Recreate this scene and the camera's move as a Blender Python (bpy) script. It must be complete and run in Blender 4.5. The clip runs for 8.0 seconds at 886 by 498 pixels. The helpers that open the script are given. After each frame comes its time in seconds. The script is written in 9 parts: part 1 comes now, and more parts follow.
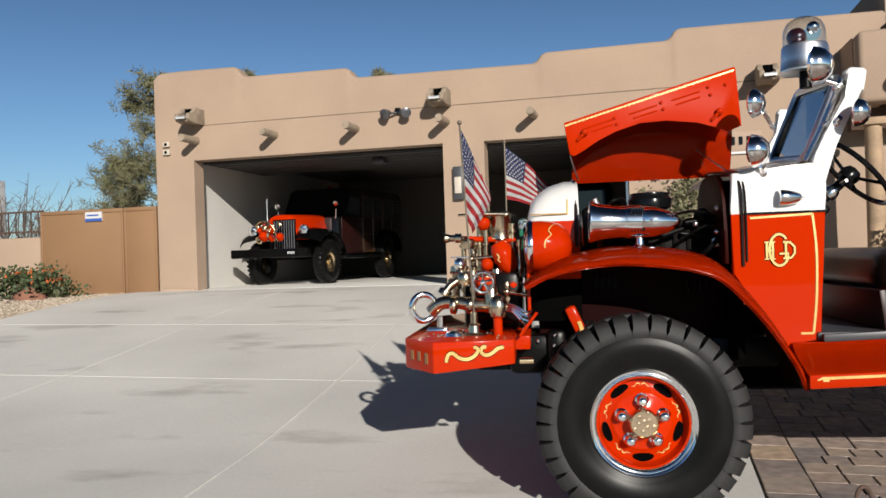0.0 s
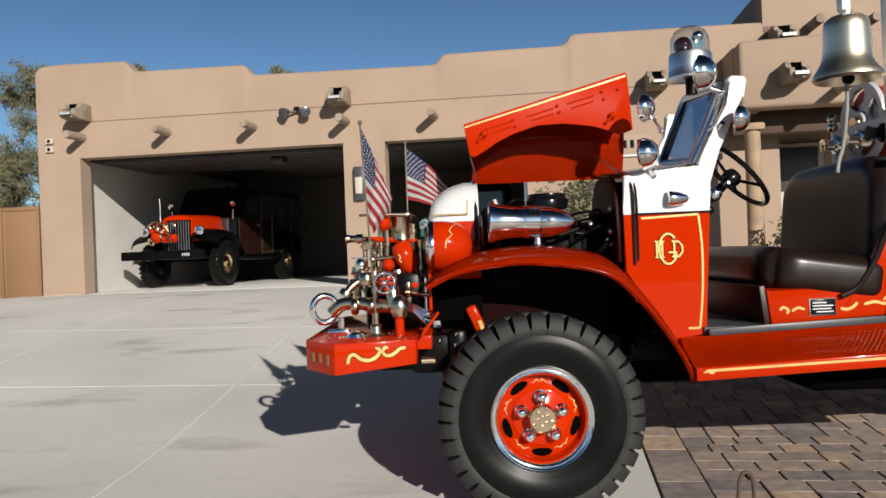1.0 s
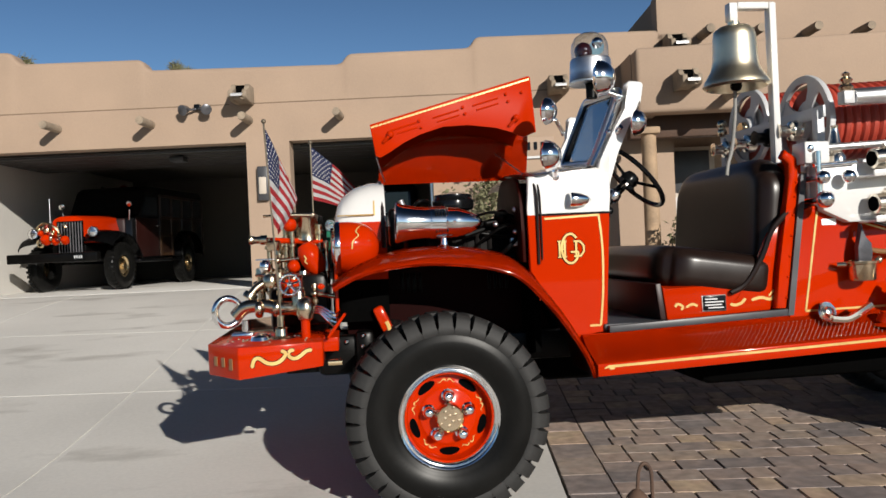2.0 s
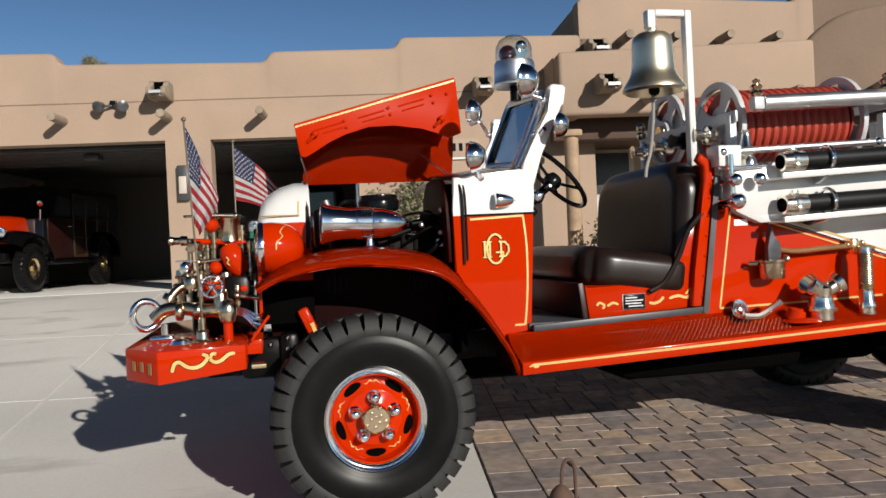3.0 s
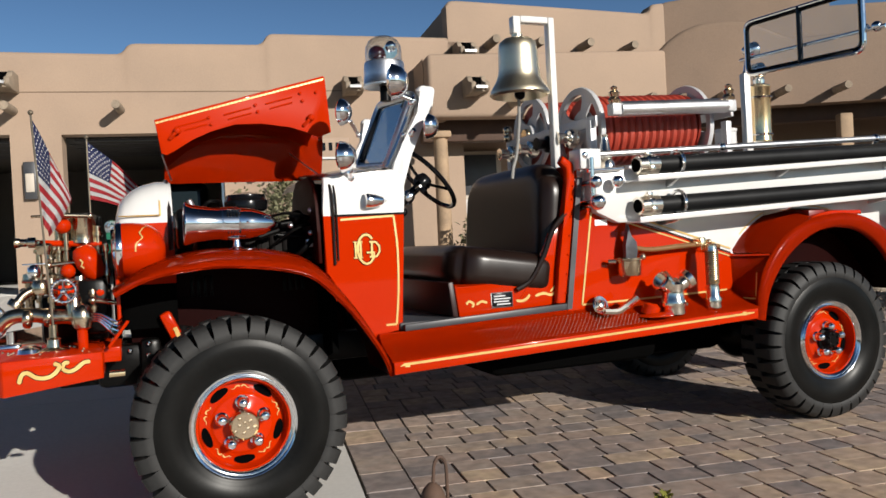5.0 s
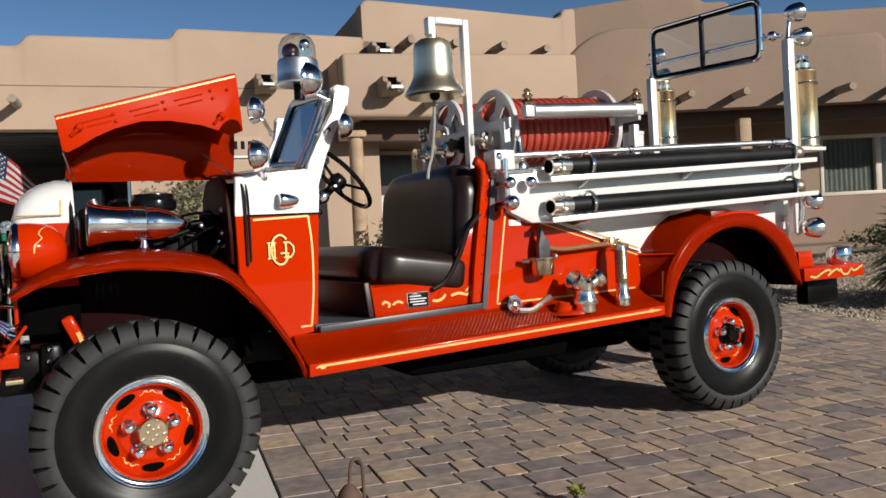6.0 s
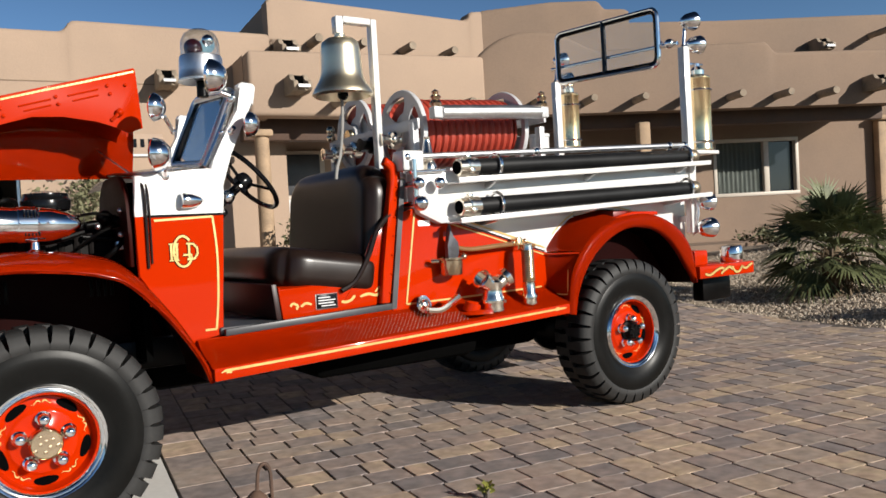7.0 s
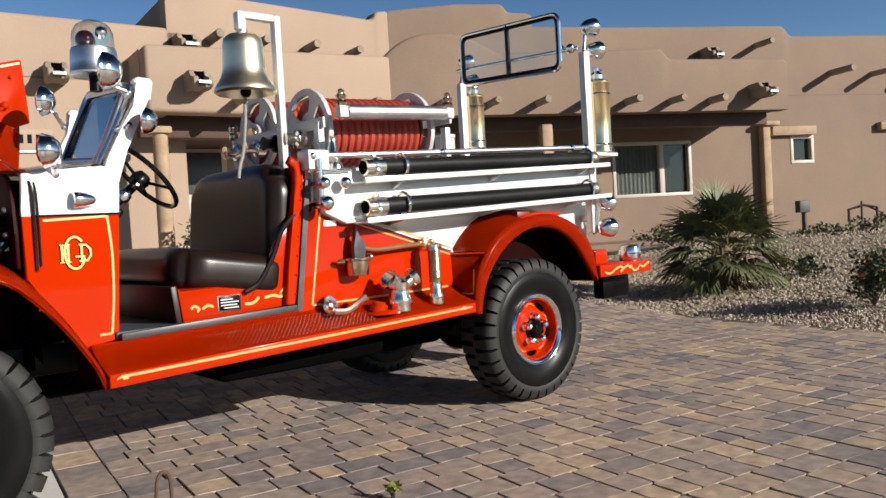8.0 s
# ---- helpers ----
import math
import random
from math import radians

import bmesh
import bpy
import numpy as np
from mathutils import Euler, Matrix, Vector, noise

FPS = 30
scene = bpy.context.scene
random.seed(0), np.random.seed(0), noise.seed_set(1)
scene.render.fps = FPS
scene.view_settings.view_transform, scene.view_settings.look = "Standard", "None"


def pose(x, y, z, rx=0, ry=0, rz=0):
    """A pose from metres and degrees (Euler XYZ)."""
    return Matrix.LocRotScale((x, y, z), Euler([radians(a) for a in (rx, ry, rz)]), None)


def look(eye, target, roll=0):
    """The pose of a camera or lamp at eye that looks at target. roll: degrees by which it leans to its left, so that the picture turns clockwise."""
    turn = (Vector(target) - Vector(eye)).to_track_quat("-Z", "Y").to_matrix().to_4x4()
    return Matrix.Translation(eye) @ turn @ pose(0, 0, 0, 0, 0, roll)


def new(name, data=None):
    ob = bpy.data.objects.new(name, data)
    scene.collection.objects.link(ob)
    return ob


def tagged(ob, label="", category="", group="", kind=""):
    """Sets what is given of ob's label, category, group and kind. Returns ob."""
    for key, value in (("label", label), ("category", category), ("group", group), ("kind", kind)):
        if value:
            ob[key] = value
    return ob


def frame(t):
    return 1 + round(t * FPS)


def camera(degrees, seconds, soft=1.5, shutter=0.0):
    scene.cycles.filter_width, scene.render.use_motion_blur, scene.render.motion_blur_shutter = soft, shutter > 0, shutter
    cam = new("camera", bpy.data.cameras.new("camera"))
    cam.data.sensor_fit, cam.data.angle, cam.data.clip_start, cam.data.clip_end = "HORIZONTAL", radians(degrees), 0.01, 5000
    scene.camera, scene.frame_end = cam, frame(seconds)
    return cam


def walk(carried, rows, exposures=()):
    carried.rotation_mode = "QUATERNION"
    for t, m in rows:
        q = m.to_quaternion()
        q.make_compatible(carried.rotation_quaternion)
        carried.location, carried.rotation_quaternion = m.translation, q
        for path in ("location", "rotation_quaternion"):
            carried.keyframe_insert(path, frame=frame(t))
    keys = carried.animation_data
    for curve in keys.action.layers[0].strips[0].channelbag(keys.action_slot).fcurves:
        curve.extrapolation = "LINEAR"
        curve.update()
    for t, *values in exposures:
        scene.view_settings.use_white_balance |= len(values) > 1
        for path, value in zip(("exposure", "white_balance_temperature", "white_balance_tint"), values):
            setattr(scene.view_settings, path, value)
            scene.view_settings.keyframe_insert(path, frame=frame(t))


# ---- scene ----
cam = camera(58.5, 8.0, soft=1.6)
EYE_X, EYE_Y, EYE_Z = -0.374, -3.387, 1.138
PATH = [
    (0.0, pose(EYE_X, EYE_Y, EYE_Z, 90.37, 1.92, 7.36)),
    (0.5, pose(EYE_X, EYE_Y, EYE_Z, 90.27, 2.10, 4.17)),
    (1.0, pose(EYE_X, EYE_Y, EYE_Z, 90.14, 2.27, 0.22)),
    (1.5, pose(EYE_X, EYE_Y, EYE_Z, 90.02, 2.44, -2.96)),
    (2.0, pose(EYE_X, EYE_Y, EYE_Z, 89.90, 2.57, -6.53)),
    (3.5, pose(EYE_X, EYE_Y, EYE_Z, 89.59, 2.79, -14.10)),
    (4.0, pose(EYE_X, EYE_Y, EYE_Z, 89.48, 2.89, -16.42)),
    (4.5, pose(EYE_X, EYE_Y, EYE_Z, 89.38, 2.94, -18.68)),
    (6.0, pose(EYE_X, EYE_Y, EYE_Z, 88.94, 3.10, -27.34)),
    (6.5, pose(EYE_X, EYE_Y, EYE_Z, 88.79, 3.19, -30.68)),
    (7.0, pose(EYE_X, EYE_Y, EYE_Z, 88.61, 3.25, -33.92)),
    (7.5, pose(EYE_X, EYE_Y, EYE_Z, 88.43, 3.25, -37.22)),
    (8.0, pose(EYE_X, EYE_Y, EYE_Z, 88.23, 3.28, -40.69)),
]
# the clip's camera opens up a little as it turns away from the bright driveway
walk(cam, PATH, ((0.0, 0.33), (2.0, 0.23), (3.5, 0.22), (4.5, 0.29), (6.0, 0.31), (7.0, 0.50), (8.0, 0.60)))

# ---- light ----
SUN_WAY = Vector((0.345, -0.94, 0.362)).normalized()
sun_data = bpy.data.lights.new("sun", "SUN")
sun_data.energy, sun_data.angle, sun_data.color = 5.0, radians(0.53), (1.0, 0.945, 0.86)
sun_lamp = new("sun", sun_data)
sun_lamp.matrix_world = look(SUN_WAY * 40, (0, 0, 0))
world = bpy.data.worlds.new("sky")
scene.world = world
world.use_nodes = True
wn_ = world.node_tree.nodes
sky = wn_.new("ShaderNodeTexSky")
sky.sky_type, sky.sun_disc = "NISHITA", False
sky.sun_elevation = math.asin(SUN_WAY.z)
sky.sun_rotation = math.atan2(SUN_WAY.x, SUN_WAY.y)
sky.air_density, sky.dust_density, sky.ozone_density = 1.0, 0.25, 2.0
bg = wn_["Background"]
bg.inputs["Strength"].default_value = 0.0224
tint = wn_.new("ShaderNodeMix")
tint.data_type, tint.blend_type = "RGBA", "MULTIPLY"
tint.inputs["Factor"].default_value = 1.0
tint.inputs["B"].default_value = (0.86, 1.12, 1.43, 1)
world.node_tree.links.new(sky.outputs[0], tint.inputs["A"])
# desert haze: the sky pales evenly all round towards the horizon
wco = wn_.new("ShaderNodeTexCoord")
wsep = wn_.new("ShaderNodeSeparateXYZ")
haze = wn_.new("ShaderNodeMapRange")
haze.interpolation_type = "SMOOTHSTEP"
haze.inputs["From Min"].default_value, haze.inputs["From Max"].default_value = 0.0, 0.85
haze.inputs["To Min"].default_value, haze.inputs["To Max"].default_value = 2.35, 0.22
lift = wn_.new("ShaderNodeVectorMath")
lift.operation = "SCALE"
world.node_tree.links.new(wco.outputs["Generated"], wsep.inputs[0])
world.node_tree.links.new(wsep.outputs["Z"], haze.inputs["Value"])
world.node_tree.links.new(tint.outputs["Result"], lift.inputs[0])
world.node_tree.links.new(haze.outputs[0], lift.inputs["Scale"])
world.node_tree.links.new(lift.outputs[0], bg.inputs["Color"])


# ---- materials ----
def node_mat(name):
    m = bpy.data.materials.new(name)
    m.use_nodes = True
    return m, m.node_tree.nodes, m.node_tree.links, m.node_tree.nodes["Principled BSDF"]


def surface(name, color, rough=0.5, metal=0.0, vary=0.15, scale=6.0, grain=60.0, bump=0.1, coat=0.0, second=None, spread=0.0, dist=0.004, spec=0.5):
    """A surface with colour patches at one scale, a fine grain at another, uneven gloss and relief. spread: change from piece to piece."""
    m, n, l, b = node_mat(name)
    co = n.new("ShaderNodeTexCoord")
    big = n.new("ShaderNodeTexNoise")
    big.inputs["Scale"].default_value, big.inputs["Detail"].default_value = scale, 5
    fine = n.new("ShaderNodeTexNoise")
    fine.inputs["Scale"].default_value, fine.inputs["Detail"].default_value = grain, 4
    l.new(co.outputs["Object"], big.inputs["Vector"])
    l.new(co.outputs["Object"], fine.inputs["Vector"])
    mixed = n.new("ShaderNodeMath")
    mixed.operation = "MULTIPLY_ADD"
    l.new(fine.outputs["Fac"], mixed.inputs[0])
    mixed.inputs[1].default_value = 0.45
    l.new(big.outputs["Fac"], mixed.inputs[2])
    ramp = n.new("ShaderNodeValToRGB")
    lo = [c * (1 - vary) for c in color]
    hi = [min(1.0, c * (1 + vary)) for c in (second or color)]
    ramp.color_ramp.elements[0].position, ramp.color_ramp.elements[0].color = 0.45, (*lo, 1)
    ramp.color_ramp.elements[1].position, ramp.color_ramp.elements[1].color = 0.95, (*hi, 1)
    l.new(mixed.outputs[0], ramp.inputs["Fac"])
    out = ramp.outputs["Color"]
    if spread:
        info = n.new("ShaderNodeObjectInfo")
        hsv = n.new("ShaderNodeHueSaturation")
        val = n.new("ShaderNodeMapRange")
        val.inputs["To Min"].default_value, val.inputs["To Max"].default_value = 1 - spread, 1 + spread
        l.new(info.outputs["Random"], val.inputs["Value"])
        l.new(val.outputs[0], hsv.inputs["Value"])
        l.new(out, hsv.inputs["Color"])
        out = hsv.outputs["Color"]
    l.new(out, b.inputs["Base Color"])
    b.inputs["Metallic"].default_value = metal
    b.inputs["Specular IOR Level"].default_value = spec
    rr = n.new("ShaderNodeMapRange")
    rr.inputs["To Min"].default_value, rr.inputs["To Max"].default_value = max(0.0, rough * 0.8), min(1.0, rough * 1.2)
    l.new(big.outputs["Fac"], rr.inputs["Value"])
    l.new(rr.outputs[0], b.inputs["Roughness"])
    if coat:
        b.inputs["Coat Weight"].default_value, b.inputs["Coat Roughness"].default_value = coat, 0.03
    if bump:
        bp = n.new("ShaderNodeBump")
        bp.inputs["Strength"].default_value, bp.inputs["Distance"].default_value = bump, dist
        l.new(mixed.outputs[0], bp.inputs["Height"])
        l.new(bp.outputs[0], b.inputs["Normal"])
    return m


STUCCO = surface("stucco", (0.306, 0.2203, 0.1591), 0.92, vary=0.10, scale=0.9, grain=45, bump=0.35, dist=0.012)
# stucco darkened for the wing's weaker sunlight; its blotches are weathering
STUCCO_SHADED = surface("shaded_blotched_stucco", (0.190, 0.131, 0.0925), 0.93, vary=0.17, scale=0.7, grain=40, bump=0.4, dist=0.012)
STUCCO_JOINT = surface("stucco_joint_shade", (0.144, 0.0972, 0.0648), 0.9, vary=0.2, scale=1.5, grain=40, bump=0.1)
STUCCO_TRIM = surface("pale_stucco", (0.324, 0.2376, 0.1764), 0.9, vary=0.1, scale=2, grain=50, bump=0.3)
# two tones for one garage interior: shaded plaster, and white for the sunlit wall
GARAGE_SHADED = surface("shaded_garage_plaster", (0.108, 0.0936, 0.0806), 0.85, vary=0.06, scale=1.2, grain=30, bump=0.05)
GARAGE_LIT = surface("sunlit_garage_wall", (0.5328, 0.5112, 0.4752), 0.85, vary=0.05, scale=1.5, grain=30, bump=0.04)
CONCRETE = surface("concrete", (0.612, 0.5918, 0.5558), 0.85, vary=0.12, scale=0.55, grain=38, bump=0.15, dist=0.003)


def stained(m):
    """Old oil and tyre stains, long smears of their own shape, over a surface."""
    n, l = m.node_tree.nodes, m.node_tree.links
    b = n["Principled BSDF"]
    src = b.inputs["Base Color"].links[0].from_socket
    co = n.new("ShaderNodeTexCoord")
    mp = n.new("ShaderNodeMapping")
    mp.inputs["Rotation"].default_value, mp.inputs["Scale"].default_value = (0, 0, radians(24)), (0.7, 1.6, 1)
    tx = n.new("ShaderNodeTexNoise")
    tx.inputs["Scale"].default_value, tx.inputs["Detail"].default_value = 1.1, 6
    rp = n.new("ShaderNodeValToRGB")
    rp.color_ramp.elements[0].position, rp.color_ramp.elements[0].color = 0.60, (1, 1, 1, 1)
    rp.color_ramp.elements[1].position, rp.color_ramp.elements[1].color = 0.70, (0.72, 0.71, 0.70, 1)
    mx = n.new("ShaderNodeMix")
    mx.data_type, mx.blend_type = "RGBA", "MULTIPLY"
    mx.inputs["Factor"].default_value = 1.0
    l.new(co.outputs["Object"], mp.inputs["Vector"])
    l.new(mp.outputs[0], tx.inputs["Vector"])
    l.new(tx.outputs["Fac"], rp.inputs["Fac"])
    l.new(src, mx.inputs["A"])
    l.new(rp.outputs["Color"], mx.inputs["B"])
    l.new(mx.outputs["Result"], b.inputs["Base Color"])


stained(CONCRETE)
JOINT = surface("pale_joint_sealant", (0.576, 0.558, 0.5256), 0.85, vary=0.10, scale=0.9, grain=40, bump=0.1, second=(0.6624, 0.648, 0.612))
RED = surface("red_enamel", (0.396, 0.018, 0.0003), 0.16, vary=0.03, scale=2.0, grain=30, bump=0.0, coat=0.36, spec=0.03)
RED_FLAT = surface("red_inner_enamel", (0.3816, 0.0173, 0.0004), 0.30, vary=0.04, scale=2.0, grain=30, bump=0.0, coat=0.08, spec=0.02)
RED_DULL = surface("red_rough_paint", (0.1728, 0.0072, 0.0029), 0.45, vary=0.1, scale=4, grain=90, bump=0.1)
# red darkened to hold the shade on the carryall and under the seat
RED_SHADED = surface("red_paint_in_shade", (0.0158, 0.0022, 0.0014), 0.45, vary=0.15, scale=3, grain=60, bump=0.0)
GARNET = surface("dark_red_lamp_glass", (0.0252, 0.0043, 0.005), 0.12, vary=0.1, bump=0.0, coat=0.6)
# two reds for the fender insides, darkened to hold their shade
RED_DEEP_SHADE = surface("red_in_deep_shade", (0.0094, 0.0007, 0.0005), 0.45, vary=0.2, scale=4, grain=60, bump=0.02, spec=0.04)
RED_LINER_SHADE = surface("glossy_red_in_shade", (0.0288, 0.0019, 0.001), 0.30, vary=0.2, scale=4, grain=60, bump=0.02, coat=0.25, spec=0.05)
WHITE = surface("white_enamel", (0.60, 0.59, 0.575), 0.25, vary=0.02, scale=2, grain=30, bump=0.0, coat=1.0)
CHROME = surface("chrome", (0.90, 0.90, 0.90), 0.10, metal=1.0, vary=0.03, scale=8, grain=70, bump=0.0)
STEEL = surface("brushed_steel", (0.80, 0.80, 0.81), 0.34, metal=1.0, vary=0.1, scale=8, grain=90, bump=0.03)
BRASS = surface("polished_brass", (1.0, 0.74, 0.44), 0.22, metal=1.0, vary=0.08, scale=9, grain=60, bump=0.02)
NICKEL = surface("nickel_bronze", (0.66, 0.53, 0.37), 0.20, metal=1.0, vary=0.1, scale=9, grain=60, bump=0.02)
GOLD = surface("gold_leaf", (0.5616, 0.3744, 0.1224), 0.32, metal=0.2, vary=0.1, scale=14, grain=90, bump=0.0)
DULL_GOLD = surface("faded_gold_paint", (0.2592, 0.1224, 0.0432), 0.45, vary=0.1, bump=0.0)
RUBBER = surface("tyre_rubber", (0.0054, 0.0053, 0.005), 0.34, vary=0.3, scale=5, grain=60, bump=0.1, dist=0.002, spec=0.11)
TREAD = surface("dusty_tread_rubber", (0.0166, 0.0162, 0.0158), 0.6, vary=0.25, scale=8, grain=60, bump=0.1, dist=0.002, spec=0.3)
# near black that stands in for deep shade in openings and underneath
SHADE_BLACK = surface("black_shade_fill", (0.0014, 0.0014, 0.0014), 0.9, vary=0.3, bump=0.0, spec=0.02)
DARK_STEEL = surface("blackened_steel", (0.10, 0.10, 0.11), 0.32, metal=0.6, vary=0.3, scale=9, grain=60, bump=0.05)
GREY_ROPE = surface("grey_cord", (0.216, 0.2088, 0.1944), 0.8, vary=0.2, scale=9, grain=90, bump=0.1)
GREY_TRIM = surface("grey_rubber_trim", (0.0396, 0.0403, 0.0446), 0.40, vary=0.2, scale=7, grain=80, bump=0.05)
POLISHED = surface("polished_nickel_silver", (0.93, 0.85, 0.72), 0.16, metal=1.0, vary=0.06, scale=9, grain=60, bump=0.01)
DULL_NICKEL = surface("dull_nickel", (0.22, 0.18, 0.13), 0.42, metal=0.8, vary=0.2, scale=9, grain=60, bump=0.04)
BLACK = surface("black_paint", (0.0043, 0.0043, 0.0047), 0.2, vary=0.2, scale=5, grain=50, bump=0.0, coat=0.25, spec=0.15)
IRON = surface("oily_black_iron", (0.0029, 0.0027, 0.0026), 0.30, spec=0.10, vary=0.4, scale=9, grain=60, bump=0.2)
LEATHER = surface("dark_brown_vinyl", (0.0122, 0.0066, 0.005), 0.31, spec=0.34, vary=0.25, scale=7, grain=160, bump=0.12, dist=0.0015)
HOSE_RED = surface("red_rubber_hose", (0.3168, 0.036, 0.0187), 0.5, vary=0.18, scale=9, grain=70, bump=0.1)
HOSE_BLACK = surface("black_suction_hose", (0.0065, 0.0065, 0.0068), 0.45, vary=0.3, scale=7, grain=70, bump=0.15, spec=0.2)
ALU = surface("silver_painted_metal", (0.504, 0.504, 0.5112), 0.35, metal=0.15, vary=0.06, scale=6, grain=70, bump=0.02)
LOG = surface("peeled_log", (0.3024, 0.2088, 0.1296), 0.8, vary=0.28, scale=4, grain=40, bump=0.3)
GREYLOG = surface("weathered_timber", (0.2376, 0.1872, 0.1368), 0.9, vary=0.3, scale=5, grain=45, bump=0.4)
BROWN_GATE = surface("brown_painted_gate", (0.216, 0.1188, 0.0576), 0.7, vary=0.07, scale=1.5, grain=40, bump=0.1)
# carryall woods, darkened in colour for the garage shade
WOODPANEL = surface("shaded_varnished_wood", (0.013, 0.005, 0.0025), 0.35, vary=0.25, scale=5, grain=40, bump=0.05, coat=0.4)
ASHWOOD = surface("shaded_ash_wood", (0.0302, 0.0137, 0.0058), 0.4, vary=0.2, scale=5, grain=40, bump=0.05, coat=0.4)
DARKBEAM = surface("dark_stained_beam", (0.0648, 0.0346, 0.0216), 0.75, vary=0.25, scale=3, grain=30, bump=0.2)
DOOR_GREY = surface("grey_brown_door_skin", (0.0324, 0.0274, 0.0238), 0.7, vary=0.15, scale=2, grain=40, bump=0.05)
FRAME_TAN = surface("tan_vinyl_frame", (0.4464, 0.3888, 0.324), 0.5, vary=0.05, scale=4, grain=40, bump=0.0)
GREEN = surface("green_enamel", (0.0144, 0.1224, 0.072), 0.35, vary=0.1, bump=0.0, coat=0.5)
ENGINE = surface("engine_grey", (0.0072, 0.0061, 0.0058), 0.6, vary=0.3, scale=9, grain=60, bump=0.1, spec=0.06)
CURTAIN = surface("grey_green_curtain", (0.144, 0.162, 0.144), 0.9, vary=0.1, scale=4, grain=50, bump=0.1)
FLAG_RED = surface("flag_red_cloth", (0.36, 0.018, 0.0252), 0.8, vary=0.06, bump=0.0)
FLAG_WHITE = surface("flag_white_cloth", (0.54, 0.5328, 0.5328), 0.8, vary=0.04, bump=0.0)
FLAG_BLUE = surface("flag_blue_cloth", (0.0144, 0.0216, 0.0864), 0.8, vary=0.06, bump=0.0)
SIGN_WHITE = surface("sign_white", (0.504, 0.504, 0.504), 0.5, vary=0.03, bump=0.0)
SIGN_BLUE = surface("sign_blue", (0.036, 0.0864, 0.3024), 0.5, vary=0.05, bump=0.0)
RED_LENS = surface("red_lens", (0.252, 0.0072, 0.0072), 0.08, vary=0.1, bump=0.0, coat=1.0)
RUST = surface("rusted_iron", (0.072, 0.0396, 0.0252), 0.8, vary=0.3, scale=9, grain=60, bump=0.2)
BOX_GREY = surface("utility_box_grey", (0.0504, 0.0475, 0.0446), 0.6, vary=0.1, bump=0.05)
PALM_LEAF = surface("palm_frond", (0.0612, 0.0756, 0.0288), 0.55, spec=0.25, vary=0.4, scale=3, grain=30, bump=0.0, second=(0.1224, 0.1332, 0.0612))
PALM_DRY = surface("dry_palm_thatch", (0.144, 0.1008, 0.0576), 0.9, vary=0.3, scale=6, grain=40, bump=0.2)
PINE = surface("pine_needles", (0.1656, 0.1512, 0.0864), 0.8, vary=0.35, scale=1.2, grain=12, bump=0.0, second=(0.1224, 0.1188, 0.054))
BELLMETAL = surface("bell_bronze", (1.0, 0.84, 0.60), 0.33, metal=1.0, vary=0.06, scale=9, grain=60, bump=0.02)
BARK = surface("grey_bark", (0.0936, 0.072, 0.054), 0.9, vary=0.3, scale=5, grain=40, bump=0.4)
TWIG = surface("bare_twigs", (0.1152, 0.0936, 0.0792), 0.9, vary=0.2, scale=4, grain=30, bump=0.0)
SHRUB = surface("shrub_leaves", (0.0432, 0.0612, 0.0216), 0.7, vary=0.35, scale=3, grain=20, bump=0.0)
SAGE = surface("sage_leaves", (0.1224, 0.1188, 0.0612), 0.8, vary=0.3, scale=3, grain=20, bump=0.0)
WEED = surface("yellow_green_weed", (0.2592, 0.2592, 0.0504), 0.7, vary=0.2, bump=0.0)
BLOOM = surface("orange_blooms", (0.468, 0.1008, 0.0216), 0.7, vary=0.2, bump=0.0)
AGAVE = surface("agave_leaves", (0.2016, 0.216, 0.1224), 0.6, vary=0.2, bump=0.0)
ROCK = surface("red_sandstone", (0.216, 0.0936, 0.0576), 0.9, vary=0.2, scale=4, grain=30, bump=0.4)


def glass_mat(name, tint=(0.9, 0.95, 0.95), rough=0.0):
    m, n, l, b = node_mat(name)
    b.inputs["Base Color"].default_value = (*tint, 1)
    b.inputs["Roughness"].default_value, b.inputs["Transmission Weight"].default_value, b.inputs["IOR"].default_value = rough, 1.0, 1.45
    return m


GLASS = glass_mat("clear_glass")
SMOKED = glass_mat("tinted_screen_glass", (0.22, 0.27, 0.29))
SMOKED.node_tree.nodes["Principled BSDF"].inputs["IOR"].default_value = 1.33


def thin_glass(name, tint=(0.86, 0.90, 0.92), blend=0.22):
    """A thin clear shell: light goes straight through and the gloss follows the angle."""
    m, n, l, b = node_mat(name)
    clear, gloss, mix, fr = n.new("ShaderNodeBsdfTransparent"), n.new("ShaderNodeBsdfGlossy"), n.new("ShaderNodeMixShader"), n.new("ShaderNodeLayerWeight")
    clear.inputs["Color"].default_value = (*tint, 1)
    gloss.inputs["Roughness"].default_value = 0.04
    fr.inputs["Blend"].default_value = blend
    l.new(fr.outputs["Facing"], mix.inputs[0])
    l.new(clear.outputs[0], mix.inputs[1])
    l.new(gloss.outputs[0], mix.inputs[2])
    l.new(mix.outputs[0], n["Material Output"].inputs["Surface"])
    return m


CLEAR_SHELL = thin_glass("clear_dome_shell")
TINTED = thin_glass("tinted_windshield", (0.62, 0.72, 0.75), 0.32)
LENS = glass_mat("lamp_lens", (0.95, 0.97, 1.0), 0.03)


def dark_pane():
    m, n, l, b = node_mat("window_glass")
    b.inputs["Base Color"].default_value = (0.02, 0.025, 0.03, 1)
    b.inputs["Roughness"].default_value = 0.04
    b.inputs["IOR"].default_value = 1.5
    return m


PANE = dark_pane()


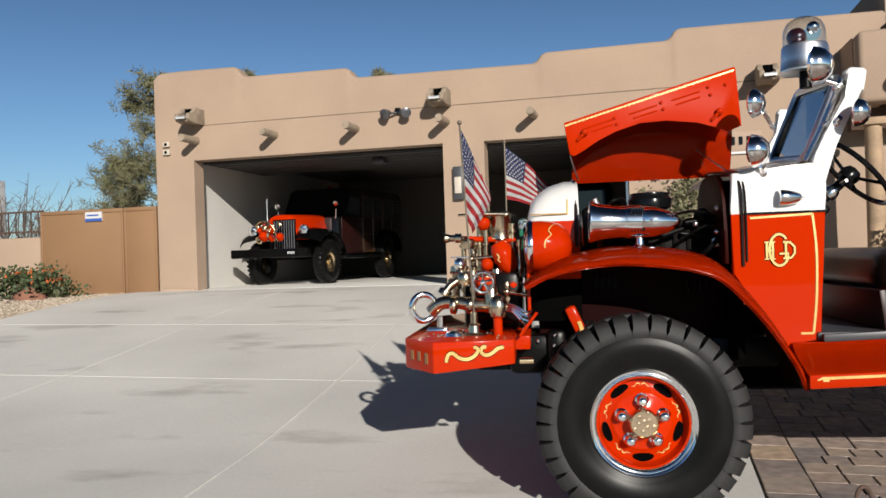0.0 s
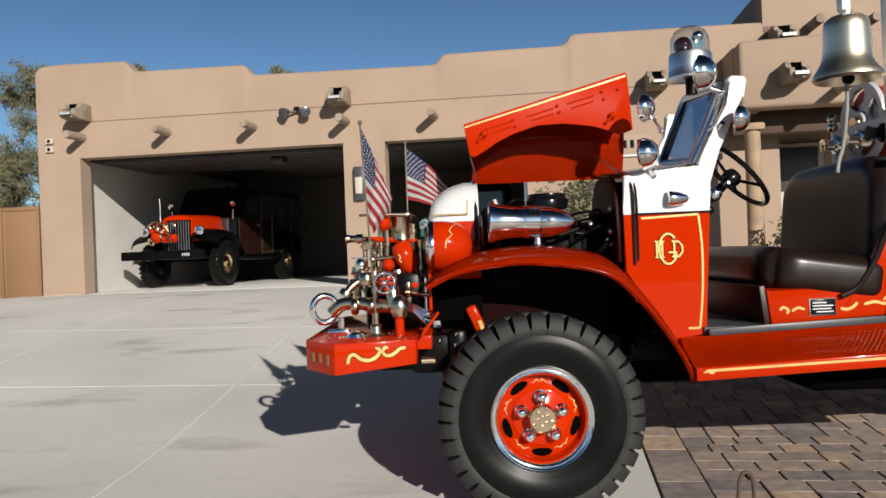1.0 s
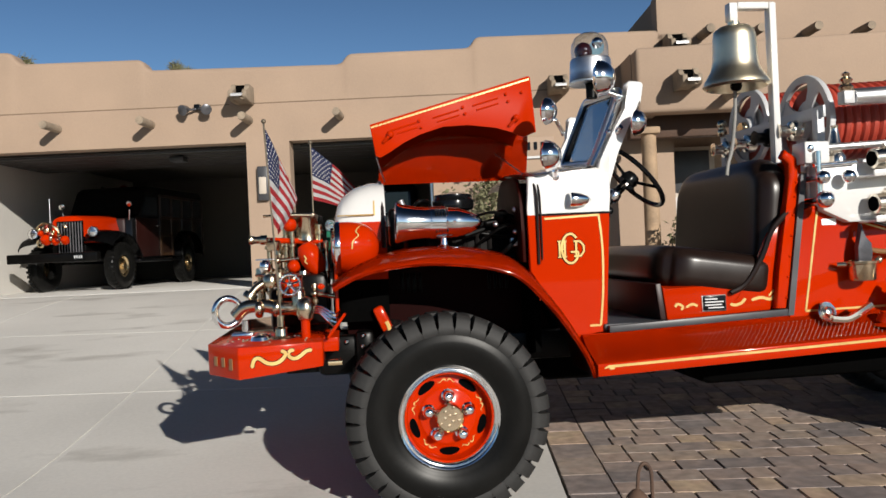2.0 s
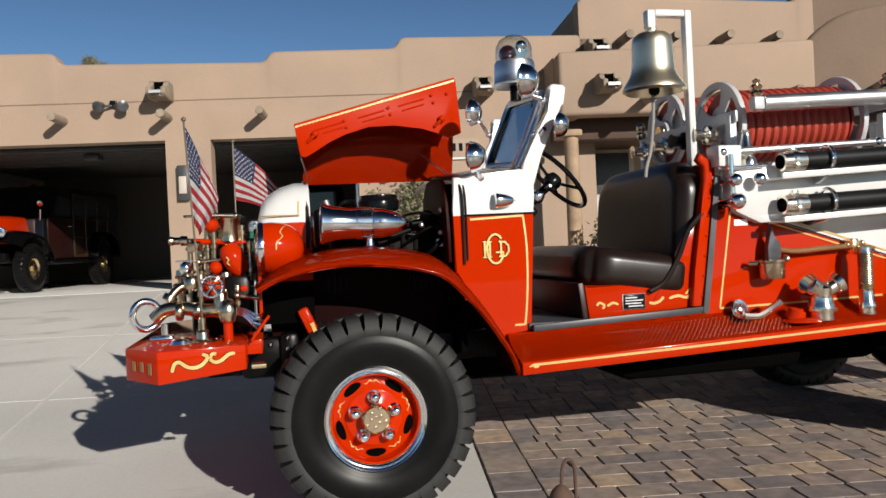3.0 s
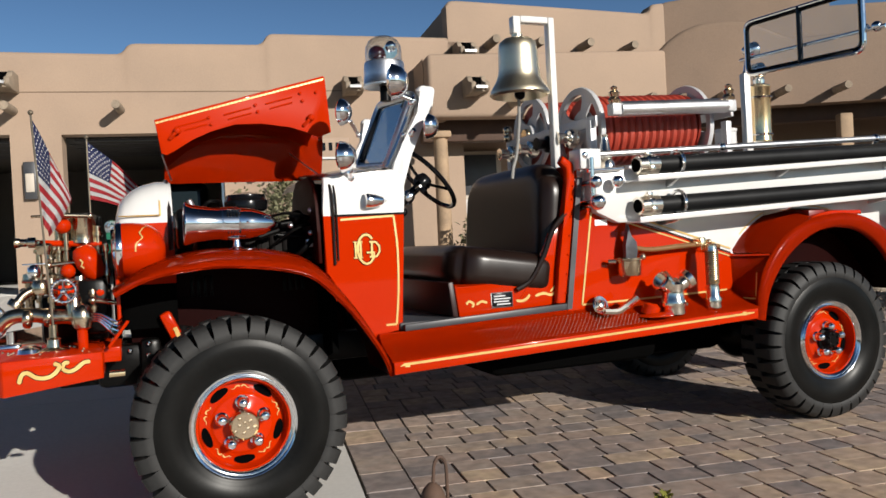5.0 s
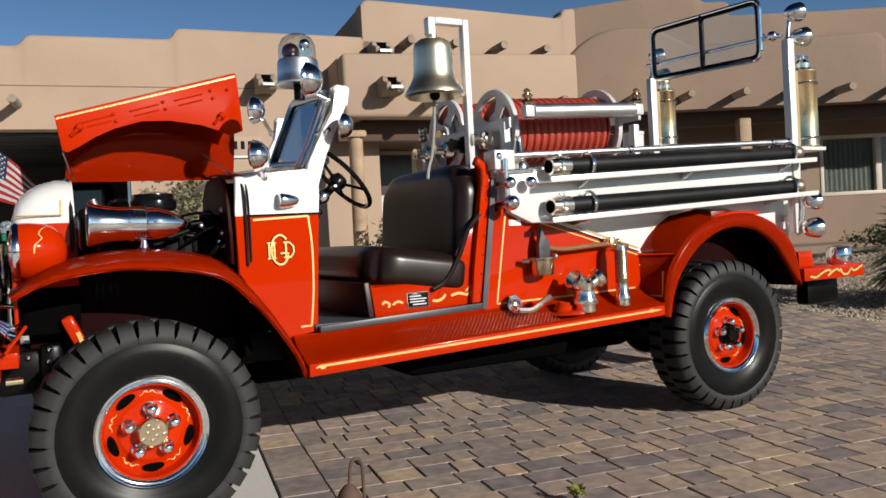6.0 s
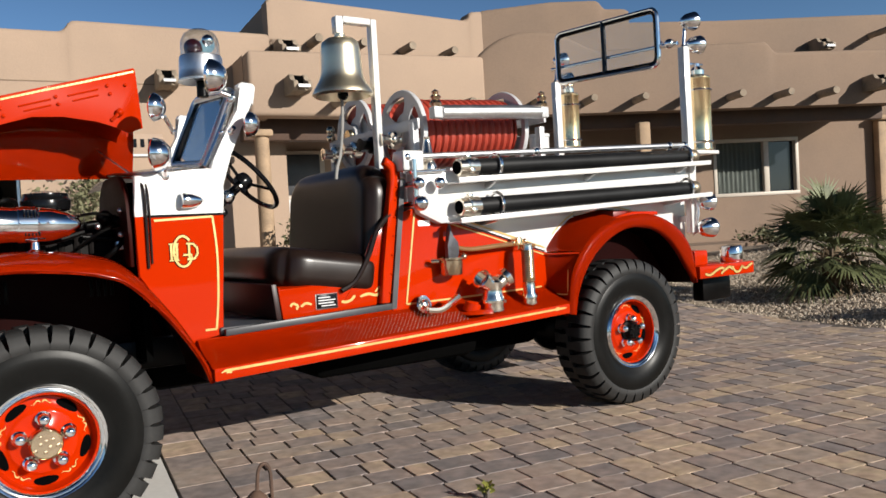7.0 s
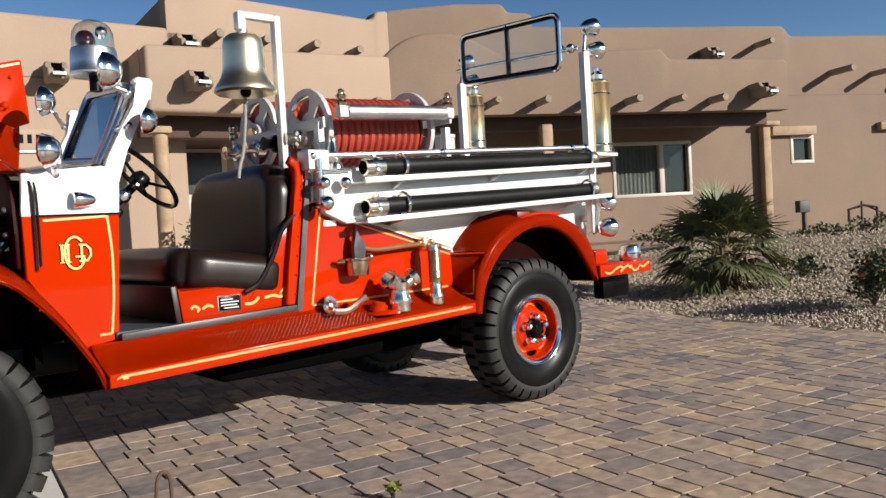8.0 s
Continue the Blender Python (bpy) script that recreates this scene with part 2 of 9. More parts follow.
def paver_mat(name, island):
    m, n, l, b = node_mat(name)
    if island:
        rnd = n.new("ShaderNodeNewGeometry").outputs["Random Per Island"]
    else:
        rnd = n.new("ShaderNodeObjectInfo").outputs["Random"]
    ramp = n.new("ShaderNodeValToRGB")
    cr = ramp.color_ramp
    cr.interpolation = "LINEAR"
    tones = [(0.0, (0.162, 0.1404, 0.1354)), (0.2, (0.216, 0.175, 0.1584)), (0.42, (0.2952, 0.2196, 0.1786)), (0.6, (0.2556, 0.2074, 0.1764)),
             (0.78, (0.3168, 0.239, 0.1836)), (0.89, (0.3384, 0.2534, 0.1836)), (0.965, (0.396, 0.2988, 0.2016)), (1.0, (0.36, 0.2592, 0.1872))]
    cr.elements[0].position, cr.elements[0].color = tones[0][0], (*tones[0][1], 1)
    cr.elements[1].position, cr.elements[1].color = tones[-1][0], (*tones[-1][1], 1)
    for p, c in tones[1:-1]:
        e = cr.elements.new(p)
        e.color = (*c, 1)
    geo = n.new("ShaderNodeNewGeometry")
    # two pigments run into one another in each stone
    swirl = n.new("ShaderNodeTexNoise")
    swirl.inputs["Scale"].default_value, swirl.inputs["Detail"].default_value = 5.5, 3
    l.new(geo.outputs["Position"], swirl.inputs["Vector"])
    blend = n.new("ShaderNodeMath")
    blend.operation = "MULTIPLY_ADD"
    blend.inputs[1].default_value = 0.62
    l.new(swirl.outputs["Fac"], blend.inputs[0])
    shift = n.new("ShaderNodeMath")
    shift.operation = "SUBTRACT"
    shift.inputs[1].default_value = 0.31
    l.new(rnd, shift.inputs[0])
    l.new(shift.outputs[0], blend.inputs[2])
    l.new(blend.outputs[0], ramp.inputs["Fac"])
    big = n.new("ShaderNodeTexNoise")
    big.inputs["Scale"].default_value, big.inputs["Detail"].default_value = 15, 6
    fine = n.new("ShaderNodeTexNoise")
    fine.inputs["Scale"].default_value, fine.inputs["Detail"].default_value = 130, 3
    l.new(geo.outputs["Position"], big.inputs["Vector"])
    l.new(geo.outputs["Position"], fine.inputs["Vector"])
    mr = n.new("ShaderNodeMapRange")
    mr.inputs["From Min"].default_value, mr.inputs["From Max"].default_value = 0.3, 0.7
    mr.inputs["To Min"].default_value, mr.inputs["To Max"].default_value = 0.84, 1.42
    l.new(big.outputs["Fac"], mr.inputs["Value"])
    hsv = n.new("ShaderNodeHueSaturation")
    l.new(ramp.outputs["Color"], hsv.inputs["Color"])
    l.new(mr.outputs[0], hsv.inputs["Value"])
    l.new(hsv.outputs["Color"], b.inputs["Base Color"])
    b.inputs["Roughness"].default_value = 0.8
    bp = n.new("ShaderNodeBump")
    bp.inputs["Strength"].default_value, bp.inputs["Distance"].default_value = 0.35, 0.003
    l.new(fine.outputs["Fac"], bp.inputs["Height"])
    l.new(bp.outputs[0], b.inputs["Normal"])
    return m


PAVER = paver_mat("tumbled_paver", False)
PAVER_REST = paver_mat("tumbled_paver_field", True)
SAND = surface("joint_sand", (0.0792, 0.0648, 0.054), 0.95, vary=0.3, scale=8, grain=90, bump=0.2)
DESERT = surface("desert_gravel_soil", (0.2376, 0.1944, 0.1512), 0.95, vary=0.22, scale=1.5, grain=55, bump=0.5, dist=0.02)


def stone_mat():
    m, n, l, b = node_mat("gravel_stones")
    geo = n.new("ShaderNodeNewGeometry")
    ramp = n.new("ShaderNodeValToRGB")
    ramp.color_ramp.elements[0].color, ramp.color_ramp.elements[1].color = (0.216, 0.1656, 0.1224, 1), (0.5472, 0.4608, 0.36, 1)
    l.new(geo.outputs["Random Per Island"], ramp.inputs["Fac"])
    l.new(ramp.outputs["Color"], b.inputs["Base Color"])
    b.inputs["Roughness"].default_value = 0.9
    return m


STONES = stone_mat()


# ---- building helpers ----
def finish(name, bm, mat, smooth=True, angle=40, recalc=True):
    if recalc:
        bmesh.ops.recalc_face_normals(bm, faces=bm.faces)
    if smooth:
        lim = radians(angle)
        for f in bm.faces:
            f.smooth = True
        for e in bm.edges:
            e.smooth = len(e.link_faces) == 2 and e.calc_face_angle(0) < lim
    me = bpy.data.meshes.new(name)
    bm.to_mesh(me)
    bm.free()
    mats = mat if isinstance(mat, (list, tuple)) else [mat]
    for x in mats:
        me.materials.append(x)
    return me


def adopt(ob, parent):
    ob.parent = parent
    m = parent.matrix_basis.copy()
    up = parent.parent
    while up is not None:
        m = up.matrix_basis @ up_inverse(parent) @ m
        parent, up = up, up.parent
    ob.matrix_parent_inverse = m.inverted()
    return ob


def up_inverse(ob):
    return ob.matrix_parent_inverse


def part(name, bm, mat, parent, label="", smooth=True, angle=40, kind=""):
    """One mesh, in world coordinates, under a thing or a part."""
    ob = new(name, finish(name, bm, mat, smooth, angle))
    adopt(ob, parent)
    if label or kind:
        tagged(ob, label=label, kind=kind)
    return ob


def thing(name, at, label, category, group="", kind=""):
    ob = new(name)
    ob.location = at
    ob.empty_display_size = 0.1
    return tagged(ob, label, category, group, kind)


def solid(name, bm, mat, label, category, group="", kind="", smooth=True, angle=40):
    """A thing that is one mesh."""
    return tagged(new(name, finish(name, bm, mat, smooth, angle)), label, category, group, kind)


def B():
    return bmesh.new()


def bevel(bm, geom, w, seg=2):
    if w > 0:
        es = [e for e in geom if isinstance(e, bmesh.types.BMEdge)]
        bmesh.ops.bevel(bm, geom=es, offset=w, segments=seg, affect="EDGES", profile=0.5)


def box(bm, lo, hi, w=0.0, m=None, seg=2):
    lo, hi = Vector(lo), Vector(hi)
    r = bmesh.ops.create_cube(bm, size=1.0)
    vs = r["verts"]
    for v in vs:
        v.co = Vector((lo[i] + (v.co[i] + 0.5) * (hi[i] - lo[i]) for i in range(3)))
    es = list({e for v in vs for e in v.link_edges})
    if m is not None:
        for v in vs:
            v.co = m @ v.co
    bevel(bm, es, w, seg)
    return bm


def prism(bm, pts, a, b, axis="y", w=0.0, m=None, seg=2, rim_only=False):
    """A closed outline pts (two coordinates each, in the order of the axes left over) drawn out along axis from a to b."""
    def at(p, d):
        return {"y": (p[0], d, p[1]), "x": (d, p[0], p[1]), "z": (p[0], p[1], d)}[axis]
    v0 = [bm.verts.new(at(p, a)) for p in pts]
    v1 = [bm.verts.new(at(p, b)) for p in pts]
    n = len(pts)
    bm.faces.new(v0)
    bm.faces.new(v1[::-1])
    for i in range(n):
        bm.faces.new((v0[i], v1[i], v1[(i + 1) % n], v0[(i + 1) % n]))
    if m is not None:
        for v in v0 + v1:
            v.co = m @ v.co
    es = {e for v in v0 + v1 for e in v.link_edges}
    if rim_only:
        s0, s1 = set(v0), set(v1)
        es = [e for e in es if set(e.verts) <= s0 or set(e.verts) <= s1]
    bevel(bm, list(es), w, seg)
    return bm


def frame_of(way):
    way = Vector(way).normalized()
    side = way.cross(Vector((0, 0, 1)))
    if side.length < 1e-3:
        side = Vector((1, 0, 0))
    side.normalize()
    return side, way.cross(side), way


def lathe(bm, profile, base, way, seg=24, cap=True):
    """A turned body: profile of (radius, distance along way)."""
    base = Vector(base)
    sx, sy, sz = frame_of(way)
    rings = []
    for r, h in profile:
        if r < 1e-5:
            rings.append([bm.verts.new(base + sz * h)])
        else:
            rings.append([bm.verts.new(base + sz * h + (sx * math.cos(2 * math.pi * k / seg) + sy * math.sin(2 * math.pi * k / seg)) * r) for k in range(seg)])
    for p, q in zip(rings, rings[1:]):
        for k in range(seg):
            k2 = (k + 1) % seg
            if len(p) == 1 and len(q) == 1:
                continue
            if len(p) == 1:
                bm.faces.new((p[0], q[k], q[k2]))
            elif len(q) == 1:
                bm.faces.new((p[k], q[0], p[k2]))
            else:
                bm.faces.new((p[k], q[k], q[k2], p[k2]))
    if cap:
        for r in (rings[0], rings[-1]):
            if len(r) > 2:
                bm.faces.new(r)
    return bm


def rod(bm, a, b, r, seg=10, r2=None):
    a, b = Vector(a), Vector(b)
    return lathe(bm, [(r, 0), (r if r2 is None else r2, (b - a).length)], a, b - a, seg)


def ball(bm, c, r, seg=14, rings=8, squash=(1, 1, 1)):
    c = Vector(c)
    rows = []
    for k in range(rings + 1):
        rr, h = r * math.sin(math.pi * k / rings), -r * math.cos(math.pi * k / rings)
        if k in (0, rings):
            rows.append([bm.verts.new(c + Vector((0, 0, h * squash[2])))])
        else:
            rows.append([bm.verts.new(c + Vector((rr * math.cos(2 * math.pi * j / seg) * squash[0], rr * math.sin(2 * math.pi * j / seg) * squash[1], h * squash[2]))) for j in range(seg)])
    for p, q in zip(rows, rows[1:]):
        for j in range(seg):
            j2 = (j + 1) % seg
            if len(p) == 1:
                bm.faces.new((p[0], q[j2], q[j]))
            elif len(q) == 1:
                bm.faces.new((p[j], p[j2], q[0]))
            else:
                bm.faces.new((p[j], p[j2], q[j2], q[j]))
    return bm


def tube(bm, pts, r, seg=8, closed=False, taper=None):
    """A round bar along a line of points."""
    pts = [Vector(p) for p in pts]
    n = len(pts)
    rings = []
    prev = None
    for i, p in enumerate(pts):
        a = pts[i - 1] if (i > 0 or closed) else p
        b = pts[(i + 1) % n] if (i < n - 1 or closed) else p
        way = (b - a).normalized()
        if prev is None:
            sx, sy, _ = frame_of(way)
        else:
            sx = (prev - way * prev.dot(way)).normalized()
            sy = way.cross(sx)
        prev = sx
        rad = r if taper is None else r * taper[i]
        rings.append([bm.verts.new(p + (sx * math.cos(2 * math.pi * k / seg) + sy * math.sin(2 * math.pi * k / seg)) * rad) for k in range(seg)])
    pairs = list(zip(rings, rings[1:]))
    for p, q in pairs:
        for k in range(seg):
            bm.faces.new((p[k], q[k], q[(k + 1) % seg], p[(k + 1) % seg]))
    if closed:
        p, q = rings[-1], rings[0]
        off = min(range(seg), key=lambda o: (p[0].co - q[o].co).length)
        for k in range(seg):
            bm.faces.new((p[k], q[(k + off) % seg], q[(k + 1 + off) % seg], p[(k + 1) % seg]))
    else:
        bm.faces.new(rings[0])
        bm.faces.new(rings[-1])
    return bm


def curve_pts(pts, n=8, closed=False):
    """A smooth line through points."""
    pts = [Vector(p) for p in pts]
    out = []
    m = len(pts)
    for i in range(m if closed else m - 1):
        p0 = pts[i - 1] if (i > 0 or closed) else pts[0]
        p1, p2 = pts[i], pts[(i + 1) % m]
        p3 = pts[(i + 2) % m] if (i + 2 < m or closed) else pts[-1]
        for k in range(n):
            t = k / n
            out.append(0.5 * ((2 * p1) + (p2 - p0) * t + (2 * p0 - 5 * p1 + 4 * p2 - p3) * t * t + (3 * p1 - p0 - 3 * p2 + p3) * t ** 3))
    if not closed:
        out.append(pts[-1])
    return out


def loft(bm, rows, thick=0.0, close=False):
    """A sheet over rows of points, with thickness."""
    grid = [[bm.verts.new(p) for p in row] for row in rows]
    fs = []
    for r0, r1 in zip(grid, grid[1:]):
        for i in range(len(r0) - 1):
            fs.append(bm.faces.new((r0[i], r0[i + 1], r1[i + 1], r1[i])))
    if thick:
        bmesh.ops.solidify(bm, geom=fs, thickness=thick)
    return bm


def ribbon(bm, pts, width, y, thick=0.003, ends=1.0):
    """A flat painted line on an upright side (x, z points) that faces -y."""
    pts = [Vector((p[0], 0, p[1])) for p in pts]
    rows = []
    for i, p in enumerate(pts):
        a, b = pts[max(0, i - 1)], pts[min(len(pts) - 1, i + 1)]
        w = (b - a).normalized()
        nrm = Vector((-w.z, 0, w.x))
        wd = width * (ends if i in (0, len(pts) - 1) else 1)
        yy = y(p.x, p.z) if callable(y) else y
        rows.append([Vector((p.x, yy - thick, p.z)) + nrm * wd / 2, Vector((p.x, yy - thick, p.z)) - nrm * wd / 2])
    loft(bm, rows)
    return bm


# ---- ground ----
def ground_z(x, y):
    """Level round the truck, rising gently to the house."""
    t = max((y - 1.2) / 8.6, (x - 6.8) / 7.0, 0.0)
    t = min(t, 1.0)
    return 0.61 * (0.55 * t + 0.45 * t * t * (3 - 2 * t))


def paver_edge(y):
    return 0.53 + 0.15 * y


def gravel_edge(y):
    return 6.75 + 0.14 * (y + 1.0)


def axis_steps(lo, hi, near_lo, near_hi, fine, coarse):
    out, v = [], lo
    while v < hi:
        out.append(v)
        if v < near_lo:
            v = min(v + coarse, near_lo)
        else:
            v += fine if v < near_hi else coarse
    return out + [hi]


def build_ground():
    bm = B()
    xs = axis_steps(-600, 600, -20, 30, 0.5, 29)
    ys = axis_steps(-600, 600, -16, 24, 0.5, 29)
    grid = [[bm.verts.new((x, y, ground_z(x, y) - 0.07)) for y in ys] for x in xs]
    for i in range(len(xs) - 1):
        for j in range(len(ys) - 1):
            bm.faces.new((grid[i][j], grid[i + 1][j], grid[i + 1][j + 1], grid[i][j + 1]))
    solid("ground", bm, DESERT, "pale tan desert soil with fine gravel", "ground", kind="structure")


build_ground()


def build_far_wall():
    """An unseen plain wall, added behind the camera to close the place and dim low light and reflections."""
    bm = B()
    box(bm, (-45, -26.3, -0.3), (60, -26.0, 2.4), 0.04)
    solid("unseen_wall_south", bm, STUCCO_SHADED, "plain unseen wall added to dim low light and reflections", "wall", kind="structure")


build_far_wall()


def slab(bm, x0, x1, y0, y1, left=None, right=None, base=0.0, depth=0.1, skew=0.0):
    """A concrete slab on the slope; left and right may be edges that depend on y."""
    n = max(2, int((y1 - y0) / 0.4))
    m = max(2, int((x1 - x0) / 0.6))
    top, bot = [], []
    for j in range(n + 1):
        y = y0 + (y1 - y0) * j / n
        a, b = (left(y) if left else x0), (right(y) if right else x1)
        row = [(a + (b - a) * i / m, y - skew * (a + (b - a) * i / m + 2.13)) for i in range(m + 1)]
        top.append([bm.verts.new((x, yy, ground_z(x, yy) + base)) for x, yy in row])
        bot.append([bm.verts.new((x, yy, ground_z(x, yy) + base - depth)) for x, yy in row])
    for j in range(n):
        for i in range(m):
            bm.faces.new((top[j][i], top[j][i + 1], top[j + 1][i + 1], top[j + 1][i]))
            bm.faces.new((bot[j][i], bot[j + 1][i], bot[j + 1][i + 1], bot[j][i + 1]))
        bm.faces.new((top[j][0], top[j + 1][0], bot[j + 1][0], bot[j][0]))
        bm.faces.new((top[j][m], bot[j][m], bot[j + 1][m], top[j + 1][m]))
    for i in range(m):
        bm.faces.new((top[0][i], bot[0][i], bot[0][i + 1], top[0][i + 1]))
        bm.faces.new((top[n][i], top[n][i + 1], bot[n][i + 1], bot[n][i]))


SLAB_X = [-8.05, -4.80, -2.13]
SLAB_Y = [-9.0, -2.6, 3.08, 5.77, 10.02]


def build_driveway():
    drive = thing("driveway", (-3, 4, 0), "pale grey broom-finished concrete driveway with light joints", "driveway", kind="structure")
    g = 0.005
    bm = B()
    slab(bm, -8.0, 1.2, -9.0, 10.3, right=lambda y: paver_edge(y) - 0.03, base=-0.0015, depth=0.05)
    part("joint_filler", bm, JOINT, drive, "pale joint filler between slabs")
    for j in range(len(SLAB_Y) - 1):
        y0, y1 = SLAB_Y[j] + g, SLAB_Y[j + 1] - g
        for i in range(len(SLAB_X)):
            bm = B()
            last = i == len(SLAB_X) - 1
            x0 = SLAB_X[i] + 0.019
            x1 = 2.0 if last else SLAB_X[i + 1] - 0.019
            slab(bm, x0, x1, y0, y1, right=(lambda y: paver_edge(y - 0.12 * (paver_edge(y) + 2.13)) - 0.012) if last else None, base=0.002, depth=0.055, skew=0.12)
            part("concrete_slab", bm, CONCRETE, drive)
    bm = B()
    slab(bm, -8.03, 8.0, 10.06, 11.0, base=0.001, depth=0.05)
    part("apron", bm, CONCRETE, drive)


build_driveway()

# ---- house ----
HOUSE_M = pose(-6.82, 10.67, 0, 0, 0, -7)
house = thing("adobe_house", (2, 12, 0.55), "tan stucco pueblo-style house with stepped parapets and log beam ends", "house", kind="structure")
FLOOR = 0.60


def wall(name, pts, d0, d1, m=HOUSE_M, mat=STUCCO, w=0.07, label="", parent=None):
    bm = B()
    prism(bm, pts, d0, d1, "y", w, m, 3)
    return part(name, bm, mat, parent or house, label, angle=35)


def hbox(name, lo, hi, mat, m=HOUSE_M, w=0.0, parent=None, label=""):
    bm = B()
    box(bm, lo, hi, w, m)
    return part(name, bm, mat, parent or house, label)


def eased(line, r):
    """A parapet line with its corners rounded."""
    out = [line[0]]
    for a, p, b in zip(line, line[1:], line[2:]):
        a, p, b = Vector(a), Vector(p), Vector(b)
        la, lb = min(r, (a - p).length * 0.48), min(r, (b - p).length * 0.48)
        q0, q2 = p + (a - p).normalized() * la, p + (b - p).normalized() * lb
        for k in range(5):
            t = k / 4
            out.append(tuple((1 - t) ** 2 * q0 + 2 * t * (1 - t) * p + t * t * q2))
    return out + [line[-1]]


def parapet_wall(name, line, d0, d1, base, m=HOUSE_M, openings=(), r=0.10, soft=0.09, mat=STUCCO):
    """A wall with a hand-rounded, stepped top; openings are (from, to, head height)."""
    top = eased(line, r)
    cuts = sorted({u for o in openings for u in o[:2]})

    def height(u):
        for (ua, za), (ub, zb) in zip(top, top[1:]):
            if ua <= u <= ub:
                return za + (zb - za) * (u - ua) / max(ub - ua, 1e-6)
        return top[-1][1]

    def head(u):
        return next((o[2] for o in openings if o[0] < u < o[1]), base)
    stations = [(u, z, head(u)) for u, z in top]
    for u in cuts:
        stations += [(u, height(u), head(u - 1e-4)), (u, height(u), head(u + 1e-4))]
    order = {}
    for k, s in enumerate(stations):
        order[k] = s
    keys = sorted(order, key=lambda k: (order[k][0], k))
    bm = B()
    rows = []
    for k in keys:
        u, z, b = order[k]
        sec = [(d0, b), (d0, z - soft), (d0 + soft * 0.13, z - soft * 0.5), (d0 + soft * 0.5, z - soft * 0.13), (d0 + soft, z), (d1, z), (d1, b)]
        rows.append([bm.verts.new(m @ Vector((u, d, zz))) for d, zz in sec])
    for p, q in zip(rows, rows[1:]):
        for i in range(7):
            j = (i + 1) % 7
            bm.faces.new((p[i], q[i], q[j], p[j]))
    bm.faces.new(rows[0])
    bm.faces.new(rows[-1][::-1])
    bmesh.ops.remove_doubles(bm, verts=bm.verts, dist=0.0005)
    bmesh.ops.dissolve_degenerate(bm, edges=bm.edges, dist=0.0005)
    return part(name, bm, mat, house, angle=35)


GB = 0.35
parapet_wall("garage_wall", [(-0.8, 4.66), (-0.72, 4.74), (-0.3, 4.755), (0.90, 4.735), (1.05, 4.535), (3.10, 4.515), (3.21, 4.33), (6.44, 4.285), (6.55, 4.455), (8.59, 4.455), (8.69, 4.635), (11.9, 4.60)],
             0.0, 0.32, GB, openings=((0.0, 4.8, 3.04), (5.52, 7.89, 3.03)))
hbox("side_wall", (-0.8, 0.32, GB), (-0.5, 9.0, 4.6), STUCCO, w=0.05)
hbox("wall_base", (-0.74, -0.05, GB), (-0.03, -0.002, 0.66), STUCCO_TRIM, w=0.02)
# left wall takes the lit tone, back, right and ceiling the shaded one
hbox("garage_side_wall", (-0.5, 0.34, GB), (-0.30, 8.0, 3.3), GARAGE_LIT)
hbox("garage_back_wall", (-0.5, 8.0, GB), (8.6, 8.2, 3.3), GARAGE_SHADED)
hbox("garage_side_wall", (8.3, 0.34, GB), (8.5, 8.0, 3.3), GARAGE_SHADED)
hbox("garage_ceiling", (-0.5, 0.34, 3.26), (8.6, 8.2, 3.42), GARAGE_SHADED)
hbox("garage_floor", (-0.5, 0.1, 0.3), (8.5, 8.2, 0.620), CONCRETE, w=0.02)
hbox("roof", (-0.5, 0.33, 4.05), (16.0, 9.0, 4.25), STUCCO)
hbox("back_wall", (-0.8, 9.0, GB), (16, 9.3, 4.4), STUCCO)
# raised sectional doors: their lower panel just shows inside the head of the openings
for u0, u1 in ((-0.1, 4.9), (5.42, 7.99)):
    hbox("raised_garage_door", (u0, 0.45, 3.02), (u1, 3.0, 3.07), DOOR_GREY, w=0.01)
    for k in range(4):
        hbox("door_section_seam", (u0, 1.05 + 0.53 * k, 3.012), (u1, 1.07 + 0.53 * k, 3.0195), DARK_STEEL)
    hbox("door_bottom_rail", (u0 + 0.2, 0.41, 2.972), (u1 - 0.14, 0.449, 3.005), GREY_TRIM, w=0.006)
    hbox("door_opener", ((u0 + u1) / 2 + 0.75, 1.0, 2.90), ((u0 + u1) / 2 + 1.00, 1.3, 3.0), GREY_TRIM, w=0.02)
    hbox("door_track", (u1 - 0.16, 0.40, 0.62), (u1 - 0.12, 0.46, 3.0), STEEL)
# horizontal control joint in the stucco
for u0, u1 in ((0.15, 3.85), (4.15, 4.55), (4.9, 11.0)):
    hbox("stucco_joint", (u0, -0.003, 3.673), (u1, 0.01, 3.689), STUCCO_JOINT)


def viga(u, z, m=HOUSE_M, d=0.0, length=0.52, r=0.072, rz=0.0, down=0.0):
    bm = B()
    rnd = random.Random(int(u * 97 + z * 31))
    r *= rnd.uniform(0.92, 1.08)
    a = m @ Vector((u, d + 0.1, z))
    b = m @ Vector((u + math.sin(radians(rz)) * length, d - math.cos(radians(rz)) * length, z - down))
    prof = [(r * 1.02, 0.0), (r, length * 0.5), (r * 0.99, length + 0.07), (r * 0.9, length + 0.1)]
    lathe(bm, prof, a, b - a, 14)
    return part("viga", bm, GREYLOG, house)


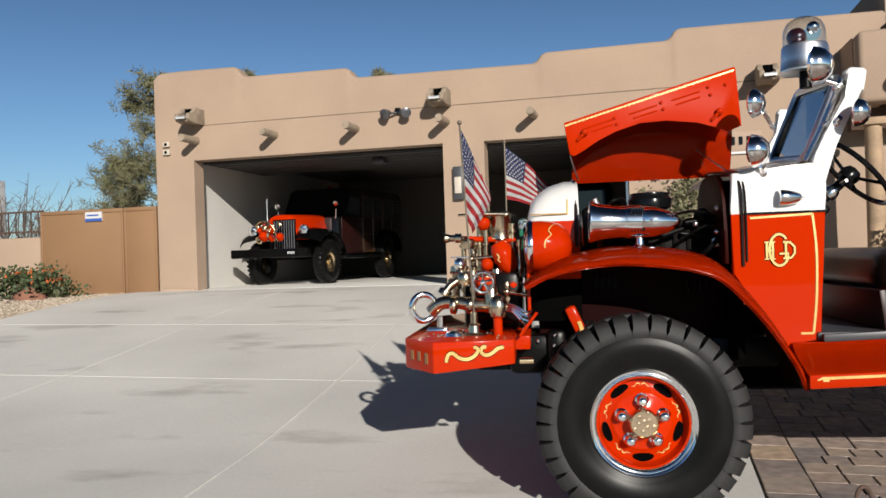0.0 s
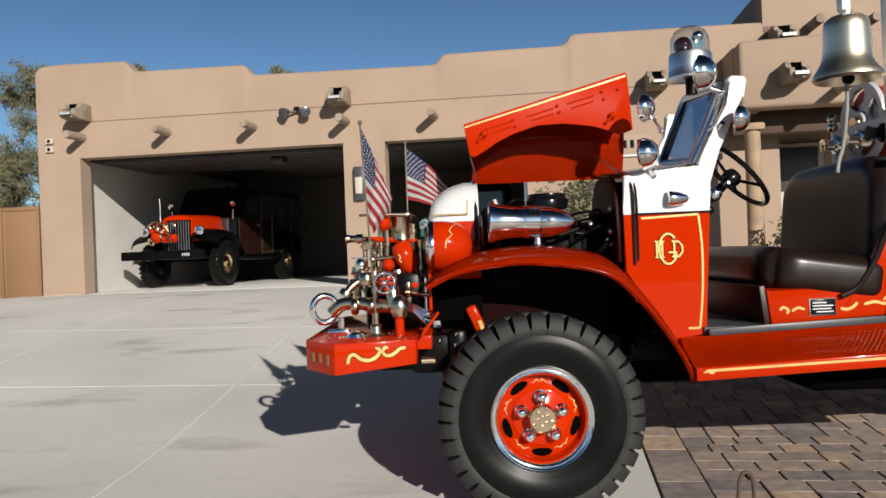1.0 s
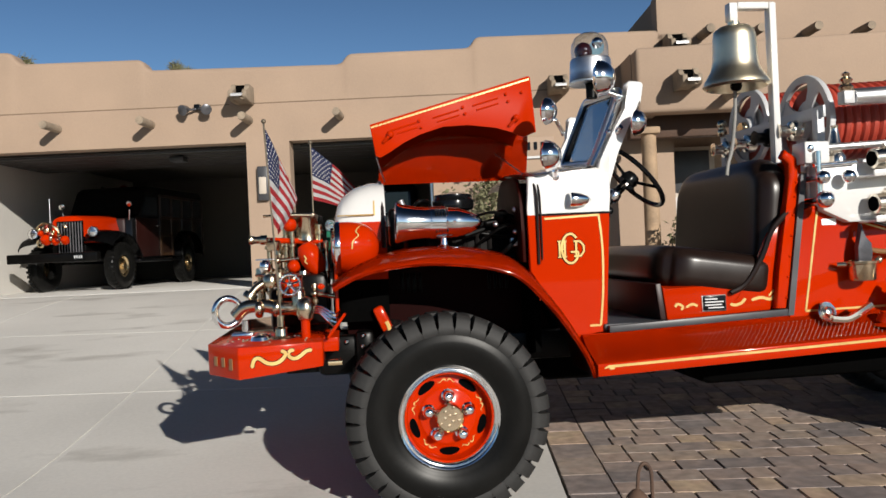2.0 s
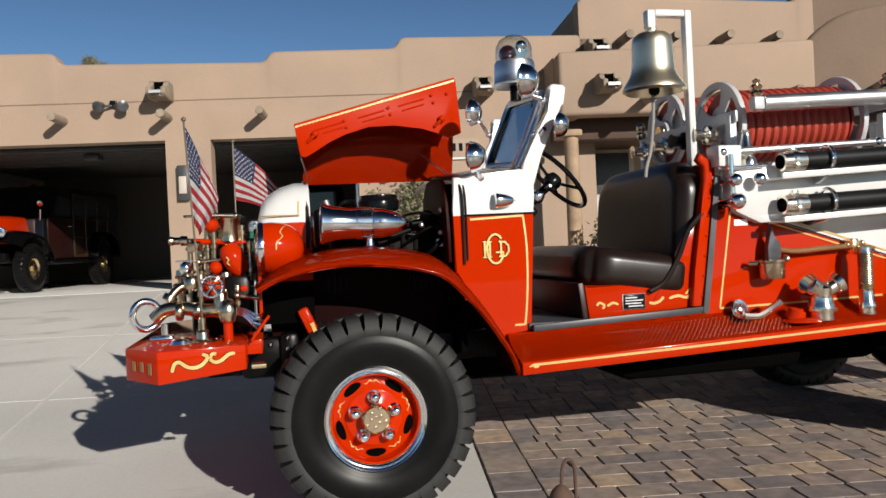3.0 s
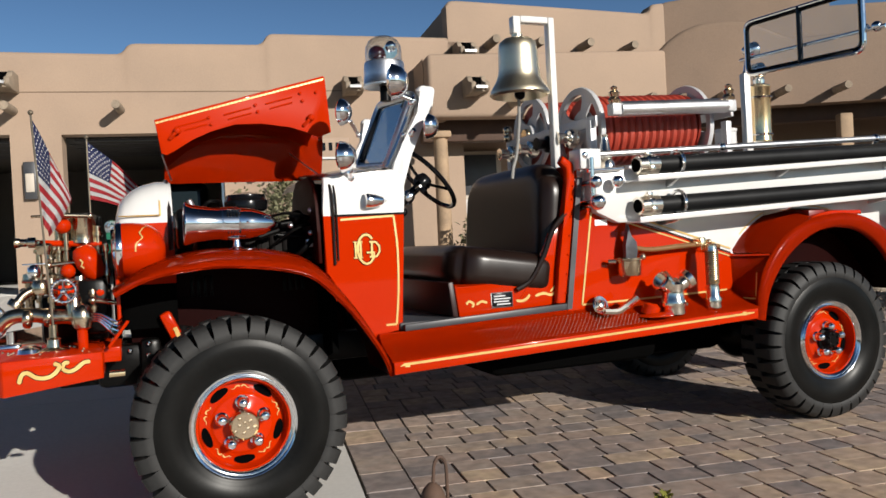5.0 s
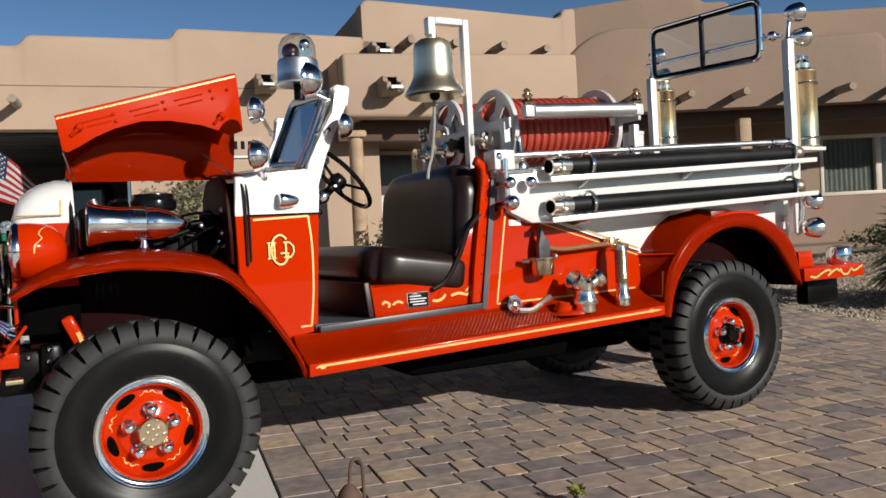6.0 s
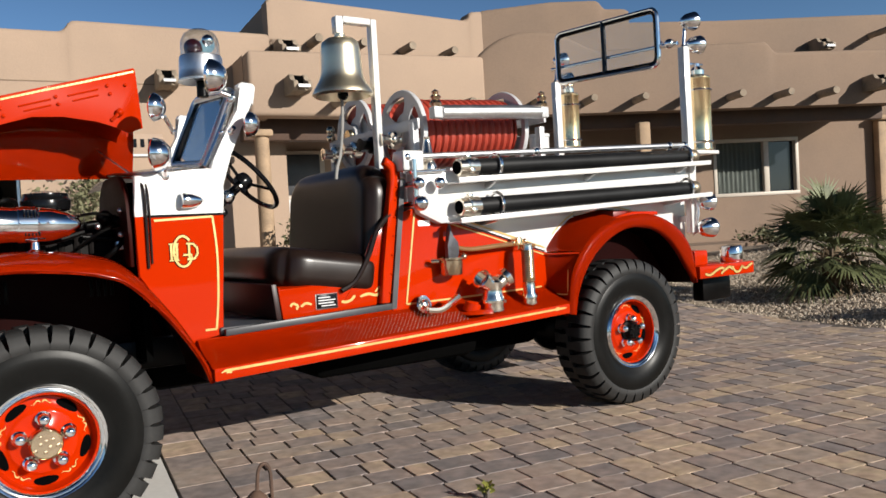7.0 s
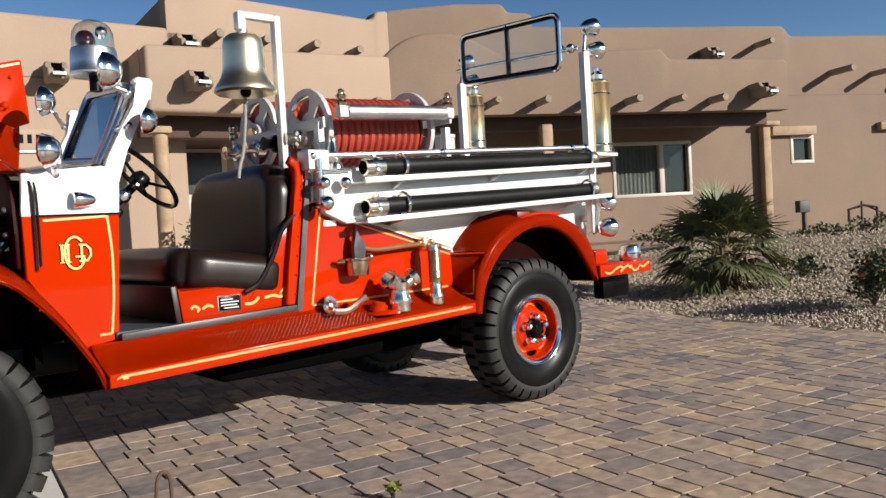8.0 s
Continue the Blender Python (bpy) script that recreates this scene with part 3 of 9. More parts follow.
def canale(u, z, m=HOUSE_M, d=0.0, length=0.55, wd=0.30, ht=0.28):
    """A roof spout: a trough of rough-hewn half logs with a metal lining, hanging out of the wall."""
    lo, hi = z - ht / 2, z + ht / 2
    spout = part("canale", box(B(), (u - wd / 2 + 0.05, d - length * 0.86, lo + 0.01), (u + wd / 2 - 0.05, d + 0.05, lo + 0.07), 0.012, m), GREYLOG, house)
    for s in (-1, 1):
        bm = B()
        side = [(d + 0.05, lo), (d + 0.05, hi), (d - length * 0.50, hi + 0.01), (d - length * 0.60, hi - 0.035), (d - length * 0.66, hi - 0.10), (d - length * 0.74, hi - 0.115),
                (d - length * 0.90, hi - 0.12), (d - length * 0.96, hi - 0.155), (d - length * 0.95, lo + 0.05), (d - length * 0.84, lo + 0.012), (d - length * 0.6, lo - 0.01)]
        a_ = u + s * (wd / 2 - 0.038)
        prism(bm, side, a_ - 0.038, a_ + 0.038, "x", 0.012, m)
        part("canale_side", bm, GREYLOG, spout, angle=50)
    bm = B()
    box(bm, (u - wd / 2 + 0.06, d - length * 1.06, lo + 0.075), (u + wd / 2 - 0.06, d + 0.04, lo + 0.09), 0.0, m)
    box(bm, (u - wd / 2 + 0.06, d - length * 1.06, lo + 0.045), (u + wd / 2 - 0.06, d - length * 1.03, lo + 0.088), 0.0, m)
    part("canale_liner", bm, ALU, spout, "pale sheet-metal lip")
    # black box fills the trough to give its inner shade
    bm = B()
    box(bm, (u - wd / 2 + 0.077, d - length * 0.55, lo + 0.092), (u + wd / 2 - 0.077, d - 0.006, hi - 0.012), 0.0, m)
    part("canale_shade", bm, SHADE_BLACK, spout, "black box standing for shade inside the spout")
    return spout


for u_ in (0.07, 1.67, 3.23, 4.87, 6.39):
    viga(u_, 3.40)
for u_, z_ in ((0.10, 3.82), (4.82, 3.80), (10.0, 3.72)):
    canale(u_, z_)

# entry porch, which stands a metre out of the long wall
E_U0, E_U1, E_D = 11.08, 15.28, -1.04
wall("porch_wall", [(E_U0, 3.05), (E_U1, 3.05), (E_U1, 4.16), (E_U0, 4.06)], E_D, E_D + 0.35)
hbox("porch_side_wall", (E_U0 + 0.004, E_D + 0.34, 3.05), (E_U0 + 0.35, 0.02, 4.05), STUCCO)
hbox("porch_ceiling", (E_U0 + 0.3, E_D + 0.3, 3.10), (16.3, 2.2, 3.25), DARKBEAM)
hbox("porch_floor", (E_U0 - 0.2, E_D - 0.2, 0.4), (17.0, 2.2, FLOOR), CONCRETE)
hbox("porch_back_wall", (11.6, 1.2, GB), (17.0, 1.45, 3.3), STUCCO)
hbox("porch_beam", (E_U0, E_D + 0.55, 2.74), (E_U1 + 0.5, E_D + 0.80, 3.10), DARKBEAM, w=0.02)
canale(11.78, 3.50, d=E_D)
viga(12.45, 3.26, d=E_D, length=0.55)
viga(13.6, 3.26, d=E_D, length=0.55)
viga(14.7, 3.26, d=E_D, length=0.55)
# tall wall above the entry
parapet_wall("tower_wall", [(11.72, 5.16), (11.79, 5.24), (11.95, 5.245), (14.0, 5.16), (15.56, 5.09), (15.64, 5.26), (15.88, 5.29)], 0.0, 0.35, 3.9)
hbox("tower_side_wall", (11.72, 0.35, 3.9), (12.05, 5.0, 5.15), STUCCO, w=0.04)
canale(11.95, 4.30, wd=0.32)
for u_, z_ in ((12.44, 4.455), (13.25, 4.425), (14.16, 4.415), (15.0, 4.38)):
    viga(u_, z_, length=0.5, r=0.078)
# porch posts and the door behind
for u_, dd in ((11.27, E_D + 0.16), (15.3, E_D + 0.2)):
    bm = B()
    lathe(bm, [(0.125, 0), (0.12, 0.8), (0.115, 1.6), (0.11, 2.24)], HOUSE_M @ Vector((u_, dd, FLOOR)), (0, 0, 1), 16)
    part("porch_post", bm, LOG, house, "peeled round log porch post")
bm = B()
box(bm, (11.08, E_D + 0.0, 2.74), (11.42, E_D + 0.30, 2.85), 0.03, HOUSE_M)
part("post_capital", bm, LOG, house)
dr = hbox("entry_door", (11.95, 1.12, FLOOR), (12.95, 1.20, 2.75), FRAME_TAN, w=0.01)
hbox("door_panel", (12.05, 1.10, 1.93), (12.85, 1.125, 2.68), GREY_TRIM, parent=dr, w=0.01)
hbox("door_panel", (12.05, 1.10, 0.75), (12.85, 1.125, 1.85), SIGN_WHITE, parent=dr, w=0.01)

# ---- right wing, turned towards the street ----
WING_M = pose(8.214, 7.817, 0, 0, 0, -25)
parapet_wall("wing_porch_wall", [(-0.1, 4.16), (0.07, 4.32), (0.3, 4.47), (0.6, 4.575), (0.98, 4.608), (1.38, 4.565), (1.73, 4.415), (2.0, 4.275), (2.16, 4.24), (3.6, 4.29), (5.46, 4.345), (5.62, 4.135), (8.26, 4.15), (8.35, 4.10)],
             0.0, 0.35, 3.10, WING_M, mat=STUCCO_SHADED)
hbox("wing_porch_end", (8.0, 0.34, 3.12), (8.33, 2.02, 4.16), STUCCO_SHADED, WING_M)
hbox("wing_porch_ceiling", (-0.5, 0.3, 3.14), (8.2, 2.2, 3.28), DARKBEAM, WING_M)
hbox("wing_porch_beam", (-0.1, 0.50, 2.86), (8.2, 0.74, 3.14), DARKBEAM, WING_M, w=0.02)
hbox("wing_porch_floor", (-0.5, 0.35, 0.35), (8.3, 2.2, 0.56), STUCCO_SHADED, WING_M)
D2 = 2.0
# back wall of the porch, built round its window
WX0, WX1, WZ0, WZ1 = 5.33, 7.31, 1.49, 2.72
SEAM = 4.0
parapet_wall("wing_parapet", [(0.36, 5.40), (0.40, 5.47), (1.85, 5.63), (2.86, 5.65), (2.97, 5.47), (3.40, 5.475), (3.50, 5.43)], D2 - 0.25, D2 + 0.3, 3.6, WING_M, mat=STUCCO_SHADED)
parapet_wall("wing_parapet", [(3.50, 5.26), (5.7, 5.265), (8.6, 5.33), (9.94, 5.35), (10.12, 5.115), (12.7, 5.16), (19, 5.18)], D2, D2 + 0.3, SEAM, WING_M, mat=STUCCO_SHADED)
wall("wing_wall", [(0.3, GB), (WX0, GB), (WX0, SEAM), (0.3, SEAM)], D2, D2 + 0.3, WING_M, STUCCO_SHADED, w=0.0)
wall("wing_wall", [(WX1, GB), (9.87, GB), (9.87, SEAM), (WX1, SEAM)], D2, D2 + 0.3, WING_M, STUCCO_SHADED, w=0.0)
wall("wing_wall", [(WX0, GB), (WX1, GB), (WX1, WZ0), (WX0, WZ0)], D2, D2 + 0.3, WING_M, STUCCO_SHADED, w=0.0)
wall("wing_wall", [(WX0, WZ1), (WX1, WZ1), (WX1, SEAM), (WX0, SEAM)], D2, D2 + 0.3, WING_M, STUCCO_SHADED, w=0.0)
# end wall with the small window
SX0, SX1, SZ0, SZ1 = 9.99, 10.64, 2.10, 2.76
wall("end_wall", [(9.87, GB), (SX0, GB), (SX0, SEAM), (9.87, SEAM)], D2, D2 + 0.3, WING_M, STUCCO_SHADED, w=0.0)
wall("end_wall", [(SX1, GB), (19, GB), (19, SEAM), (SX1, SEAM)], D2, D2 + 0.3, WING_M, STUCCO_SHADED, w=0.0)
wall("end_wall", [(SX0, GB), (SX1, GB), (SX1, SZ0), (SX0, SZ0)], D2, D2 + 0.3, WING_M, STUCCO_SHADED, w=0.0)
wall("end_wall", [(SX0, SZ1), (SX1, SZ1), (SX1, SEAM), (SX0, SEAM)], D2, D2 + 0.3, WING_M, STUCCO_SHADED, w=0.0)
hbox("wing_roof", (0.3, D2 + 0.3, 4.6), (19, 9, 4.8), STUCCO_SHADED, WING_M)
hbox("wing_far_wall", (18.7, D2 + 0.3, GB), (19, 9, 5.1), STUCCO_SHADED, WING_M)
hbox("wing_rear_wall", (0.3, 9.0, GB), (19, 9.3, 5.1), STUCCO_SHADED, WING_M)
hbox("stucco_joint", (9.9, D2 - 0.003, 3.70), (18, D2 + 0.01, 3.716), STUCCO_JOINT, WING_M)


def window(x0, x1, z0, z1, d, m, mull=None, curtain=False):
    win = hbox("window", (x0 + 0.07, d + 0.10, z0 + 0.07), (x1 - 0.07, d + 0.115, z1 - 0.07), PANE, m, label="sliding window with dark glass in a tan frame")
    t = 0.075
    hbox("window_frame", (x0, d - 0.02, z0), (x1, d + 0.14, z0 + t), FRAME_TAN, m, 0.008, win)
    hbox("window_frame", (x0, d - 0.02, z1 - t), (x1, d + 0.14, z1), FRAME_TAN, m, 0.008, win)
    hbox("window_frame", (x0, d - 0.018, z0 + t), (x0 + t, d + 0.138, z1 - t), FRAME_TAN, m, 0.008, win)
    hbox("window_frame", (x1 - t, d - 0.018, z0 + t), (x1, d + 0.138, z1 - t), FRAME_TAN, m, 0.008, win)
    if mull:
        hbox("mullion", (mull - 0.06, d - 0.01, z0 + t), (mull + 0.06, d + 0.13, z1 - t), FRAME_TAN, m, 0.008, win)
    if curtain:
        bm = B()
        n = 60
        rows = []
        for zz_ in (z0 + t, z1 - t):
            rows.append([m @ Vector((x0 + t + (mull - x0 - t - 0.06) * k / n, d + 0.085 + 0.012 * math.sin(k * 1.1), zz_)) for k in range(n + 1)])
        loft(bm, rows, 0.002)
        part("curtain", bm, CURTAIN, win, "pale hanging curtain behind the glass")
    return win


window(WX0, WX1, WZ0, WZ1, D2, WING_M, 6.55, True)
window(SX0, SX1, SZ0, SZ1, D2, WING_M)
hbox("window_lintel", (9.40, D2 - 0.16, 2.76), (10.62, D2 - 0.002, 2.97), LOG, WING_M, 0.02)
hbox("window_lintel", (12.5, D2 - 0.16, 2.83), (13.7, D2 - 0.002, 3.02), LOG, WING_M, 0.02)
bm = B()
box(bm, (9.10, 1.79, 0.45), (9.30, 1.985, 2.98), 0.03, WING_M)
part("porch_post", bm, LOG, house, "square timber porch post")
bm = B()
box(bm, (2.9, 0.10, FLOOR), (3.12, 0.32, 2.92), 0.03, WING_M)
part("porch_post", bm, LOG, house, "square timber porch post")
hbox("post_capital", (9.06, 1.70, 2.985), (9.50, 1.99, 3.09), LOG, WING_M, 0.03)
for x_ in (0.9, 1.85, 2.8, 3.75, 4.65, 5.6, 6.5):
    viga(x_, 3.30, WING_M, 0, 0.5)
canale(7.55, 3.46, WING_M, 0)
for x_, z_ in ((9.15, 4.86),):
    viga(x_, z_, WING_M, D2, 0.6)
canale(7.8, 4.62, WING_M, D2)
for x_, z_ in ((11.2, 4.22), (12.4, 4.19), (13.6, 4.17), (14.8, 4.15), (16.0, 4.13)):
    viga(x_, z_, WING_M, D2, 0.75)

# wall fittings
bm = B()
box(bm, (-0.62, -0.06, 3.32), (-0.48, 0.0, 3.42), 0.01, HOUSE_M)
fit_a = part("alarm_box", bm, FRAME_TAN, house)
bm = B()
box(bm, (-0.62, -0.06, 3.17), (-0.48, 0.0, 3.27), 0.01, HOUSE_M)
part("alarm_box", bm, FRAME_TAN, house)
for dz in (3.37, 3.22):
    bm = B()
    lathe(bm, [(0.03, 0), (0.03, 0.01)], HOUSE_M @ Vector((-0.55, -0.06, dz)), HOUSE_M.to_3x3() @ Vector((0, -1, 0)), 12)
    part("box_dial", bm, BLACK, fit_a)
bm = B()
box(bm, (3.98, -0.08, 3.60), (4.08, 0.0, 3.70), 0.01, HOUSE_M)
flood = part("flood_light", bm, BLACK, house, "twin black security floodlight")
for du in (-0.18, 0.18):
    bm = B()
    rod(bm, HOUSE_M @ Vector((4.03, -0.05, 3.62)), HOUSE_M @ Vector((4.03 + du * 0.8, -0.14, 3.60)), 0.02)
    lathe(bm, [(0.05, 0), (0.085, 0.1), (0.09, 0.14), (0.075, 0.15)], HOUSE_M @ Vector((4.03 + du * 0.85, -0.10, 3.62)), HOUSE_M.to_3x3() @ Vector((du * 2.0, -1, -0.35)), 14)
    part("flood_head", bm, DARK_STEEL, flood)
bm = B()
box(bm, (4.98, -0.10, 2.05), (5.16, 0.0, 2.62), 0.02, HOUSE_M)
lan = part("wall_lantern", bm, GREY_TRIM, house, "slim grey metal wall lantern")
bm = B()
box(bm, (5.01, -0.115, 2.16), (5.13, -0.10, 2.44), 0.01, HOUSE_M)
part("lantern_glass", bm, FRAME_TAN, lan)
# wall plaque with plain bars
plq = hbox("number_plaque", (9.28, -0.03, 2.58), (9.92, 0.0, 2.90), STUCCO_TRIM, w=0.01)
for k in range(5):
    hbox("number_bar", (9.35 + k * 0.115, -0.036, 2.69), (9.41 + k * 0.115, -0.029, 2.82), BLACK, parent=plq)
hbox("number_bar", (9.28, -0.04, 2.55), (9.92, -0.028, 2.585), SIGN_WHITE, parent=plq)

# ---- gate, garden wall and rail beside the garage ----
gate = thing("double_gate", (-8.9, 10.9, 0.55), "brown sheet-metal double gate beside the garage", "gate")
for u0, u1 in ((-3.45, -1.57), (-1.55, -0.84)):
    bm = B()
    box(bm, (u0, 0.02, 0.60), (u1, 0.07, 2.20), 0.006, HOUSE_M)
    leaf = part("gate_leaf", bm, BROWN_GATE, gate)
    for lo_, hi_ in (((u0, 0.0, 2.16), (u1, 0.09, 2.23)), ((u0, 0.0, 0.56), (u1, 0.09, 0.62)), ((u0, 0.0, 0.62), (u0 + 0.05, 0.09, 2.16)), ((u1 - 0.05, 0.0, 0.62), (u1, 0.09, 2.16))):
        bm = B()
        box(bm, lo_, hi_, 0.006, HOUSE_M)
        part("gate_rail", bm, BROWN_GATE, leaf)
bm = B()
box(bm, (-2.40, -0.012, 2.0), (-2.03, 0.018, 2.18), 0.0, HOUSE_M)
sg = part("gate_sign", bm, SIGN_WHITE, gate, "small white and blue sign")
bm = B()
box(bm, (-2.40, -0.016, 2.0), (-2.03, -0.0125, 2.055), 0.0, HOUSE_M)
part("sign_band", bm, SIGN_BLUE, sg)
bm = B()
box(bm, (-2.36, -0.016, 2.10), (-2.10, -0.0125, 2.13), 0.0, HOUSE_M)
part("sign_bar", bm, SIGN_BLUE, sg)
bm = B()
prism(bm, [(-30, 0.2), (-3.47, 0.2), (-3.47, 1.74), (-30, 1.80)], 0.0, 0.25, "y", 0.03, HOUSE_M)
solid("garden_wall", bm, STUCCO, "low tan stucco garden wall", "wall", kind="structure")
bm = B()
rail = thing("wall_rail", HOUSE_M @ Vector((-5, 0.12, 1.75)), "rusty iron rail on the garden wall", "railing")
for zz_ in (2.24, 1.84):
    bm = B()
    box(bm, (-16, 0.10, zz_), (-3.48, 0.14, zz_ + 0.035), 0.0, HOUSE_M)
    part("rail_bar", bm, RUST, rail)
for k in range(60):
    bm = B()
    box(bm, (-3.6 - 0.18 * k, 0.11, 1.78), (-3.58 - 0.18 * k, 0.13, 2.24), 0.0, HOUSE_M)
    part("baluster", bm, RUST, rail)
bm = B()
box(bm, (-7.15, 1.9, 0.3), (-6.40, 2.3, 3.2), 0.02, HOUSE_M)
solid("white_pillar", bm, SIGN_WHITE, "white masonry pillar behind the garden wall", "pillar", kind="structure")


# ---- fire truck ----
YC = 0.85


def far(y):
    return 2 * YC - y


truck = thing("fire_truck", (1.6, YC, 0.0), "restored red and white vintage fire truck with its bonnet open", "truck")


def make_wheel(name, at, flip, parent, paint=RED, tyre=RUBBER, detail=True, hubmat=NICKEL, dark_hub=False, R=0.435):
    """A wheel with its outer side towards -y (or +y when flipped): disc with hand holes, tyre with bar lugs, trim ring, hub and nuts."""
    s = -1 if flip else 1
    k = R / 0.435

    def P(x, y, z):
        return Vector((at[0] + x * k, at[1] + s * y * k, at[2] + z * k))
    way = (0, s, 0)
    # disc: a turned dish
    bm = B()
    lathe(bm, [(0.0, 0.040), (0.07, 0.040), (0.085, 0.05), (0.112, 0.05), (0.123, 0.055), (0.130, 0.062), (0.171, 0.066), (0.178, 0.05), (0.181, 0.014), (0.189, 0.010), (0.189, 0.12), (0.0, 0.12)], P(0, 0, 0), way, 48, False)
    if k != 1:
        bmesh.ops.scale(bm, vec=(k, k, k), space=Matrix.Translation(-P(0, 0, 0)), verts=bm.verts)
    wheel = part(name, bm, paint, parent)
    # tyre
    bm = B()
    prof = [(0.205, 0.03), (0.214, 0.012), (0.225, 0.004), (0.232, 0.0035), (0.245, -0.004), (0.285, -0.014), (0.318, -0.0165), (0.324, -0.0150), (0.345, -0.0125), (0.366, -0.003), (0.384, 0.014),
            (0.397, 0.036), (0.405, 0.07), (0.408, 0.12), (0.405, 0.17), (0.397, 0.204), (0.384, 0.226), (0.366, 0.243), (0.345, 0.252), (0.30, 0.254), (0.24, 0.235), (0.21, 0.21), (0.19, 0.2), (0.19, 0.04), (0.205, 0.03)]
    lathe(bm, [(r * k, h * k) for r, h in prof], P(0, 0, 0), way, 72, False)
    part("tyre", bm, tyre, wheel, angle=32)
    n = 34
    # bar lugs: they run out of the sidewall, swell over the shoulder and meet at the middle of the tread
    line = [(0.352, -0.0128, 0.494), (0.370, -0.0142, 0.490), (0.378, -0.0138, 0.447), (0.385, -0.0122, 0.410), (0.411, -0.0035, 0.389), (0.428, 0.010, 0.368), (0.4345, 0.027, 0.350), (0.435, 0.07, 0.31), (0.435, 0.128, 0.29)]
    base = [(0.344, -0.0080), (0.356, -0.0020), (0.364, 0.004), (0.371, 0.010), (0.384, 0.022), (0.392, 0.036), (0.398, 0.050), (0.402, 0.075), (0.404, 0.128)]
    for side in (0, 1):
        lug_mesh = None
        for i in range(n):
            if lug_mesh is not None:
                lug = new("tread_lug", lug_mesh)
                c = Matrix.Translation(P(0, 0, 0))
                lug.matrix_basis = c @ Matrix.Rotation(2 * math.pi * i / n, 4, "Y") @ c.inverted()
                adopt(lug, wheel)
                continue
            bm = B()
            a0 = 2 * math.pi * (0.5 * side) / n
            vs = []
            for (r, h, wd), (r2, h2) in zip(line, base):
                if side:
                    h, h2 = 0.24 - h, 0.24 - h2
                row = []
                for rr, hh, w in ((r2, h2, wd * 1.06), (r, h, wd)):
                    for sg_ in (-1, 1):
                        a = a0 + sg_ * w * 2 * math.pi / n
                        row.append(bm.verts.new(P(rr * math.sin(a), hh, rr * math.cos(a))))
                vs.append(row)
            for p, q in zip(vs, vs[1:]):
                bm.faces.new((p[2], p[3], q[3], q[2]))
                bm.faces.new((p[0], p[2], q[2], q[0]))
                bm.faces.new((p[3], p[1], q[1], q[3]))
            bm.faces.new((vs[0][0], vs[0][1], vs[0][3], vs[0][2]))
            bm.faces.new((vs[-1][0], vs[-1][2], vs[-1][3], vs[-1][1]))
            lug_mesh = part("tread_lug", bm, TREAD if tyre is RUBBER else tyre, wheel, angle=32).data
    # trim ring
    bm = B()
    lathe(bm, [(0.184, 0.05), (0.1855, 0.014), (0.190, 0.003), (0.197, -0.001), (0.203, 0.006), (0.208, 0.0), (0.215, -0.003), (0.221, 0.006), (0.216, 0.05), (0.184, 0.05)], P(0, 0, 0), way, 56, False)
    bmesh.ops.scale(bm, vec=(k, k, k), space=Matrix.Translation(-P(0, 0, 0)), verts=bm.verts)
    part("trim_ring", bm, CHROME if detail else STEEL, wheel, "bright chrome trim ring")
    # hub
    bm = B()
    if dark_hub:
        lathe(bm, [(0.072, 0.045), (0.070, 0.03), (0.056, 0.022), (0.050, 0.0), (0.043, -0.010), (0.0, -0.012)], P(0, 0, 0), way, 20, False)
        for i in range(6):
            a = 2 * math.pi * i / 6
            ball(bm, P(0.034 * math.sin(a), -0.010, 0.034 * math.cos(a)), 0.009, 8, 5)
    else:
        lathe(bm, [(0.06, 0.04), (0.06, -0.012), (0.055, -0.02), (0.051, -0.014), (0.02, -0.016), (0.0, -0.016)], P(0, 0, 0), way, 28, False)
        for i in range(9):
            a, r_ = i * 2.4, 0.012 + 0.0045 * i
            ball(bm, P(r_ * math.sin(a), -0.014, r_ * math.cos(a)), 0.008, 6, 4)
    part("hub_cap", bm, IRON if dark_hub else hubmat, wheel)
    for i in range(5):
        a = 2 * math.pi * i / 5
        nr = 0.076 if dark_hub else 0.089
        c = P(nr * math.sin(a), 0.05, nr * math.cos(a))
        bm = B()
        lathe(bm, [(0.030, 0), (0.029, 0.014), (0.022, 0.020), (0.0225, 0.046), (0.019, 0.058), (0.011, 0.065), (0, 0.067)], c, (0, -s, 0), 12, False)
        part("wheel_nut", bm, CHROME, wheel)
    # black patches on the disc stand in for the shaded hand holes
    for i in range(5):
        a = 2 * math.pi * (i + 0.5) / 5
        bm = B()
        pts = []
        for j in range(14):
            b = 2 * math.pi * j / 14
            rr, tt_ = 0.152 + 0.0175 * math.sin(b), a + 0.29 * math.cos(b)
            pts.append(P(rr * math.sin(tt_), 0.0615, rr * math.cos(tt_)))
        vs = [bm.verts.new(p) for p in pts]
        vs2 = [bm.verts.new(p + Vector((0, s * 0.03, 0))) for p in pts]
        bm.faces.new(vs)
        bm.faces.new(vs2[::-1])
        for j in range(14):
            bm.faces.new((vs[j], vs2[j], vs2[(j + 1) % 14], vs[(j + 1) % 14]))
        part("hand_hole_shade", bm, SHADE_BLACK, wheel)
        if detail:
            bm = B()
            for sgn in (-1, 1):
                rows = []
                for j in range(8):
                    u = j / 7
                    tt_ = 2 * math.pi * i / 5 + sgn * (0.02 + 0.24 * u)
                    rr = 0.149 + 0.006 * math.sin(u * 6)
                    wd = 0.0032 * (1.15 - u)
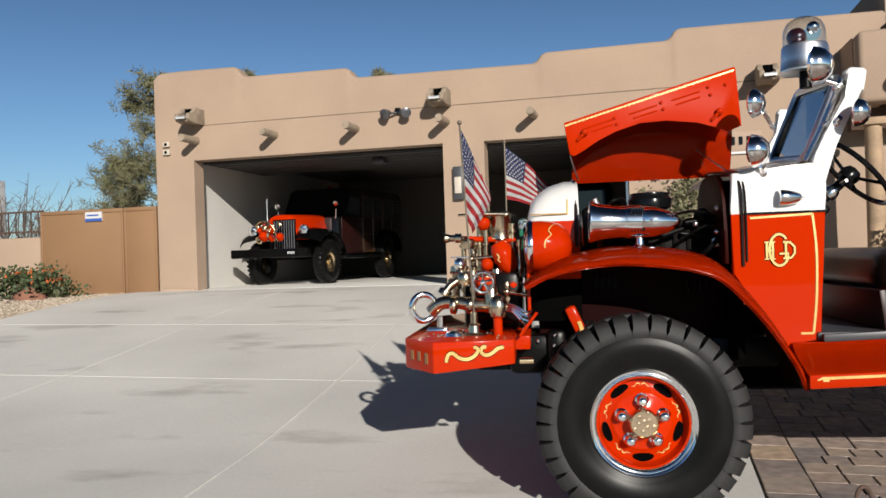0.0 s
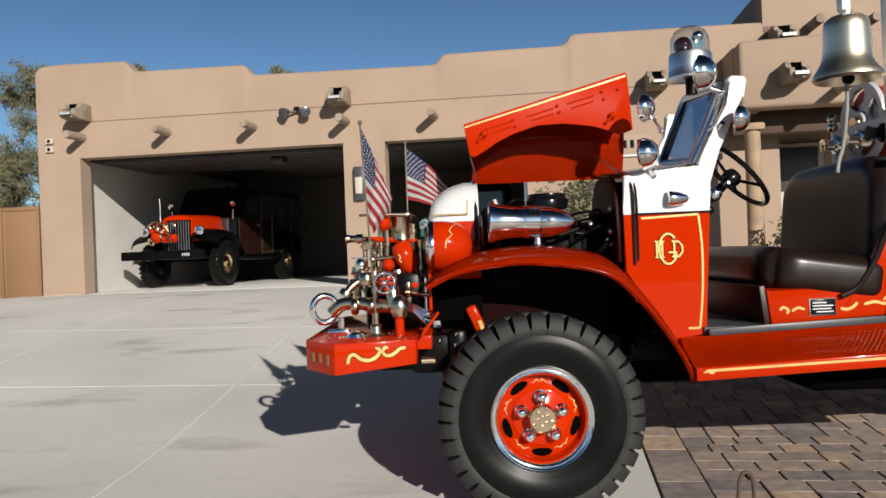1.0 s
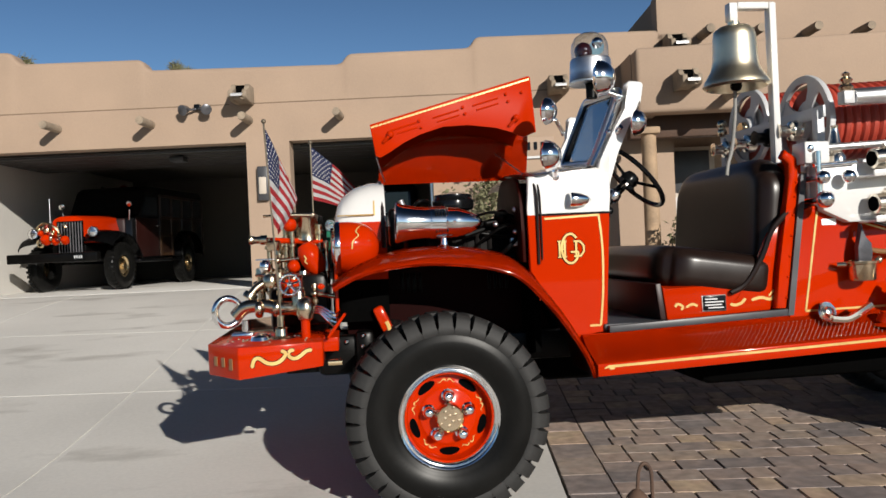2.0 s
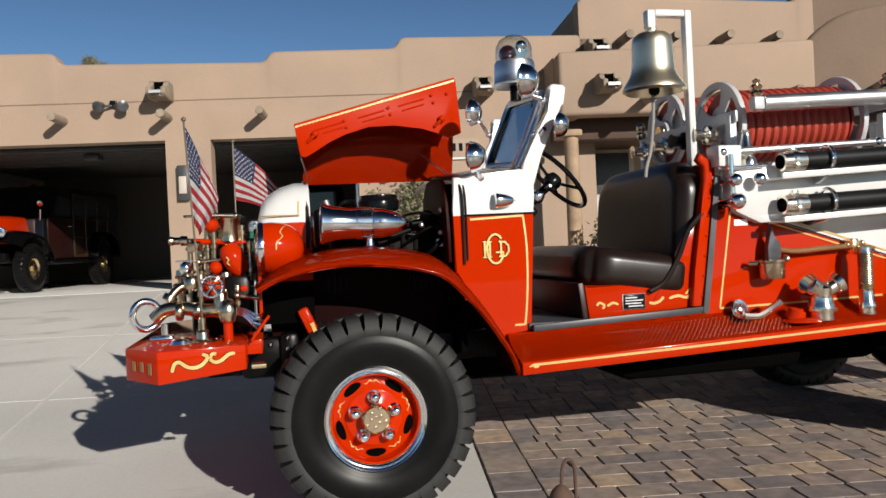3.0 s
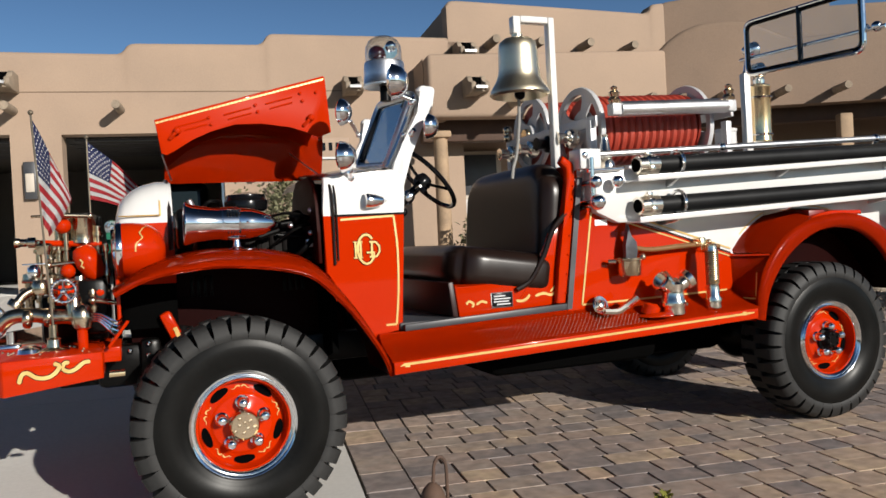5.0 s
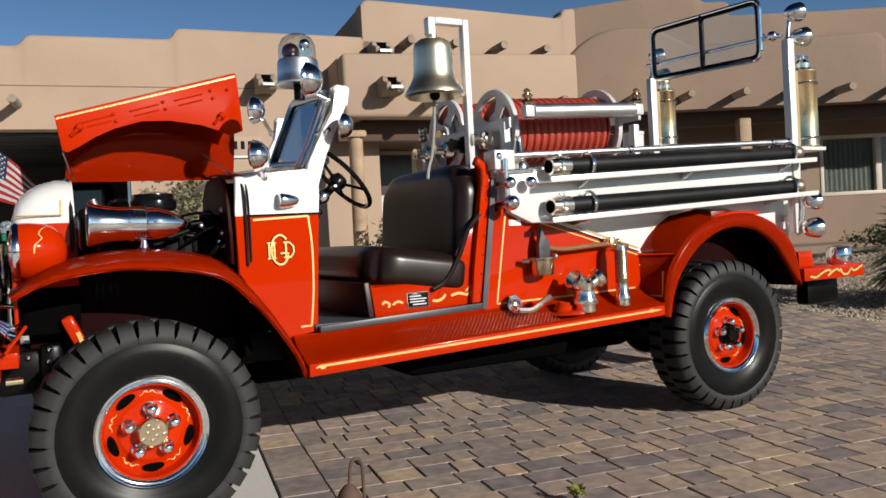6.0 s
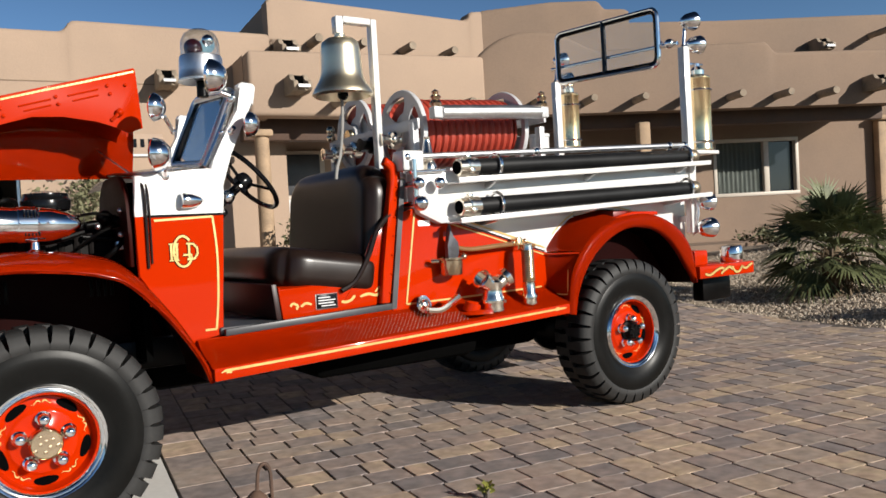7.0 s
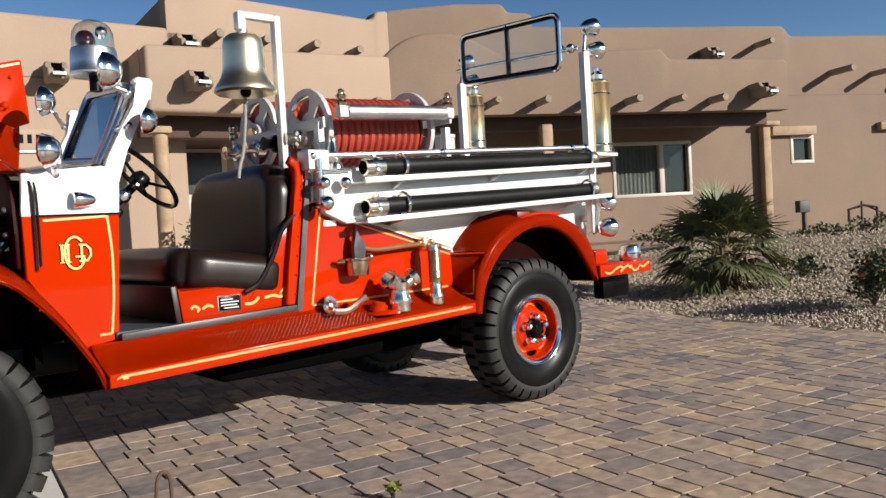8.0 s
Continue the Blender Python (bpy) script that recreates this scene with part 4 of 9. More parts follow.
                    rows.append([P((rr - wd) * math.sin(tt_), 0.0605, (rr - wd) * math.cos(tt_)), P((rr + wd) * math.sin(tt_), 0.0605, (rr + wd) * math.cos(tt_))])
                loft(bm, rows)
            part("gold_scroll", bm, GOLD, wheel)
    return wheel


make_wheel("front_wheel", (0.0, -0.09, 0.422), False, truck, R=0.437)
make_wheel("rear_wheel", (3.285, 0.01, 0.447), False, truck, dark_hub=True, R=0.447)
make_wheel("front_wheel", (0.0, far(-0.09), 0.435), True, truck)
make_wheel("rear_wheel", (3.285, far(-0.15), 0.447), True, truck, dark_hub=True, R=0.447)

# chassis
for y_ in (0.50, far(0.50) - 0.08):
    bm = B()
    box(bm, (-0.72, y_, 0.56), (3.95, y_ + 0.08, 0.70), 0.01)
    part("chassis_rail", bm, IRON, truck)
for x_ in (0.0, 3.285):
    bm = B()
    rod(bm, (x_, 0.13, 0.435), (x_, far(0.13), 0.435), 0.05, 14)
    ball(bm, (x_, YC - 0.1, 0.43), 0.17, 18, 10)
    part("axle", bm, IRON, truck)
    for y_ in (0.44, far(0.44) - 0.07):
        bm = B()
        for j in range(5):
            pts = curve_pts([(x_ - 0.5 + 0.07 * j, y_ + 0.035, 0.60 - 0.012 * j), (x_, y_ + 0.035, 0.505 - 0.012 * j), (x_ + 0.5 - 0.07 * j, y_ + 0.035, 0.60 - 0.012 * j)], 8)
            rows = [[p + Vector((0, -0.035, 0)), p + Vector((0, 0.035, 0))] for p in pts]
            loft(bm, rows, 0.009)
        part("leaf_spring", bm, IRON, truck)
# black boxes added between the rails to block light under the body
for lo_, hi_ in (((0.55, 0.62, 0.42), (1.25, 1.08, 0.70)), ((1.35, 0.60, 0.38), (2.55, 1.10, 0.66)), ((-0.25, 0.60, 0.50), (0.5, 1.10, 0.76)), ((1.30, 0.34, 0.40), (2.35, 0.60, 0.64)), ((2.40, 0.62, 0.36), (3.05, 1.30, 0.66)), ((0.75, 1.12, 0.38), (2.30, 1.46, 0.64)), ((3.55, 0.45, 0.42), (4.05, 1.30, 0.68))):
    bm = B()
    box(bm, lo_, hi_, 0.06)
    part("underbody_blocker", bm, SHADE_BLACK, truck)
# black sheet added above them for the same darkening
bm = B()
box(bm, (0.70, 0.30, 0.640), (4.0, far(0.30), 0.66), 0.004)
part("floor_blocker", bm, SHADE_BLACK, truck)
# front shock lever, red with a scroll
bm = B()
box(bm, (-0.027, -0.025, -0.075), (0.027, 0.025, 0.075), 0.015, pose(-0.24, 0.42, 0.80, 0, -24, 0))
sh = part("shock_arm", bm, RED, truck)
bm = B()
ribbon(bm, [(-0.228, 0.80), (-0.22, 0.78), (-0.212, 0.755)], 0.018, 0.392)
part("gold_scroll", bm, GOLD, sh)
bm = B()
rod(bm, (-0.22, 0.45, 0.60), (-0.19, 0.45, 0.80), 0.035, 12)
ball(bm, (-0.35, 0.45, 0.58), 0.06, 12, 8)
rod(bm, (-0.36, 0.36, 0.56), (-0.36, 0.9, 0.56), 0.025, 10)
rod(bm, (-0.45, 0.48, 0.58), (-0.45, 0.48, 0.75), 0.018, 10)
rod(bm, (-0.58, 0.5, 0.62), (-0.3, 0.5, 0.66), 0.045, 10)
link = part("steering_linkage", bm, IRON, truck)
bm = B()
box(bm, (-0.56, 0.42, 0.55), (-0.30, 0.50, 0.74), 0.03)
box(bm, (-0.38, 0.38, 0.58), (-0.29, 0.47, 0.76), 0.025)
part("spring_hanger", bm, IRON, truck, "oily black spring hanger and shackle")
for p_ in ((-0.50, 0.415, 0.70), (-0.42, 0.415, 0.71), (-0.345, 0.375, 0.69), (-0.34, 0.375, 0.74), (-0.47, 0.415, 0.62), (-0.31, 0.375, 0.63)):
    bm = B()
    lathe(bm, [(0.012, 0), (0.012, 0.008), (0.007, 0.014), (0.0, 0.015)], p_, (0, -1, 0), 8)
    part("bolt_head", bm, CHROME, link)


# ---- front fenders ----
FEND = [(-0.47, 0.985), (-0.38, 1.03), (-0.27, 1.062), (-0.07, 1.082), (0.126, 1.068), (0.27, 1.04), (0.38, 0.99), (0.53, 0.83), (0.655, 0.64), (0.70, 0.525)]


def fender_front(mirror):
    def Y(y):
        return far(y) if mirror else y
    line = curve_pts([(x, 0, z) for x, z in FEND], 5)
    rows = []
    for i, p in enumerate(line):
        a, b = line[max(0, i - 1)], line[min(len(line) - 1, i + 1)]
        t = (b - a).normalized()
        nrm = Vector((-t.z, 0, t.x))
        u = i / (len(line) - 1)
        crown = 0.075 * math.sin(min(1.0, u * 1.6 + 0.12) * math.pi / 2) * (1.0 if u < 0.6 else max(0.12, 1 - (u - 0.6) * 2.2))
        row = []
        for y_, up in ((0.080, -0.021), (0.068, -0.011), (0.07, 0.0), (0.10, 0.025), (0.16, 0.06), (0.24, 0.085), (0.34, 0.098), (0.46, 0.10)):
            k = up if up <= 0 else up / 0.10 * crown
            row.append(Vector((p.x, Y(y_), p.z)) + nrm * k)
        rows.append(row)
    bm = B()
    loft(bm, rows, 0.006)
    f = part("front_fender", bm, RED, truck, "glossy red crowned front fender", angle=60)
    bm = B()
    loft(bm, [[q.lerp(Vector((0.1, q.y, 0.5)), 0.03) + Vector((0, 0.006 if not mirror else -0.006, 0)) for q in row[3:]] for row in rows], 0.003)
    part("fender_liner", bm, RED_LINER_SHADE, f, "glossy inside of the fender, its red darkened for shade")
    # inner apron that closes the wheel house, its red darkened for shade
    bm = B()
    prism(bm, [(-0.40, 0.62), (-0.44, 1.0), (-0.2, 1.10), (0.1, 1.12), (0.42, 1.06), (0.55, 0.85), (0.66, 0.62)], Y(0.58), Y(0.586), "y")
    part("fender_apron", bm, RED_DEEP_SHADE, f, "inner apron, its red darkened for shade")
    # black sheet added behind the apron to hold the shade there
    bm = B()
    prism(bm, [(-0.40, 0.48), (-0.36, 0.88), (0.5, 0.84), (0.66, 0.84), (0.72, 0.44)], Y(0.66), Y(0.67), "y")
    part("wheel_shade_plate", bm, SHADE_BLACK, f, "black sheet added for shade behind the wheel")
    for k in range(4):
        bm = B()
        box(bm, (-0.14 + 0.03 * k, min(Y(0.573), Y(0.581)), 0.92), (-0.125 + 0.03 * k, max(Y(0.573), Y(0.581)), 1.02), 0.003)
        part("apron_louvre", bm, IRON, f)
        bm = B()
        box(bm, (0.30 + 0.03 * k, min(Y(0.573), Y(0.581)), 0.92), (0.315 + 0.03 * k, max(Y(0.573), Y(0.581)), 1.0), 0.003)
        part("apron_louvre", bm, IRON, f)
    return f


fender_front(False)
fender_front(True)

# ---- front bumper, a boxed deck ----
ZB0, ZB1 = 0.60, 0.757
bm = B()
pl = [(-0.52, 0.06), (-0.87, 0.0), (-1.03, 0.22), (-1.03, far(0.22)), (-0.87, far(0.0)), (-0.52, far(0.06)), (-0.52, far(0.32)), (-0.58, YC + 0.3), (-0.58, YC - 0.3), (-0.52, 0.32)]
prism(bm, pl, ZB0 + 0.02, ZB1, "z", 0.006)
for v in bm.verts:
    if v.co.z < 0.7 and v.co.x > -0.6:
        v.co.z += 0.03
bumper = part("front_bumper", bm, RED, truck, "deep red boxed front bumper deck with gold scrolls")


def bumper_y(x, z):
    t = (x + 0.87) / 0.35
    return 0.0 + 0.06 * t - 0.001


for pts, wd in (([(-0.815, 0.668), (-0.805, 0.70), (-0.785, 0.707), (-0.755, 0.685), (-0.72, 0.68), (-0.69, 0.695), (-0.675, 0.72), (-0.695, 0.732)], 0.0150),
                ([(-0.565, 0.725), (-0.59, 0.722), (-0.62, 0.70), (-0.645, 0.695), (-0.665, 0.71), (-0.655, 0.73), (-0.64, 0.728)], 0.0150)):
    bm = B()
    c = [(p.x, p.z) for p in curve_pts([(x, 0, z) for x, z in pts], 5)]
    ribbon(bm, c, wd, bumper_y, 0.004, 0.3)
    part("gold_scroll", bm, GOLD, bumper)
    bm = B()
    ribbon(bm, c, wd * 1.42, bumper_y, 0.002, 0.5)
    part("scroll_shade", bm, BLACK, bumper)
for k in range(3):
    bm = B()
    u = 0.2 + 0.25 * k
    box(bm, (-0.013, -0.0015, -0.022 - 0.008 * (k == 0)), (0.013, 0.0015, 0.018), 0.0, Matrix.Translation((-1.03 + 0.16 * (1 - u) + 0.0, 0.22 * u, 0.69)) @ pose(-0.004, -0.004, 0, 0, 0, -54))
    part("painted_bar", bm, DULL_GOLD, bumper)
bm = B()
box(bm, (-0.60, 0.24, 0.69), (-0.455, far(0.24), 0.754), 0.006)
part("deck_plate", bm, RED, bumper)
bm = B()
rod(bm, (-0.50, 0.09, 0.66), (-0.44, 0.09, 0.66), 0.014)
part("bumper_bolt", bm, BRASS, bumper)
bm = B()
for k in range(40):
    rnd = random.Random(k)
    ball(bm, (rnd.uniform(-0.95, -0.58), rnd.uniform(0.1, 0.2) + 0.35 * rnd.random(), ZB1 + 0.002), 0.006, 6, 4)
part("deck_rivet", bm, BRASS, bumper, kind="stuff")

# ---- radiator shell, headlamps ----
bm = B()
rows = []
for x_, half, top, low in ((-0.208, 0.407, 1.482, 0.80), (-0.274, 0.407, 1.483, 0.80), (-0.33, 0.406, 1.468, 0.80), (-0.365, 0.405, 1.455, 0.80), (-0.41, 0.402, 1.42, 0.80), (-0.437, 0.395, 1.385, 0.80), (-0.458, 0.37, 1.31, 0.80), (-0.464, 0.34, 1.15, 0.80)):
    row = []
    for j in range(25):
        a = math.pi * j / 24
        cx = -math.cos(a)
        yy = YC + half * math.copysign(abs(cx) ** 0.40, cx)
        zz_ = 1.15 + (top - 1.15) * (math.sin(a) ** 0.50)
        row.append((x_, yy, zz_))
    rows.append([(x_, YC - half, low)] + row + [(x_, YC + half, low)])
WBAND = 1.278
loft(bm, rows)
bmesh.ops.bisect_plane(bm, geom=bm.verts[:] + bm.edges[:] + bm.faces[:], plane_co=(0, 0, WBAND), plane_no=(0, 0, 1))
bmesh.ops.bisect_plane(bm, geom=bm.verts[:] + bm.edges[:] + bm.faces[:], plane_co=(0, 0, 1.0), plane_no=(0, 0, 1))
# below the fender line the red shell is coloured black for shade
for f in bm.faces:
    f.material_index = 0 if f.calc_center_median().z > WBAND else 1 if f.calc_center_median().z > 1.0 else 2
shell = part("radiator_shell", bm, [WHITE, RED, SHADE_BLACK], truck, "white over red radiator shell with gold lines", angle=50)
bm = B()
for xs_, z0, z1 in ((-0.262, 1.31, 1.46),):
    rows = []
    for j in range(8):
        z_ = z0 + (z1 - z0) * j / 7
        half = 0.41 if z_ < 1.3 else 0.41 * math.sqrt(max(0.05, 1 - ((z_ - 1.15) / 0.33) ** 4)) ** 0.55
        rows.append([(xs_ - 0.0035, YC - half - 0.006, z_), (xs_ + 0.0035, YC - half - 0.006, z_)])
    loft(bm, rows)
part("gold_line", bm, GOLD, shell)
bm = B()
rows = [[(x_, YC - half - 0.008, 1.309), (x_, YC - half - 0.008, 1.315)] for x_, half in ((-0.262, 0.407), (-0.33, 0.406), (-0.37, 0.405), (-0.41, 0.402), (-0.44, 0.393))]
loft(bm, rows, 0.004)
part("gold_line", bm, GOLD, shell)
bm = B()
tube(bm, [(-0.222, YC + 0.408 * math.copysign(abs(math.cos(a)) ** 0.55, -math.cos(a)), 1.15 + 0.338 * math.sin(a) ** 0.6) for a in [math.pi * k / 30 for k in range(31)]], 0.011, 8)
part("shell_lacing", bm, LEATHER, shell)
bm = B()
for k in range(12):
    box(bm, (-0.48, YC - 0.27 + 0.046 * k, 0.84), (-0.455, YC - 0.25 + 0.046 * k, 1.26), 0.004)
part("grille_bar", bm, BLACK, shell)
bm = B()
box(bm, (-0.44, YC - 0.31, 0.80), (-0.43, YC + 0.31, 1.27), 0.0)
part("radiator_core", bm, IRON, shell)


def headlamp(y_, parent=truck):
    c = Vector((-0.36, y_, 1.16))
    bm = B()
    lathe(bm, [(0.112, -0.085), (0.118, -0.07), (0.119, -0.03), (0.114, 0.02), (0.098, 0.06), (0.07, 0.09), (0.03, 0.108), (0.0, 0.11)], c, (1, 0, 0), 32, False)
    h = part("headlamp", bm, RED, parent, "red bullet headlamp shell with chrome rim")
    bm = B()
    lathe(bm, [(0.120, -0.068), (0.124, -0.08), (0.120, -0.092), (0.108, -0.096), (0.106, -0.085)], c, (1, 0, 0), 32, False)
    part("lamp_rim", bm, CHROME, h)
    bm = B()
    lathe(bm, [(0.106, -0.088), (0.08, -0.104), (0.04, -0.112), (0.0, -0.114)], c, (1, 0, 0), 28, False)
    part("lamp_lens", bm, LENS, h)
    bm = B()
    lathe(bm, [(0.104, -0.084), (0.07, -0.02), (0.0, 0.0)], c, (1, 0, 0), 24, False)
    part("lamp_reflector", bm, CHROME, h)
    bm = B()
    rod(bm, c + Vector((0, 0, -0.09)), c + Vector((0.02, 0.03, -0.13)), 0.03)
    part("lamp_foot", bm, RED, h)
    bm = B()
    c2 = curve_pts([(-0.30, 0, 1.26), (-0.335, 0, 1.255), (-0.355, 0, 1.23), (-0.345, 0, 1.21), (-0.37, 0, 1.185), (-0.375, 0, 1.15)], 5)
    rows = []
    for i, p in enumerate(c2):
        rr = 0.118
        yy = y_ - math.sqrt(max(0.0004, rr * rr - (p.z - 1.16) ** 2)) - 0.003
        rows.append([(p.x - 0.003, yy, p.z), (p.x + 0.003, yy, p.z)])
    loft(bm, rows)
    part("gold_scroll", bm, GOLD, h)
    return h


headlamp(0.33)
headlamp(far(0.33))

# ---- siren on the fender ----
c = Vector((-0.17, 0.30, 1.262))
bm = B()
lathe(bm, [(0.070, 0.006), (0.092, 0.0), (0.096, 0.005), (0.095, 0.010), (0.086, 0.035), (0.079, 0.07), (0.074, 0.11), (0.072, 0.135), (0.072, 0.16), (0.0755, 0.164), (0.0755, 0.232), (0.072, 0.236), (0.068, 0.29), (0.052, 0.35), (0.028, 0.395), (0.0, 0.415)],
      c, (1, 0, -0.03), 36, False)
siren = part("siren", bm, CHROME, truck, "polished chrome torpedo siren on a pedestal")
for k in range(5):
    for y0_, z0_, y1_, z1_ in ((0.222, 1.285, 0.2295, 1.32), (0.233, 1.208, 0.246, 1.226)):
        bm = B()
        box(bm, (0.012 + 0.013 * k, y0_, z0_), (0.018 + 0.013 * k, y1_, z1_), 0.002)
        part("siren_slot", bm, BLACK, siren)
for x_ in (-0.12, -0.004, 0.066, 0.10):
    bm = B()
    ball(bm, (x_, 0.229 if x_ > -0.05 else 0.222, 1.258), 0.006, 8, 5)
    part("siren_screw", bm, CHROME, siren)
bm = B()
lathe(bm, [(0.072, 0.0), (0.05, 0.02), (0.0, 0.02)], c + Vector((0.004, 0, 0)), (1, 0, -0.03), 24, False)
part("siren_grille", bm, BLACK, siren)
bm = B()
rod(bm, (0.055, 0.30, 1.19), (0.055, 0.30, 1.13), 0.014)
lathe(bm, [(0.06, 0), (0.055, 0.012), (0.02, 0.03), (0.016, 0.06)], (0.055, 0.30, 1.122), (0, 0, 1), 18)
box(bm, (-0.01, 0.285, 1.125), (0.12, 0.315, 1.14), 0.004)
part("siren_foot", bm, CHROME, siren)

# ---- engine bay ----
bm = B()
box(bm, (-0.10, 0.60, 0.75), (0.43, 1.05, 1.24), 0.03)
box(bm, (-0.02, 0.66, 1.22), (0.35, 0.86, 1.27), 0.02)
for k in range(6):
    rod(bm, (0.0 + 0.065 * k, 0.60, 1.12), (0.0 + 0.065 * k, 0.60, 1.2), 0.016, 8)
engine = part("engine_block", bm, ENGINE, truck)
# black sheet added on the far side to darken the engine bay
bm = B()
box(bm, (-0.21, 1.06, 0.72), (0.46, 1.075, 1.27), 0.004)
part("bay_shade_panel", bm, SHADE_BLACK, truck, "black sheet added for shade in the engine bay")
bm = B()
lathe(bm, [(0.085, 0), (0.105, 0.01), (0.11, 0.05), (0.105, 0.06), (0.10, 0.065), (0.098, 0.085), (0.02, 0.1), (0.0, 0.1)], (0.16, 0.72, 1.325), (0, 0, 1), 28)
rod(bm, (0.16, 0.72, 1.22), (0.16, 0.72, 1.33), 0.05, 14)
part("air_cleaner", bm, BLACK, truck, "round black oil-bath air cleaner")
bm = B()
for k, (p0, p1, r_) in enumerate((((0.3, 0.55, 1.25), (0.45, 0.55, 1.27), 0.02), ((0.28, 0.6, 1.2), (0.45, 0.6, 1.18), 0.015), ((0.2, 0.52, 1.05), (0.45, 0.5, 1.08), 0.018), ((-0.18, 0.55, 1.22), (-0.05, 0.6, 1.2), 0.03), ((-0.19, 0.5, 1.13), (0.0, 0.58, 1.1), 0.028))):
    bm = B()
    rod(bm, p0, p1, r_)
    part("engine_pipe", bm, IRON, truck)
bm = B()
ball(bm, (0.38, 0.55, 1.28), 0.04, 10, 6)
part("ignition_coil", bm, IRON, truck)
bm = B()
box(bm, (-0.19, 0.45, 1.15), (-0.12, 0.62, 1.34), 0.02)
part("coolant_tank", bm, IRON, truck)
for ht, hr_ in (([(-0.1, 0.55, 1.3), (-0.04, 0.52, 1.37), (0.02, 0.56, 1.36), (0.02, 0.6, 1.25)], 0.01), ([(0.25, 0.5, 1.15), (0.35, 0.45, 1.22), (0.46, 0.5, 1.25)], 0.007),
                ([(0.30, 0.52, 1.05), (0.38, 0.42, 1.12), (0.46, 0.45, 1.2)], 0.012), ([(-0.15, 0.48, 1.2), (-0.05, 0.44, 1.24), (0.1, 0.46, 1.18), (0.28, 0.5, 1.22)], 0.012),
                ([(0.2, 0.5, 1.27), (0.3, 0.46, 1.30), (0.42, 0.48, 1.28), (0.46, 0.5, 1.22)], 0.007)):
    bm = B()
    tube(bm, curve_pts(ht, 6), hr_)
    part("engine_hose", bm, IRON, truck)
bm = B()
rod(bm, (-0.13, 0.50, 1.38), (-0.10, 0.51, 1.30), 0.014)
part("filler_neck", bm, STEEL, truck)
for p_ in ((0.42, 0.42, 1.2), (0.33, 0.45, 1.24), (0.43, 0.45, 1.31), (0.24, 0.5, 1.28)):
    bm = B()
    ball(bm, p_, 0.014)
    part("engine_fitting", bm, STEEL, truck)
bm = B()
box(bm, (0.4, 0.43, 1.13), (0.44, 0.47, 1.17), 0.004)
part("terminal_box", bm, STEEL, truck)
# firewall, coloured near black to hold the engine bay's shade
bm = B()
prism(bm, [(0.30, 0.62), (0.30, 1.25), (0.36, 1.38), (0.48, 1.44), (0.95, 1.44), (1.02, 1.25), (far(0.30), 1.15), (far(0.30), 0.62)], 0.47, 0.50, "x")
part("firewall", bm, SHADE_BLACK, truck)
bm = B()
arch_ = [(0.63 - 0.315 * math.copysign(abs(math.cos(a)) ** 0.5, math.cos(a)), 1.05 + 0.425 * math.sin(a) ** 0.5) for a in [math.pi * k / 24 for k in range(25)]]
prism(bm, arch_, 0.43, 0.45, "x", 0.006)
part("cowl_front_flange", bm, surface("maroon_bay_paint", (0.0216, 0.0022, 0.0014), 0.5, vary=0.1, bump=0.0, spec=0.06), truck, "dark maroon rounded firewall behind the engine")

# ---- cowl ----
def cowl_side(mirror):
    def Y(y):
        return far(y) if mirror else y
    line = [(0.455, 1.0), (0.455, 1.30), (0.462, 1.455), (0.60, 1.468), (0.70, 1.478), (0.80, 1.49), (0.868, 1.46), (0.862, 1.36), (0.855, 1.28), (0.838, 1.0), (0.822, 0.70), (0.716, 0.70), (0.70, 0.60), (0.66, 0.70), (0.60, 0.80), (0.52, 0.93)]
    if mirror:
        line = [(max(x_, 0.62), z_) for x_, z_ in line if x_ > 0.57]
    bm = B()
    y0, y1 = sorted((Y(0.285), Y(0.315)))
    prism(bm, line, y0, y1, "y", 0.008)
    bmesh.ops.bisect_plane(bm, geom=bm.verts[:] + bm.edges[:] + bm.faces[:], plane_co=(0, 0, 1.272), plane_no=(0, 0, 1))
    for f in bm.faces:
        f.material_index = 1 if f.calc_center_median().z < 1.272 else 0
    return part("cowl_side", bm, [WHITE, RED], truck, "cowl side, white over red, with a gold border and emblem")


cowl = cowl_side(False)
cowl_side(True)
bm = B()
rows = []
for x_, z_, half in ((0.46, 1.45, 0.54), (0.50, 1.462, 0.55), (0.66, 1.485, 0.55), (0.80, 1.50, 0.55), (0.86, 1.47, 0.55)):
    rows.append([(x_, YC + half * s_, z_ + 0.045 * (1 - abs(s_) ** 2.5)) for s_ in (-1, -0.95, -0.85, -0.6, -0.3, 0, 0.3, 0.6, 0.85, 0.95, 1)])
loft(bm, rows, 0.01)
part("cowl_top", bm, WHITE, truck)
# rubber lacing where the bonnet sits
bm = B()
tube(bm, curve_pts([(0.50, 0.279, 1.04), (0.50, 0.277, 1.28), (0.495, 0.282, 1.40), (0.475, 0.33, 1.452), (0.465, 0.45, 1.472), (0.462, YC, 1.505)], 6), 0.007)
part("bonnet_lacing", bm, LEATHER, truck)
bm = B()
tube(bm, curve_pts([(0.517, 0.279, 1.06), (0.517, 0.277, 1.28), (0.512, 0.282, 1.40), (0.495, 0.33, 1.457), (0.487, 0.45, 1.478), (0.485, YC, 1.512)], 6), 0.0045)
part("bonnet_lacing", bm, LEATHER, truck)
YS = 0.284
